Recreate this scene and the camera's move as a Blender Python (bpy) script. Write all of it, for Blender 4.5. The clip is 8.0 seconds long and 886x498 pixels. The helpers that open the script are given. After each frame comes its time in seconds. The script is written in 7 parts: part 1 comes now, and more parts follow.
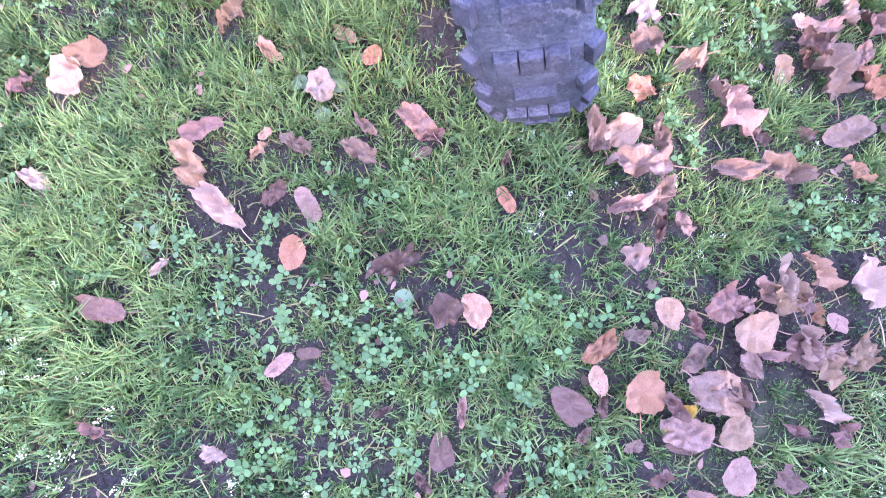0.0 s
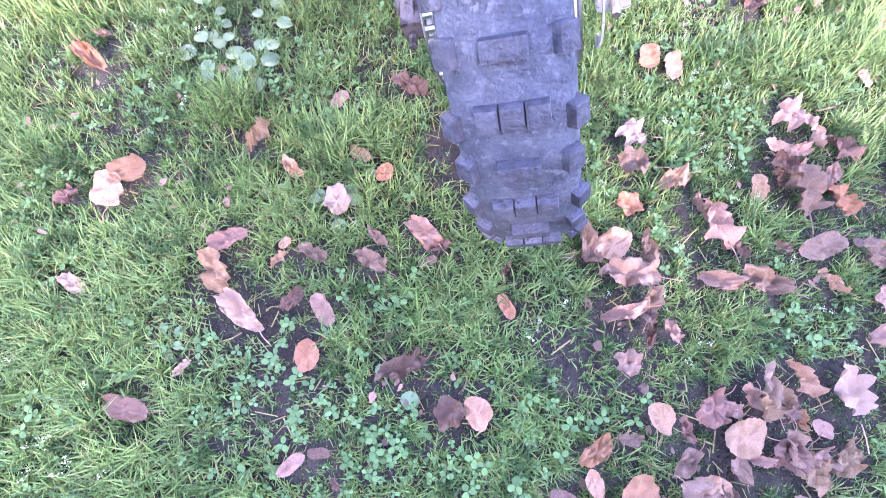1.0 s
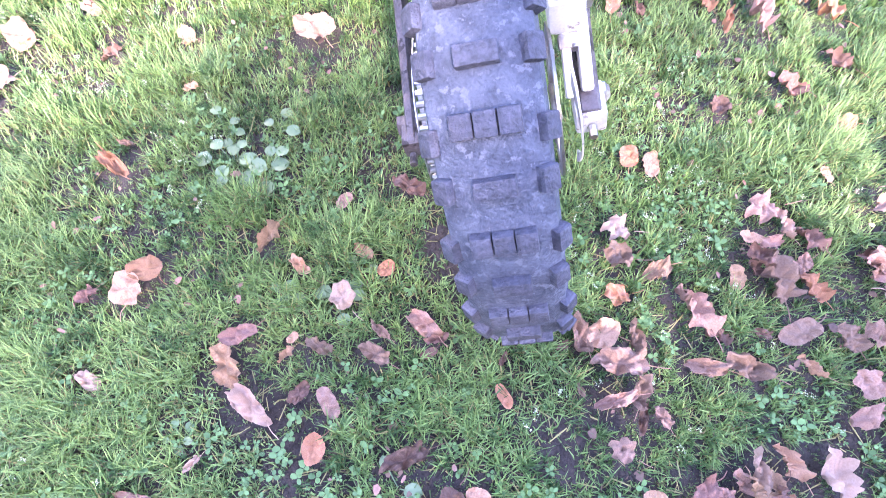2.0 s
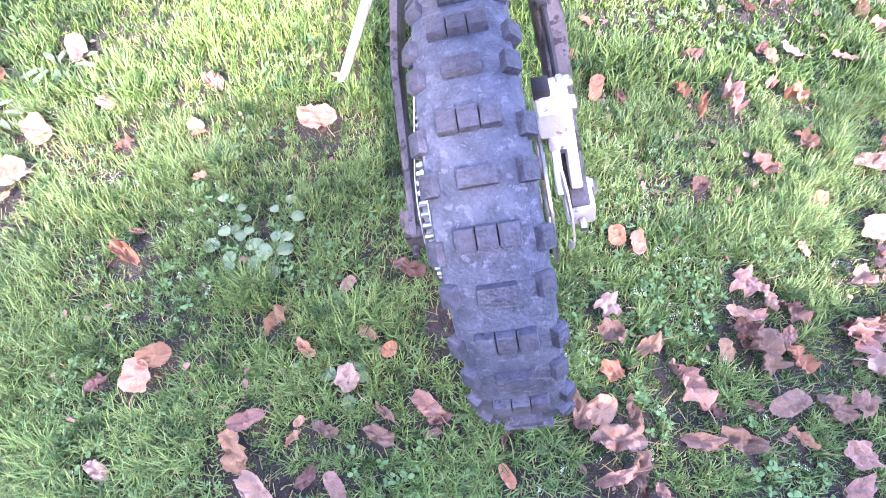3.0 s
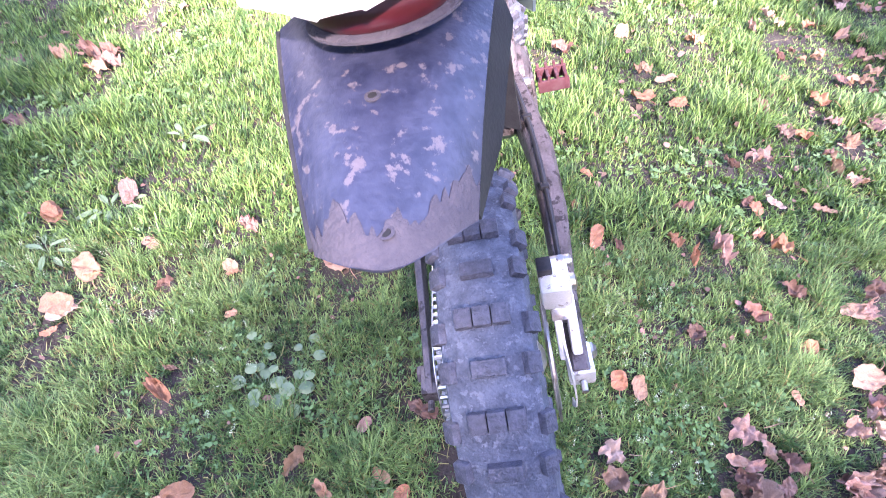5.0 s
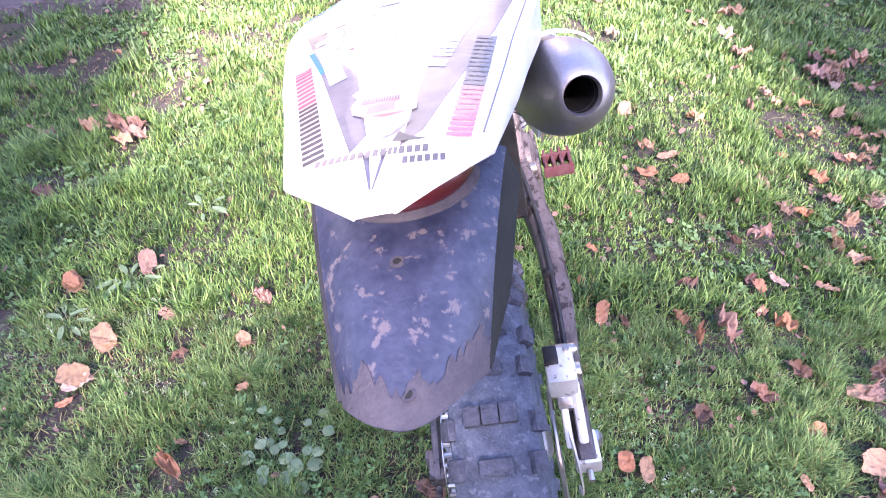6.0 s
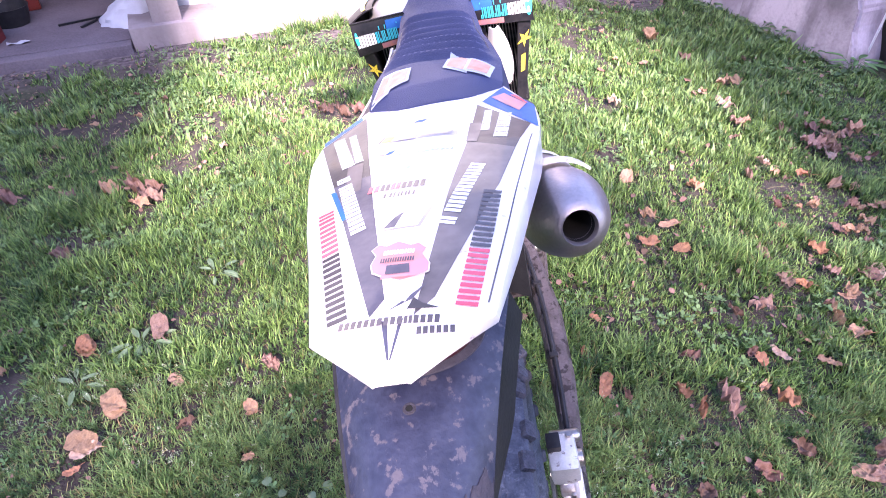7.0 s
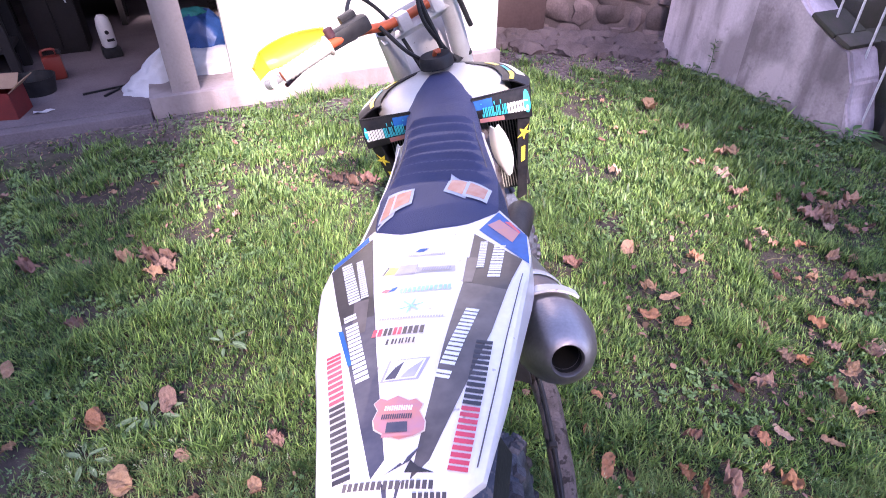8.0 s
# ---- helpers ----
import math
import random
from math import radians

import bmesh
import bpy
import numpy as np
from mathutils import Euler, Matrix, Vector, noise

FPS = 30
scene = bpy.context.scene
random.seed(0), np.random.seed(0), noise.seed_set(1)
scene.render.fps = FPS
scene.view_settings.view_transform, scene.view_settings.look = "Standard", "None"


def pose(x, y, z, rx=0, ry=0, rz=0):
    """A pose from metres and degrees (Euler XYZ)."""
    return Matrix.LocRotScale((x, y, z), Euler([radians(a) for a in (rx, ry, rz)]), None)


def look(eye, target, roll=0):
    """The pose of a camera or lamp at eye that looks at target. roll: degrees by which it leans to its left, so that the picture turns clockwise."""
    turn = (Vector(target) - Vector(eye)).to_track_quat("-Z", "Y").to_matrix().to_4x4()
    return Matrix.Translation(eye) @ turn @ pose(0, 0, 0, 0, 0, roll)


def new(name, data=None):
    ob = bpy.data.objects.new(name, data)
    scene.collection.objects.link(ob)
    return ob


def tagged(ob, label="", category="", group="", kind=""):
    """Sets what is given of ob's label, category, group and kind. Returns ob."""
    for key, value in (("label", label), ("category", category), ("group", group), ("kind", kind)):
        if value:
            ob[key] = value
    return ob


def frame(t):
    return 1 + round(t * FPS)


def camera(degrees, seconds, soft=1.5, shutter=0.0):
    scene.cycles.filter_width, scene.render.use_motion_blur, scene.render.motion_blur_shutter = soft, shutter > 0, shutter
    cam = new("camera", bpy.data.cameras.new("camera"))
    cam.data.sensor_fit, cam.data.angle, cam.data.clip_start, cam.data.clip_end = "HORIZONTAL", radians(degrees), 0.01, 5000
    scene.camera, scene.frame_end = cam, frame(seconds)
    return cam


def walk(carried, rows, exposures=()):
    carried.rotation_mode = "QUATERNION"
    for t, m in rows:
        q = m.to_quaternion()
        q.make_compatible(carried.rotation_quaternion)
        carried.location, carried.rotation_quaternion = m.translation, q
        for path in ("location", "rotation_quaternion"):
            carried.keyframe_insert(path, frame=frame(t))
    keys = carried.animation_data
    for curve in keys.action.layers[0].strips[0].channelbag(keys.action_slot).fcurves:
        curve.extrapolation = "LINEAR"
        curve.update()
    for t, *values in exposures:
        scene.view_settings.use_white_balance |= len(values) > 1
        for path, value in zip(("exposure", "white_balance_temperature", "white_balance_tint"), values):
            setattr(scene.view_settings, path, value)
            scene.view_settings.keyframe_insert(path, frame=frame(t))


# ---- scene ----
cam = camera(75.0, 8.0, soft=0.8, shutter=0.2)
PATH = [
    (0.0, 0.0068, -0.0016, 0.8442, 0.076, -78.958, -0.071),
    (0.5, 0.0105, 0.0254, 0.8882, 0.777, -75.892, 0.356),
    (1.0, 0.0060, 0.0397, 0.9248, 0.729, -72.203, 0.221),
    (1.5, 0.0030, 0.0508, 0.9644, 0.468, -68.766, 0.179),
    (3.0, -0.0152, 0.0865, 1.0693, -1.703, -60.215, -0.095),
    (3.5, -0.0280, 0.0947, 1.1019, -1.776, -57.841, -0.179),
    (4.0, -0.0310, 0.1034, 1.1390, -1.026, -55.969, -0.230),
    (4.5, -0.0243, 0.1092, 1.1771, -0.668, -53.334, -0.129),
    (6.0, -0.0305, 0.1340, 1.2863, 0.577, -45.368, 0.105),
    (6.5, -0.0330, 0.1454, 1.3245, 1.009, -43.058, 0.059),
    (7.0, -0.0338, 0.1545, 1.3677, 1.424, -40.907, -0.056),
    (7.5, -0.0304, 0.1650, 1.4117, 1.779, -38.561, -0.078),
    (8.0, -0.0253, 0.1710, 1.4698, 2.159, -36.151, 0.107),
]
walk(
    cam,
    [(t, pose(x, y, z, 90 + pitch, roll, yaw)) for t, x, y, z, yaw, pitch, roll in PATH],
    exposures=[(0.0, 4.88, 6280, 44), (1.5, 4.86, 6320, 40), (3.5, 4.56, 6420, 38), (4.5, 4.38, 6400, 38), (6.0, 3.69, 6340, 37), (6.5, 3.52, 6340, 38), (7.0, 3.23, 6360, 39), (8.0, 2.70, 6320, 39)],
)

# ---- daylight: low autumn sun from behind the bike, clear sky ----
SUN_FROM = Vector((0.13, -0.78, 0.62)).normalized()
world = bpy.data.worlds.new("sky")
scene.world = world
world.use_nodes = True
sky = world.node_tree.nodes.new("ShaderNodeTexSky")
sky.sky_type = "NISHITA"
sky.sun_disc = False
sky.sun_elevation = math.asin(SUN_FROM.z)
sky.sun_rotation = math.atan2(SUN_FROM.x, SUN_FROM.y)
back = world.node_tree.nodes["Background"]
back.inputs["Strength"].default_value = 0.112
world.node_tree.links.new(sky.outputs["Color"], back.inputs["Color"])
sun = new("sun", bpy.data.lights.new("sun", "SUN"))
sun.data.energy = 2.8
sun.data.angle = radians(2.2)
sun.data.color = (1.0, 0.93, 0.82)
sun.matrix_world = look(SUN_FROM * 30, (0, 0, 0))


# ---- materials ----
def material(name, base, rough=0.6, metal=0.0, second=None, scale=12.0, fine=90.0, bump=0.15, spread=0.0, coat=0.0, blotch=None, clear=0.0, mix=0.5, through_light=0.0):
    """A surface with stains at one scale and grain at another; spread varies it from object to object or blade to blade."""
    m = bpy.data.materials.new(name)
    m.use_nodes = True
    nodes, links = m.node_tree.nodes, m.node_tree.links
    shader = nodes["Principled BSDF"]
    shader.inputs["Roughness"].default_value = rough
    shader.inputs["Metallic"].default_value = metal
    shader.inputs["Coat Weight"].default_value = coat
    shader.inputs["Transmission Weight"].default_value = clear
    where = nodes.new("ShaderNodeTexCoord")
    broad = nodes.new("ShaderNodeTexNoise")
    broad.inputs["Scale"].default_value = scale
    broad.inputs["Detail"].default_value = 4
    grain = nodes.new("ShaderNodeTexNoise")
    grain.inputs["Scale"].default_value = fine
    grain.inputs["Detail"].default_value = 3
    for n in (broad, grain):
        links.new(where.outputs["Object"], n.inputs["Vector"])
    second = second or tuple(c * 0.65 for c in base)
    ramp = nodes.new("ShaderNodeValToRGB")
    ramp.color_ramp.elements[0].position = max(0.0, mix - 0.14)
    ramp.color_ramp.elements[1].position = min(1.0, mix + 0.14)
    ramp.color_ramp.elements[0].color = (*base, 1)
    ramp.color_ramp.elements[1].color = (*second, 1)
    blend = nodes.new("ShaderNodeMix")
    blend.data_type = "FLOAT"
    blend.inputs[0].default_value = 0.35
    links.new(broad.outputs["Fac"], blend.inputs[2])
    links.new(grain.outputs["Fac"], blend.inputs[3])
    links.new(blend.outputs[0], ramp.inputs["Fac"])
    colour = ramp.outputs["Color"]
    if blotch:
        spots = nodes.new("ShaderNodeTexNoise")
        spots.inputs["Scale"].default_value = blotch[1]
        spots.inputs["Detail"].default_value = 5
        spots.inputs["Roughness"].default_value = 0.6
        links.new(where.outputs["Object"], spots.inputs["Vector"])
        cut = nodes.new("ShaderNodeValToRGB")
        cut.color_ramp.elements[0].position = blotch[2]
        cut.color_ramp.elements[1].position = blotch[2] + 0.05
        links.new(spots.outputs["Fac"], cut.inputs["Fac"])
        over = nodes.new("ShaderNodeMix")
        over.data_type = "RGBA"
        over.inputs[7].default_value = (*blotch[0], 1)
        links.new(cut.outputs["Color"], over.inputs[0])
        links.new(colour, over.inputs[6])
        colour = over.outputs[2]
    if spread:
        shift = nodes.new("ShaderNodeHueSaturation")
        who = nodes.new("ShaderNodeObjectInfo")
        geo = nodes.new("ShaderNodeNewGeometry")
        add = nodes.new("ShaderNodeMath")
        add.operation = "ADD"
        links.new(who.outputs["Random"], add.inputs[0])
        links.new(geo.outputs["Random Per Island"], add.inputs[1])
        wrap = nodes.new("ShaderNodeMath")
        wrap.operation = "FRACT"
        links.new(add.outputs[0], wrap.inputs[0])
        value = nodes.new("ShaderNodeMapRange")
        value.inputs["To Min"].default_value = 1 - spread
        value.inputs["To Max"].default_value = 1 + spread
        links.new(wrap.outputs[0], value.inputs["Value"])
        links.new(value.outputs["Result"], shift.inputs["Value"])
        hue = nodes.new("ShaderNodeMapRange")
        hue.inputs["To Min"].default_value = 0.5 + 0.02 * spread
        hue.inputs["To Max"].default_value = 0.5 - 0.035 * spread
        links.new(wrap.outputs[0], hue.inputs["Value"])
        links.new(hue.outputs["Result"], shift.inputs["Hue"])
        links.new(colour, shift.inputs["Color"])
        colour = shift.outputs["Color"]
    links.new(colour, shader.inputs["Base Color"])
    if bump:
        relief = nodes.new("ShaderNodeBump")
        relief.inputs["Strength"].default_value = bump
        relief.inputs["Distance"].default_value = 0.003
        links.new(grain.outputs["Fac"], relief.inputs["Height"])
        links.new(relief.outputs["Normal"], shader.inputs["Normal"])
    if through_light:
        thin = nodes.new("ShaderNodeBsdfTranslucent")
        both = nodes.new("ShaderNodeMixShader")
        both.inputs[0].default_value = through_light
        links.new(colour, thin.inputs["Color"])
        links.new(shader.outputs[0], both.inputs[1])
        links.new(thin.outputs[0], both.inputs[2])
        links.new(both.outputs[0], nodes["Material Output"].inputs["Surface"])
    return m


SOIL = material("soil", (0.022, 0.017, 0.017), 0.95, second=(0.064, 0.050, 0.043), scale=24, fine=260, bump=1.0)


def turf_beyond(m):
    """Past the plot's lawn the soil carries close short turf."""
    nodes, links = m.node_tree.nodes, m.node_tree.links
    shader = nodes["Principled BSDF"]
    before = shader.inputs["Base Color"].links[0].from_socket
    where = nodes.new("ShaderNodeNewGeometry")
    away = nodes.new("ShaderNodeVectorMath")
    away.operation = "DISTANCE"
    away.inputs[1].default_value = (0.0, 2.0, 0.0)
    links.new(where.outputs["Position"], away.inputs[0])
    ragged = nodes.new("ShaderNodeTexNoise")
    ragged.inputs["Scale"].default_value = 3.0
    ragged.inputs["Detail"].default_value = 6
    links.new(where.outputs["Position"], ragged.inputs["Vector"])
    total = nodes.new("ShaderNodeMath")
    total.operation = "MULTIPLY_ADD"
    total.inputs[1].default_value = 2.0
    links.new(ragged.outputs["Fac"], total.inputs[0])
    links.new(away.outputs["Value"], total.inputs[2])
    span = nodes.new("ShaderNodeMapRange")
    span.inputs["From Min"].default_value = 3.3
    span.inputs["From Max"].default_value = 4.2
    links.new(total.outputs[0], span.inputs["Value"])
    fine = nodes.new("ShaderNodeTexNoise")
    fine.inputs["Scale"].default_value = 60.0
    fine.inputs["Detail"].default_value = 5
    links.new(where.outputs["Position"], fine.inputs["Vector"])
    greens = nodes.new("ShaderNodeValToRGB")
    greens.color_ramp.elements[0].position = 0.35
    greens.color_ramp.elements[1].position = 0.65
    greens.color_ramp.elements[0].color = (0.020, 0.042, 0.012, 1)
    greens.color_ramp.elements[1].color = (0.085, 0.140, 0.038, 1)
    links.new(fine.outputs["Fac"], greens.inputs["Fac"])
    over = nodes.new("ShaderNodeMix")
    over.data_type = "RGBA"
    links.new(span.outputs["Result"], over.inputs[0])
    links.new(before, over.inputs[6])
    links.new(greens.outputs["Color"], over.inputs[7])
    links.new(over.outputs[2], shader.inputs["Base Color"])


def trodden_soil(m):
    """Dry, dusty, paler soil along the barn's mouth and in front of the rubble wall."""
    nodes, links = m.node_tree.nodes, m.node_tree.links
    shader = nodes["Principled BSDF"]
    before = shader.inputs["Base Color"].links[0].from_socket
    where = nodes.new("ShaderNodeNewGeometry")
    ragged = nodes.new("ShaderNodeTexNoise")
    ragged.inputs["Scale"].default_value = 5.0
    ragged.inputs["Detail"].default_value = 6
    links.new(where.outputs["Position"], ragged.inputs["Vector"])
    across = nodes.new("ShaderNodeVectorMath")
    across.operation = "DOT_PRODUCT"
    across.inputs[1].default_value = (-0.32, 0.947, 0.0)
    links.new(where.outputs["Position"], across.inputs[0])
    total = nodes.new("ShaderNodeMath")
    total.operation = "MULTIPLY_ADD"
    total.inputs[1].default_value = 0.8
    links.new(ragged.outputs["Fac"], total.inputs[0])
    links.new(across.outputs["Value"], total.inputs[2])
    span = nodes.new("ShaderNodeMapRange")
    span.inputs["From Min"].default_value = 3.9
    span.inputs["From Max"].default_value = 4.4
    links.new(total.outputs[0], span.inputs["Value"])
    dust = nodes.new("ShaderNodeTexNoise")
    dust.inputs["Scale"].default_value = 34.0
    dust.inputs["Detail"].default_value = 6
    links.new(where.outputs["Position"], dust.inputs["Vector"])
    tones = nodes.new("ShaderNodeValToRGB")
    tones.color_ramp.elements[0].position = 0.38
    tones.color_ramp.elements[1].position = 0.64
    tones.color_ramp.elements[0].color = (0.060, 0.045, 0.047, 1)
    tones.color_ramp.elements[1].color = (0.190, 0.150, 0.155, 1)
    links.new(dust.outputs["Fac"], tones.inputs["Fac"])
    over = nodes.new("ShaderNodeMix")
    over.data_type = "RGBA"
    links.new(span.outputs["Result"], over.inputs[0])
    links.new(before, over.inputs[6])
    links.new(tones.outputs["Color"], over.inputs[7])
    links.new(over.outputs[2], shader.inputs["Base Color"])


turf_beyond(SOIL)
trodden_soil(SOIL)
# Darker, more varied copy of GRASS: lit and shaded contrast is put into colour.
FAR_GRASS = material("sun_shade_grass_blade", (0.104, 0.222, 0.052), 0.5, second=(0.175, 0.305, 0.090), scale=2.5, fine=30, bump=0, spread=0.8, blotch=((0.055, 0.135, 0.042), 13, 0.54), through_light=0.3)
GRASS = material("grass_blade", (0.128, 0.243, 0.072), 0.5, second=(0.20, 0.315, 0.112), scale=2.5, fine=30, bump=0, spread=0.5, blotch=((0.060, 0.140, 0.045), 13, 0.54), through_light=0.3)
DRY = material("dry_blade", (0.30, 0.27, 0.11), 0.7, second=(0.24, 0.23, 0.09), scale=3, fine=40, bump=0, spread=0.3, through_light=0.25)
STRAW = material("brown_straw", (0.150, 0.105, 0.066), 0.8, second=(0.085, 0.058, 0.040), scale=5, fine=60, bump=0, spread=0.4)
HERB = material("herb_leaf", (0.090, 0.200, 0.062), 0.68, second=(0.125, 0.240, 0.095), scale=3, fine=60, bump=0, spread=0.3, through_light=0.25)
DARK_HERB = material("dark_herb", (0.06, 0.12, 0.05), 0.5, second=(0.09, 0.16, 0.06), scale=8, fine=80, bump=0.1, spread=0.3, through_light=0.15)
TAN = material("leaf_tan", (0.44, 0.275, 0.165), 0.65, second=(0.31, 0.18, 0.115), scale=22, fine=160, bump=0.5, spread=0.30, blotch=((0.12, 0.06, 0.04), 60, 0.66), through_light=0.12)
PINK = material("leaf_pink_brown", (0.37, 0.235, 0.175), 0.6, second=(0.25, 0.145, 0.11), scale=25, fine=160, bump=0.5, spread=0.34, blotch=((0.14, 0.07, 0.06), 70, 0.66), through_light=0.12)
ORANGE_LEAF = material("leaf_orange", (0.39, 0.20, 0.105), 0.6, second=(0.30, 0.13, 0.07), scale=30, fine=160, bump=0.35, spread=0.2, blotch=((0.10, 0.05, 0.03), 60, 0.66), through_light=0.15)
PALE_LEAF = material("leaf_pale", (0.47, 0.33, 0.26), 0.6, second=(0.38, 0.25, 0.19), scale=30, fine=160, bump=0.3, spread=0.12, blotch=((0.22, 0.12, 0.08), 90, 0.70), through_light=0.12)
BROWN_LEAF = material("leaf_brown", (0.21, 0.115, 0.085), 0.6, second=(0.14, 0.075, 0.06), scale=25, fine=160, bump=0.4, spread=0.3, through_light=0.08)
YELLOW_LEAF = material("leaf_yellow", (0.62, 0.42, 0.06), 0.6, second=(0.5, 0.3, 0.06), scale=30, fine=160, bump=0.3, spread=0.1, through_light=0.15)
RUBBER = material("dusty_tyre_rubber", (0.032, 0.038, 0.058), 0.65, second=(0.082, 0.095, 0.130), scale=48, fine=260, bump=1.0, blotch=((0.105, 0.116, 0.150), 90, 0.57))
KNOB_RUBBER = material("knob_rubber", (0.026, 0.028, 0.042), 0.65, second=(0.070, 0.072, 0.100), scale=95, fine=300, bump=0.9, spread=0.2)
BLACK = material("black_plastic", (0.014, 0.014, 0.017), 0.45, second=(0.028, 0.028, 0.031), scale=30, fine=300, bump=0.1)
FLAP = material("dusty_black_flap", (0.013, 0.016, 0.038), 0.46, second=(0.033, 0.037, 0.068), scale=60, fine=220, bump=0.2, blotch=((0.095, 0.080, 0.092), 90, 0.585))
WHITE = material("scuffed_white_plastic", (0.79, 0.755, 0.75), 0.34, second=(0.69, 0.645, 0.64), scale=18, fine=200, bump=0.05, coat=0.3, blotch=((0.42, 0.36, 0.34), 80, 0.655))
DECAL_WHITE = material("white_vinyl", (0.82, 0.82, 0.82), 0.25, second=(0.76, 0.76, 0.76), scale=30, bump=0, coat=0.4)
DECAL_DARK = material("black_vinyl", (0.010, 0.010, 0.014), 0.42, second=(0.024, 0.022, 0.025), scale=30, fine=120, bump=0, coat=0.05)
FILM_DARK = material("dusty_black_film", (0.014, 0.012, 0.016), 0.42, second=(0.034, 0.030, 0.033), scale=34, fine=160, bump=0.05, coat=0.08)
FILM_NAVY = material("dusty_navy_film", (0.034, 0.034, 0.062), 0.38, second=(0.075, 0.070, 0.095), scale=34, fine=160, bump=0.05, coat=0.25)
DECAL_INK = material("printed_black", (0.018, 0.016, 0.024), 0.35, second=(0.040, 0.036, 0.046), scale=60, bump=0, coat=0.2)
DECAL_PALE = material("faded_grey_print", (0.42, 0.41, 0.47), 0.35, second=(0.30, 0.29, 0.35), scale=60, bump=0, coat=0.2)
DECAL_SKY = material("faded_sky_print", (0.22, 0.52, 0.78), 0.35, second=(0.32, 0.60, 0.82), scale=60, bump=0, coat=0.2)
DECAL_GREY = material("worn_grey_vinyl", (0.130, 0.108, 0.106), 0.36, second=(0.060, 0.050, 0.052), scale=30, bump=0, coat=0.12)
DECAL_RED = material("red_vinyl", (0.66, 0.05, 0.09), 0.3, second=(0.55, 0.05, 0.08), scale=30, bump=0, coat=0.3)
DECAL_PATCH = material("faded_orange_sticker", (0.56, 0.22, 0.13), 0.45, second=(0.62, 0.34, 0.24), scale=70, bump=0)
DECAL_RUST = material("faded_red_vinyl", (0.52, 0.20, 0.17), 0.4, second=(0.40, 0.19, 0.24), scale=60, bump=0)
DECAL_BLUE = material("blue_vinyl", (0.004, 0.125, 0.42), 0.6, second=(0.003, 0.075, 0.26), scale=30, bump=0, coat=0.05)
DECAL_CYAN = material("cyan_vinyl", (0.02, 0.52, 0.60), 0.3, second=(0.02, 0.42, 0.52), scale=30, bump=0, coat=0.3)
DECAL_YELLOW = material("yellow_vinyl", (0.75, 0.60, 0.05), 0.3, second=(0.62, 0.48, 0.05), scale=30, bump=0, coat=0.3)
for dull in (BLACK, DECAL_DARK):
    dull.node_tree.nodes["Principled BSDF"].inputs["Specular IOR Level"].default_value = 0.25
GUARD_YELLOW = material("yellow_plastic", (0.80, 0.52, 0.03), 0.35, second=(0.68, 0.42, 0.03), scale=20, bump=0.05)
SEAT = material("navy_grip_vinyl", (0.030, 0.036, 0.10), 0.55, second=(0.042, 0.05, 0.125), scale=14, fine=700, bump=0.5)
TANK = material("milky_white_tank", (0.66, 0.64, 0.61), 0.38, second=(0.58, 0.55, 0.51), scale=9, fine=150, bump=0.05)
METAL = material("brushed_titanium", (0.38, 0.345, 0.36), 0.42, 0.85, second=(0.29, 0.26, 0.275), scale=14, fine=260, bump=0.1)
ALLOY = material("cast_alloy", (0.80, 0.78, 0.77), 0.42, 0.55, blotch=((0.34, 0.29, 0.27), 70, 0.60), second=(0.62, 0.60, 0.58), scale=30, fine=300, bump=0.2)
STEEL = material("steel", (0.50, 0.49, 0.48), 0.3, 0.95, second=(0.33, 0.30, 0.28), scale=60, fine=400, bump=0.1)
MUDDY = material("muddy_swingarm_alloy", (0.060, 0.049, 0.050), 0.5, 0.2, second=(0.12, 0.100, 0.108), scale=26, fine=200, bump=0.7, blotch=((0.022, 0.016, 0.016), 48, 0.55))
MUD = material("mud_guard_brown", (0.030, 0.025, 0.026), 0.6, second=(0.062, 0.050, 0.048), scale=12, fine=150, bump=0.4)
ORANGE = material("orange_anodised", (0.56, 0.115, 0.04), 0.4, 0.3, second=(0.40, 0.085, 0.035), scale=30, bump=0.05)
RED_ALLOY = material("red_peg", (0.055, 0.010, 0.016), 0.6, 0.1, second=(0.075, 0.034, 0.040), scale=40, bump=0.1)
GRIP = material("worn_pale_grip", (0.62, 0.58, 0.53), 0.6, second=(0.50, 0.44, 0.38), scale=40, fine=300, bump=0.3)
SOOT_AND_HOLE = material("soot_and_hole_black", (0.012, 0.011, 0.011), 0.8, bump=0.2)
LENS_RED = material("red_lens", (0.045, 0.004, 0.008), 0.35, second=(0.060, 0.006, 0.010), bump=0, coat=0.5)
PLASTER = material("white_painted_render", (0.80, 0.79, 0.76), 0.85, second=(0.70, 0.68, 0.65), scale=3, fine=120, bump=0.3)
CONCRETE = material("weathered_concrete", (0.42, 0.39, 0.385), 0.9, second=(0.30, 0.275, 0.27), scale=1.6, fine=70, bump=0.5, blotch=((0.22, 0.20, 0.195), 2.6, 0.60))


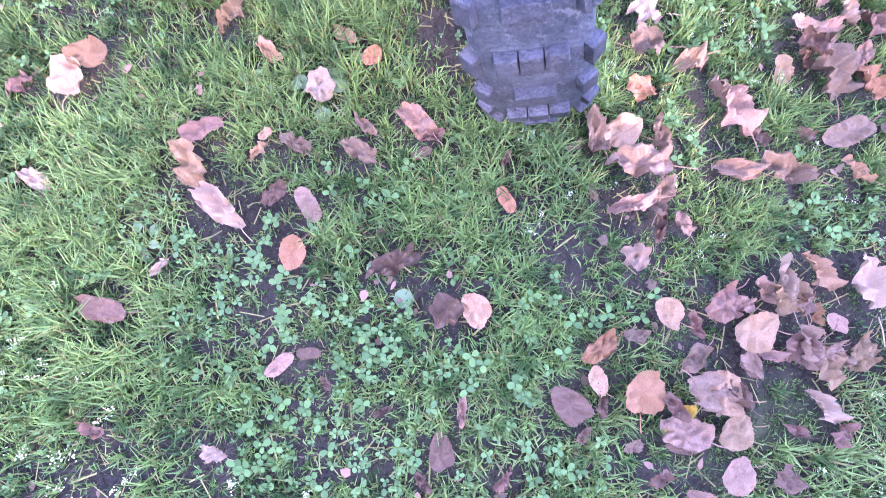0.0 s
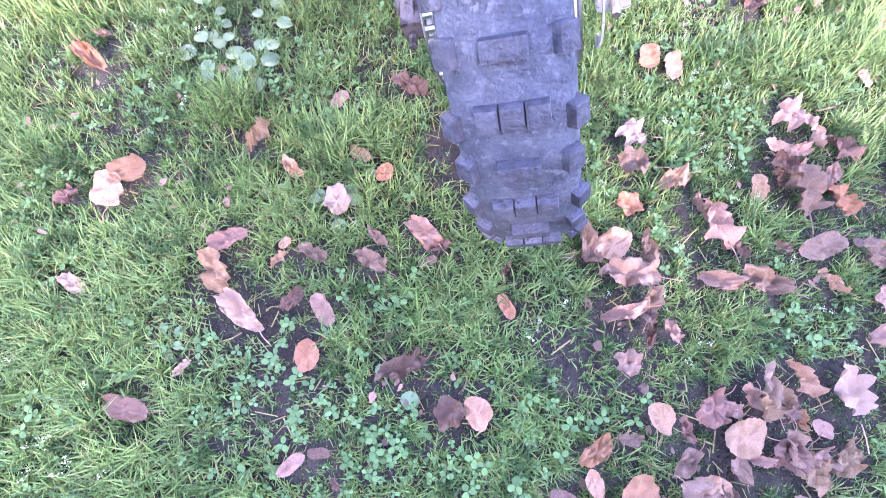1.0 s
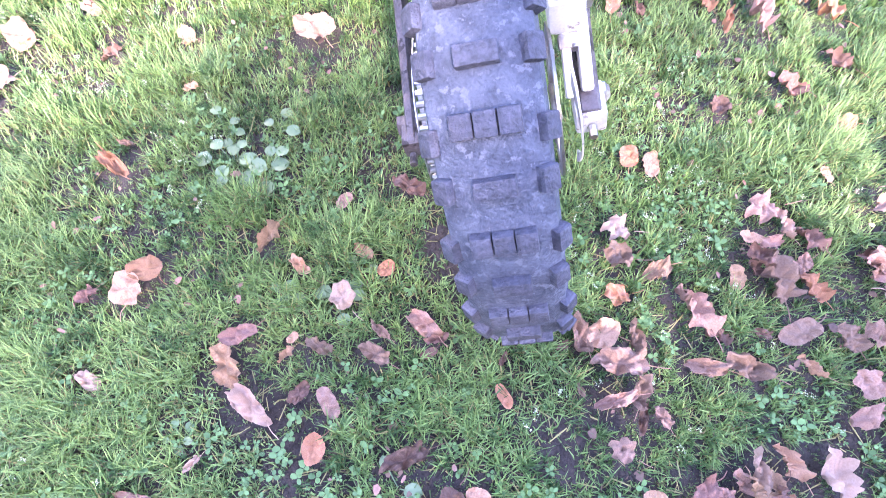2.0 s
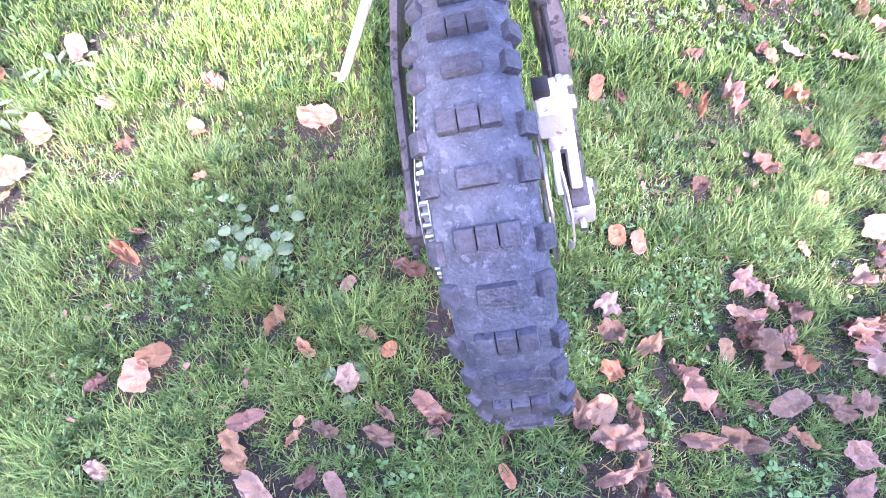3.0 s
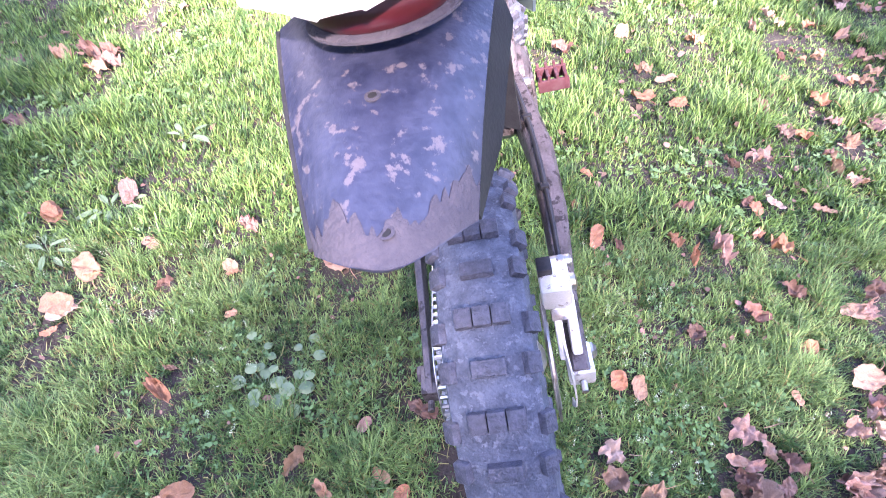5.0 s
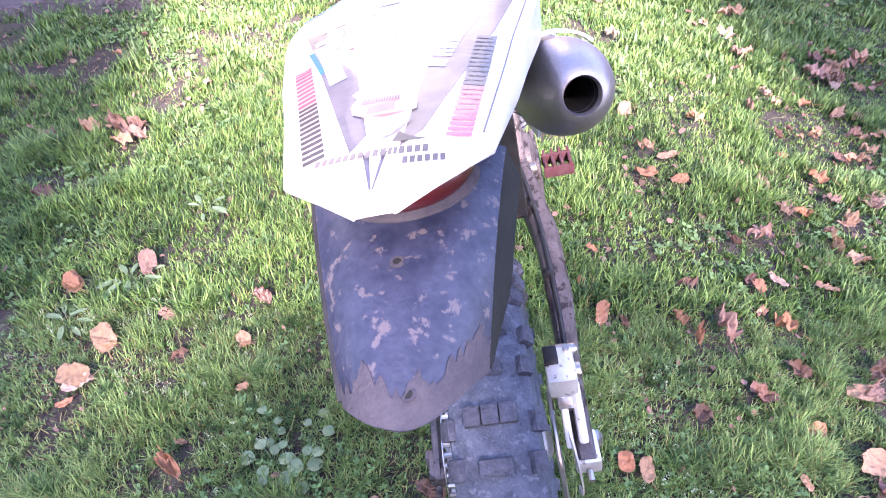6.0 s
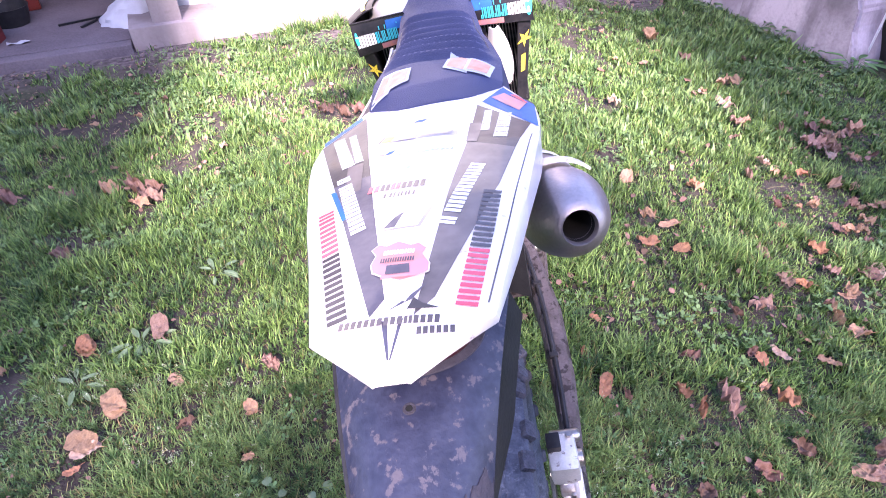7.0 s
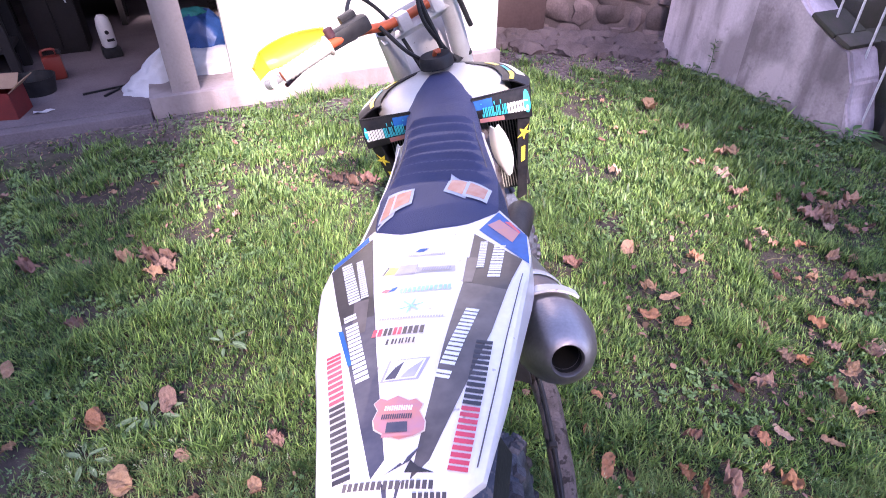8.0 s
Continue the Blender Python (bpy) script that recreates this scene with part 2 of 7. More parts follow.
def streaked(name, pale, middle, dark):
    """Old cement render: broad damp clouds and rain streaks that run down it."""
    m = material(name, middle, 0.9, second=pale, scale=1.5, fine=60, bump=0.6)
    nodes, links = m.node_tree.nodes, m.node_tree.links
    shader = nodes["Principled BSDF"]
    before = shader.inputs["Base Color"].links[0].from_socket
    where = nodes["Texture Coordinate"]
    for size, detail, low, high, force in (((6.5, 6.5, 0.9), 6, 0.48, 0.72, 0.75), ((2.2, 2.2, 1.5), 7, 0.50, 0.64, 0.7), ((16, 16, 16), 5, 0.60, 0.72, 0.4)):
        squeeze = nodes.new("ShaderNodeMapping")
        squeeze.inputs["Scale"].default_value = size
        links.new(where.outputs["Object"], squeeze.inputs["Vector"])
        cloud = nodes.new("ShaderNodeTexNoise")
        cloud.inputs["Scale"].default_value = 1.0
        cloud.inputs["Detail"].default_value = detail
        links.new(squeeze.outputs[0], cloud.inputs["Vector"])
        span = nodes.new("ShaderNodeMapRange")
        span.inputs["From Min"].default_value = low
        span.inputs["From Max"].default_value = high
        span.inputs["To Max"].default_value = force
        links.new(cloud.outputs["Fac"], span.inputs["Value"])
        over = nodes.new("ShaderNodeMix")
        over.data_type = "RGBA"
        over.inputs[7].default_value = (*dark, 1)
        links.new(span.outputs["Result"], over.inputs[0])
        links.new(before, over.inputs[6])
        before = over.outputs[2]
    links.new(before, shader.inputs["Base Color"])
    return m


STAINED = streaked("stained_cement_render", (0.72, 0.63, 0.70), (0.54, 0.46, 0.505), (0.18, 0.145, 0.16))
DAMP = streaked("damp_cement_render", (0.56, 0.48, 0.52), (0.36, 0.30, 0.325), (0.10, 0.080, 0.088))
POST_PAINT = streaked("grubby_post_paint", (0.40, 0.34, 0.345), (0.33, 0.28, 0.285), (0.20, 0.165, 0.165))
SILVER = material("satin_silver", (0.70, 0.70, 0.72), 0.32, 0.35, second=(0.58, 0.57, 0.59), scale=20, fine=260, bump=0.05)
SLAB = material("dusty_slab", (0.215, 0.19, 0.19), 0.9, second=(0.14, 0.122, 0.122), scale=2.5, fine=90, bump=0.4)
STONE = material("dark_rubble", (0.150, 0.112, 0.118), 0.9, second=(0.080, 0.058, 0.062), scale=7, fine=70, bump=0.8, spread=0.35)
DARK_STONE = material("mossy_dark_stone", (0.075, 0.062, 0.056), 0.9, second=(0.05, 0.055, 0.035), scale=9, fine=80, bump=0.8, spread=0.3)
MORTAR = material("old_mortar", (0.165, 0.128, 0.136), 0.95, second=(0.090, 0.068, 0.072), scale=5, fine=100, bump=0.7)
BARN_FLOOR = material("dim_barn_floor", (0.185, 0.155, 0.175), 0.9, second=(0.105, 0.086, 0.098), scale=2.5, fine=90, bump=0.4)
# Near-black: the barn's inner shade is put into this colour.
BARN_SHADE = material("barn_shade_dark", (0.018, 0.015, 0.018), 0.85, second=(0.011, 0.009, 0.011), scale=4, fine=60, bump=0.4)
RUST_PANEL = material("brown_sheet_panel", (0.078, 0.046, 0.049), 0.7, second=(0.115, 0.075, 0.076), scale=3, fine=50, bump=0.3)
BAG = material("white_woven_bag", (0.58, 0.60, 0.66), 0.6, second=(0.47, 0.49, 0.55), scale=12, fine=260, bump=0.4)
TARP = material("blue_tarpaulin", (0.03, 0.10, 0.32), 0.45, second=(0.02, 0.06, 0.2), scale=10, fine=160, bump=0.3)
TEAL = material("teal_cloth", (0.02, 0.28, 0.27), 0.7, second=(0.02, 0.2, 0.2), scale=20, bump=0.3)
DRIED_MUD = material("dried_tan_mud", (0.060, 0.052, 0.064), 0.9, second=(0.036, 0.033, 0.046), scale=70, fine=300, bump=0.5)
CARDBOARD = material("cardboard", (0.36, 0.24, 0.16), 0.85, second=(0.30, 0.19, 0.13), scale=8, fine=120, bump=0.2)
RED_CARD = material("red_print_card", (0.20, 0.025, 0.025), 0.6, second=(0.14, 0.02, 0.02), scale=12, bump=0.1)
RED_PLASTIC = material("red_canister", (0.16, 0.020, 0.014), 0.45, second=(0.2, 0.03, 0.02), scale=10, bump=0.1)
ENAMEL = material("white_enamel", (0.72, 0.72, 0.74), 0.35, second=(0.62, 0.62, 0.64), scale=14, bump=0.05)
BARK = material("bark", (0.12, 0.09, 0.07), 0.95, second=(0.07, 0.055, 0.045), scale=12, fine=60, bump=0.9)
PAINTED_RAIL = material("white_rail_paint", (0.75, 0.74, 0.76), 0.4, second=(0.6, 0.58, 0.58), scale=40, bump=0.1)


# ---- shaping tools ----
def part(name, bm, mat, parent=None, label="", smooth=True):
    """Links a bmesh as one mesh object, under a thing or a part."""
    me = bpy.data.meshes.new(name)
    bmesh.ops.recalc_face_normals(bm, faces=bm.faces)
    bm.to_mesh(me)
    bm.free()
    me.materials.append(mat)
    if smooth:
        me.polygons.foreach_set("use_smooth", [True] * len(me.polygons))
        me.set_sharp_from_angle(angle=radians(38))
    ob = new(name, me)
    ob.parent = parent
    if label:
        tagged(ob, label)
    return ob


def thing(name, m, label, category, group=""):
    ob = new(name)
    ob.empty_display_size = 0.05
    ob.matrix_basis = m
    return tagged(ob, label, category, group)


def loft(rings, closed=True, caps=True, bm=None):
    bm = bm or bmesh.new()
    rows = [[bm.verts.new(p) for p in ring] for ring in rings]
    n = len(rows[0])
    for a, b in zip(rows, rows[1:]):
        for i in range(n if closed else n - 1):
            j = (i + 1) % n
            bm.faces.new((a[i], a[j], b[j], b[i]))
    if caps and closed:
        bm.faces.new(rows[0][::-1])
        bm.faces.new(rows[-1])
    return bm


def curve_points(pts, steps=6):
    """A smooth line through the given points."""
    pts = [Vector(p) for p in pts]
    full = [2 * pts[0] - pts[1]] + pts + [2 * pts[-1] - pts[-2]]
    out = []
    for a, b, c, d in zip(full, full[1:], full[2:], full[3:]):
        for k in range(steps):
            u = k / steps
            out.append(0.5 * (2 * b + (c - a) * u + (2 * a - 5 * b + 4 * c - d) * u * u + (3 * b - a - 3 * c + d) * u**3))
    return out + [pts[-1]]


def tube(pts, radius, n=10, smooth=0, bm=None, flat=1.0):
    """A tube along points; radius is one number or one for each point."""
    count = len(pts)
    radii = list(radius) if isinstance(radius, (list, tuple)) else [radius] * count
    if smooth:
        old = np.linspace(0, 1, count)
        pts = curve_points(pts, smooth)
        radii = [float(r) for r in np.interp(np.linspace(0, 1, len(pts)), old, radii)]
    pts = [Vector(p) for p in pts]
    rings, side = [], None
    for i, p in enumerate(pts):
        way = (pts[min(i + 1, len(pts) - 1)] - pts[max(i - 1, 0)]).normalized()
        if side is None:
            side = way.cross(Vector((0, 0, 1)) if abs(way.z) < 0.9 else Vector((1, 0, 0))).normalized()
        side = (side - way * side.dot(way)).normalized()
        up = side.cross(way)
        rings.append([p + radii[i] * (math.cos(a) * side + flat * math.sin(a) * up) for a in (2 * math.pi * k / n for k in range(n))])
    return loft(rings, bm=bm)


def lathe(profile, n=48, axis="x", centre=(0, 0, 0), closed=False, bm=None, caps=True):
    """Turns (radius, height) pairs round an axis."""
    bm = bm or bmesh.new()
    c = Vector(centre)
    rows = []
    for r, h in profile:
        row = []
        for k in range(n):
            a = 2 * math.pi * k / n
            u, v = r * math.cos(a), r * math.sin(a)
            row.append(bm.verts.new(c + Vector({"x": (h, u, v), "y": (u, h, v), "z": (u, v, h)}[axis])))
        rows.append(row)
    pairs = list(zip(rows, rows[1:])) + ([(rows[-1], rows[0])] if closed else [])
    for a, b in pairs:
        for i in range(n):
            j = (i + 1) % n
            bm.faces.new((a[i], a[j], b[j], b[i]))
    if not closed and caps:
        for row in (rows[0], rows[-1]):
            bm.faces.new(row)
    return bm


def block(size, centre=(0, 0, 0), bevel=0.0, turn=(0, 0, 0), bm=None, taper=1.0):
    own = bmesh.new()
    bmesh.ops.create_cube(own, size=1)
    for v in own.verts:
        k = taper if v.co.z > 0 else 1.0
        v.co = Vector((v.co.x * size[0] * k, v.co.y * size[1] * k, v.co.z * size[2]))
    if bevel:
        bmesh.ops.bevel(own, geom=own.edges[:], offset=bevel, segments=2, affect="EDGES", profile=0.6)
    own.transform(pose(*centre, *turn))
    if bm is None:
        return own
    merge(bm, own)
    return bm


def merge(bm, other):
    me = bpy.data.meshes.new("joined")
    other.to_mesh(me)
    other.free()
    bm.from_mesh(me)
    bpy.data.meshes.remove(me)
    return bm


def sheet(rows, thick, bm=None):
    """A curved plate of some thickness from rows of points."""
    bm = bm or bmesh.new()
    rows = [[Vector(p) for p in r] for r in rows]
    h, w = len(rows), len(rows[0])
    nor = [[None] * w for _ in range(h)]
    for i in range(h):
        for j in range(w):
            a = rows[min(i + 1, h - 1)][j] - rows[max(i - 1, 0)][j]
            b = rows[i][min(j + 1, w - 1)] - rows[i][max(j - 1, 0)]
            nor[i][j] = a.cross(b).normalized()
    top = [[bm.verts.new(rows[i][j]) for j in range(w)] for i in range(h)]
    low = [[bm.verts.new(rows[i][j] - nor[i][j] * thick) for j in range(w)] for i in range(h)]
    for i in range(h - 1):
        for j in range(w - 1):
            bm.faces.new((top[i][j], top[i][j + 1], top[i + 1][j + 1], top[i + 1][j]))
            bm.faces.new((low[i + 1][j], low[i + 1][j + 1], low[i][j + 1], low[i][j]))
    rim = [(0, j) for j in range(w)] + [(i, w - 1) for i in range(1, h)] + [(h - 1, j) for j in range(w - 2, -1, -1)] + [(i, 0) for i in range(h - 2, 0, -1)]
    for (i, j), (k, l) in zip(rim, rim[1:] + rim[:1]):
        bm.faces.new((top[i][j], low[i][j], low[k][l], top[k][l]))
    return bm


def raw_mesh(name, verts, faces_by_size, mat, smooth=False):
    """A mesh straight from arrays: verts (n, 3) and lists of index arrays (m, k)."""
    me = bpy.data.meshes.new(name)
    me.vertices.add(len(verts))
    me.vertices.foreach_set("co", np.ascontiguousarray(verts, dtype=np.float32).ravel())
    loops = np.concatenate([f.ravel() for f in faces_by_size]).astype(np.int32)
    totals = np.concatenate([np.full(len(f), f.shape[1]) for f in faces_by_size]).astype(np.int32)
    starts = np.concatenate([[0], np.cumsum(totals)[:-1]]).astype(np.int32)
    me.loops.add(len(loops))
    me.loops.foreach_set("vertex_index", loops)
    me.polygons.add(len(totals))
    me.polygons.foreach_set("loop_start", starts)
    me.polygons.foreach_set("loop_total", totals)
    if smooth:
        me.polygons.foreach_set("use_smooth", np.ones(len(totals), dtype=bool))
    me.update(calc_edges=True)
    me.materials.append(mat)
    return new(name, me)


LATTICE = np.random.RandomState(7).rand(256, 256)


def field(x, y, size, layer=0):
    """Smooth random values from 0 to 1 over the plan, with bumps about size metres across."""
    u, v = np.asarray(x) / size + 37.3 * layer + 90, np.asarray(y) / size + 17.7 * layer + 90
    i, j = np.floor(u).astype(int), np.floor(v).astype(int)
    f, g = u - i, v - j
    f, g = f * f * (3 - 2 * f), g * g * (3 - 2 * g)
    a, b, c, d = (LATTICE[(i + p) % 256, (j + q) % 256] for p, q in ((0, 0), (1, 0), (0, 1), (1, 1)))
    return (a * (1 - f) + b * f) * (1 - g) + (c * (1 - f) + d * f) * g


def ground_z(x, y):
    """The lawn's gentle unevenness, whose soil lies a little under the fallen leaves."""
    return -0.027 + 0.022 * (field(x, y, 0.55) - 0.5) + 0.010 * (field(x, y, 0.13, 1) - 0.5)


# ---- the setting ----
def ground():
    """One sheet: fine under the lawn, coarse out to the horizon."""
    edge = np.concatenate([[-900, -300, -90, -30, -12, -7], np.linspace(-4.5, 4.5, 91), [7, 12, 30, 90, 300, 900]])
    deep = np.concatenate([[-900, -300, -90, -30, -10, -4, -2], np.linspace(-0.9, 6.3, 97), [8, 12, 30, 90, 300, 900]])
    gx, gy = np.meshgrid(edge, deep)
    near = np.clip((7 - np.hypot(gx, gy - 2)) / 2, 0, 1)
    verts = np.stack([gx, gy, ground_z(gx, gy) * near], -1).reshape(-1, 3)
    w = len(edge)
    i, j = np.meshgrid(np.arange(len(deep) - 1), np.arange(w - 1), indexing="ij")
    a = (i * w + j).ravel()
    ob = raw_mesh("ground", verts, [np.stack([a, a + 1, a + w + 1, a + w], 1)], SOIL, True)
    return tagged(ob, "dark damp garden soil under the lawn", "ground", kind="structure")


ground()

# The barn's front runs aslant: s goes to the left along it, d goes inward.
BARN = Vector((0.21, 4.66, 0))
ALONG = Vector((-0.905, -0.425, 0)).normalized()

INWARD = Vector((ALONG.y, -ALONG.x, 0))
BARN_TURN = math.degrees(math.atan2(-ALONG.y, -ALONG.x))


def in_barn(s, d, z=0.0):
    return BARN + ALONG * s + INWARD * d + Vector((0, 0, z))


def wall_piece(name, s0, s1, d0, d1, z0, z1, mat, label, kind="structure", category="wall"):
    c = in_barn((s0 + s1) / 2, (d0 + d1) / 2, (z0 + z1) / 2)
    ob = part(name, block((abs(s1 - s0), abs(d1 - d0), z1 - z0), bevel=0.006), mat)
    ob.matrix_basis = pose(*c, 0, 0, BARN_TURN)
    return tagged(ob, label, category, kind=kind)


wall_piece("wall_barn", 0.0, 1.93, 0.0, 0.22, -0.08, 3.2, PLASTER, "sunlit white rendered barn wall", category="wall")
wall_piece("sill", -0.001, 2.46, -0.07, 0.26, -0.05, 0.105, POST_PAINT, "low rough concrete sill along the barn front", category="sill")
wall_piece("post", 2.15, 2.32, -0.02, 0.18, 0.10, 3.2, POST_PAINT, "square pale plastered barn post", category="post")
wall_piece("lintel", 2.0, 7.0, -0.02, 0.2, 2.05, 3.2, PLASTER, "white rendered lintel over the barn opening", category="lintel")
wall_piece("floor", 1.9, 7.2, -0.02, 4.6, -0.15, 0.035, BARN_FLOOR, "dusty concrete barn floor with stains", category="floor")
wall_piece("apron", 2.47, 7.2, -0.12, -0.024, -0.15, 0.033, BARN_FLOOR, "worn concrete apron in front of the barn", category="floor")
wall_piece("wall_barn_back", 1.6, 7.2, 4.2, 4.4, 0.0, 3.2, BARN_SHADE, "boarded back wall of the barn, shade put into its colour")
wall_piece("wall_barn_side", 1.62, 1.8, 0.23, 4.2, 0.0, 3.2, BARN_SHADE, "inner side wall of the barn, shade put into its colour")
wall_piece("wall_barn_end", 6.95, 7.15, 0.0, 4.2, 0.0, 3.2, BARN_SHADE, "far end wall of the barn, shade put into its colour")
wall_piece("ceiling", 1.5, 7.3, -0.15, 4.5, 3.2, 3.35, BARN_SHADE, "barn ceiling of boards, shade put into its colour", category="ceiling")
wall_piece("wall_barn_return", 0.0, 0.2, 0.223, 2.2, 0.0, 3.2, PLASTER, "white rendered return of the barn wall")


def rubble_wall():
    """Rough stones proud of dark mortar, between the barn and the concrete wall."""
    a, b = Vector((0.12, 5.44, 0)), Vector((1.62, 5.02, 0))
    way = (b - a).normalized()
    out = Vector((way.y, -way.x, 0))
    turn = math.degrees(math.atan2(way.y, way.x))
    core = part("wall_rubble", block(((b - a).length, 0.4, 2.6), bevel=0.01), MORTAR)
    core.matrix_basis = pose(*((a + b) / 2 - out * 0.2 + Vector((0, 0, 1.24))), 0, 0, turn)
    tagged(core, "dark rubble stone wall in deep shade", "wall", kind="structure")
    rng = random.Random(3)
    z, row = 0.05, 0
    length = (b - a).length
    while z < 1.5:
        h = rng.uniform(0.12, 0.19)
        s = -0.05 + 0.08 * (row % 2)
        while s < length:
            w = rng.uniform(0.10, 0.27)
            if not (s < 0.45 and z > 0.22):
                bm = bmesh.new()
                bmesh.ops.create_icosphere(bm, subdivisions=2, radius=1)
                for v in bm.verts:
                    k = 1 + 0.5 * (noise.noise(v.co * 1.3 + Vector((s * 9, z * 7, row))))
                    v.co = Vector((max(-1, min(1, v.co.x * 1.2)) * w * 0.5, v.co.y * 0.045, max(-1, min(1, v.co.z * 1.2)) * h * 0.52)) * k
                stone = part("stone", bm, STONE, core)
                stone.location = (s + w / 2 - length / 2, -0.19, z + h / 2 - 1.3 + rng.uniform(-0.03, 0.03))
                stone.rotation_euler = (0, math.radians(rng.uniform(-14, 14)), 0)
            s += w + 0.012
        z += h + 0.012
        row += 1
    panel = part("panel", block((0.46, 0.035, 1.5), bevel=0.004), RUST_PANEL)
    panel.matrix_basis = pose(*(a + way * 0.32 + out * 0.07 + Vector((0, 0, 0.83))), 0, 0, turn)
    tagged(panel, "brown weathered sheet panel leaning on the rubble wall", "panel")
    heap = []
    for i in range(90):
        x = (i / 89 - 0.5) * length
        heap.append([(x, 0.17 * (1 - 2 * j / 13), -0.06 + (0.13 - 0.10 * j / 13 if j else 0.13) + 0.05 * noise.noise(Vector((x * 7, j * 0.7, 1.0))) + 0.03 * noise.noise(Vector((x * 21, j * 1.6, 4.0)))) for j in range(14)])
    kerb = part("kerb", sheet(heap, 0.05), MORTAR)
    kerb.matrix_basis = pose(*((a + b) / 2 + out * 0.16 + Vector((0, 0, -0.01))), 0, 0, turn)
    tagged(kerb, "crumbling stone footing along the rubble wall", "kerb", kind="structure")
    for k in range(16):
        bm = bmesh.new()
        bmesh.ops.create_icosphere(bm, subdivisions=2, radius=1)
        size = rng.uniform(0.012, 0.030)
        for v in bm.verts:
            v.co = Vector((v.co.x * size * 1.4, v.co.y * size, v.co.z * size * 0.6)) * (1 + 0.3 * noise.noise(v.co * 1.3 + Vector((k, 0, 0))))
        stone = part("loose_stone", bm, (STONE, SLAB, MORTAR)[k % 3])
        p = a + way * (0.08 + k * 0.088) + out * (0.26 + rng.random() * 0.32)
        stone.matrix_basis = pose(p.x, p.y, size * 0.3 + float(ground_z(p.x, p.y)), 0, 0, rng.uniform(0, 90))
        tagged(stone, "loose grey stone at the foot of the rubble wall", "stone", "stones by the footing")


rubble_wall()


def concrete_wall():
    """A grey retaining wall running back along the lawn, broken off where the steps begin."""
    a, b = Vector((1.53, 4.92, 0)), Vector((2.24, 3.40, 0))
    way = (b - a).normalized()
    turn = math.degrees(math.atan2(way.y, way.x))
    length = (b - a).length
    bm = bmesh.new()
    top = [(0.0, 1.9), (1.07, 1.9), (1.10, 0.64), (1.19, 0.57), (1.38, 0.48), (1.49, 0.44), (1.58, 0.28), (1.60, 0.17), (1.66, 0.04)]
    base = [(1.70, -0.1), (0.0, -0.1)]
    front = [bm.verts.new((s, 0.0, z)) for s, z in top + base]
    face = bm.faces.new(front)
    more = bmesh.ops.extrude_face_region(bm, geom=[face])
    for v in more["geom"]:
        if isinstance(v, bmesh.types.BMVert):
            v.co.y += 0.24
    bmesh.ops.bevel(bm, geom=list(bm.edges), offset=0.018, segments=2, affect="EDGES")
    wall = part("wall_concrete", bm, STAINED, smooth=False)
    wall.matrix_basis = pose(*a, 0, 0, turn)
    tagged(wall, "weathered grey concrete garden wall with damp stains", "wall", kind="structure")
    # an older, damper coat of render past the middle
    bm = bmesh.new()
    shape = [(0.80, -0.05), (0.80, 1.85), (1.06, 1.85), (1.085, 0.62), (1.19, 0.55), (1.38, 0.46), (1.48, 0.42), (1.565, 0.27), (1.585, 0.16), (1.62, 0.03), (1.62, -0.05)]
    face = bm.faces.new([bm.verts.new((q, -0.0025, z)) for q, z in shape])
    more = bmesh.ops.extrude_face_region(bm, geom=[face])
    for v in more["geom"]:
        if isinstance(v, bmesh.types.BMVert):
            v.co.y += 0.010
    bmesh.ops.recalc_face_normals(bm, faces=list(bm.faces))
    part("render_coat", bm, DAMP, wall, "darker damp coat of render", smooth=False)
    # Added dark slabs hide the broken edge's top faces, which the sky lights pale.
    for s, z, l, slope in ((1.285, 0.530, 0.20, 25), (1.435, 0.470, 0.11, 20)):
        part("coping", block((l, 0.262, 0.03), (s, 0.118, z), 0.01, (0, slope, 0)), DARK_STONE, wall, "dark slab added over the sky-lit broken edge")
    out = Vector((-way.y, way.x, 0))
    # stone steps that climb behind the broken end of the wall
    for k in range(4):
        step = part("step", block((0.42, 0.95, 0.2), bevel=0.018), DARK_STONE)
        c = b + way * (0.10 - 0.24 * k) + out * 0.76 + Vector((0, 0, 0.02 + 0.17 * k))
        step.matrix_basis = pose(*c, 0, 0, turn)
        tagged(step, "mossy dark stone step beside the concrete wall", "step", "garden steps")
    low = part("wall_retaining", block((1.6, 0.3, 0.5), bevel=0.03), DARK_STONE)
    low.matrix_basis = pose(*(b + way * 0.86 + out * 0.3 + Vector((0, 0, 0.0))), 0, 0, turn)
    tagged(low, "low dark stone retaining wall", "wall", kind="structure")
    rail = thing("stair_rail", pose(*(a + out * 0.12), 0, 0, turn), "thin white painted metal stair rail", "railing")
    for s, z in ((1.26, 0.54), (1.385, 0.46), (1.515, 0.38), (1.65, 0.04)):
        part("bar", tube([(s, 0, z), (s, 0, z + 1.0)], 0.007, 8), PAINTED_RAIL, rail)
    part("handrail", tube([(1.70, 0, 1.10), (1.28, 0, 1.55)], 0.016, 8), PAINTED_RAIL, rail)
    bank = part("wall_bank", block((4.0, 0.3, 2.4), bevel=0.02), DARK_STONE)
    bank.matrix_basis = pose(*(b + way * 0.4 + out * 1.5 + Vector((0, 0, 1.2))), 0, 0, turn)
    tagged(bank, "shaded stone wall behind the steps", "wall", kind="structure")
    rng = random.Random(8)
    z = 0.0
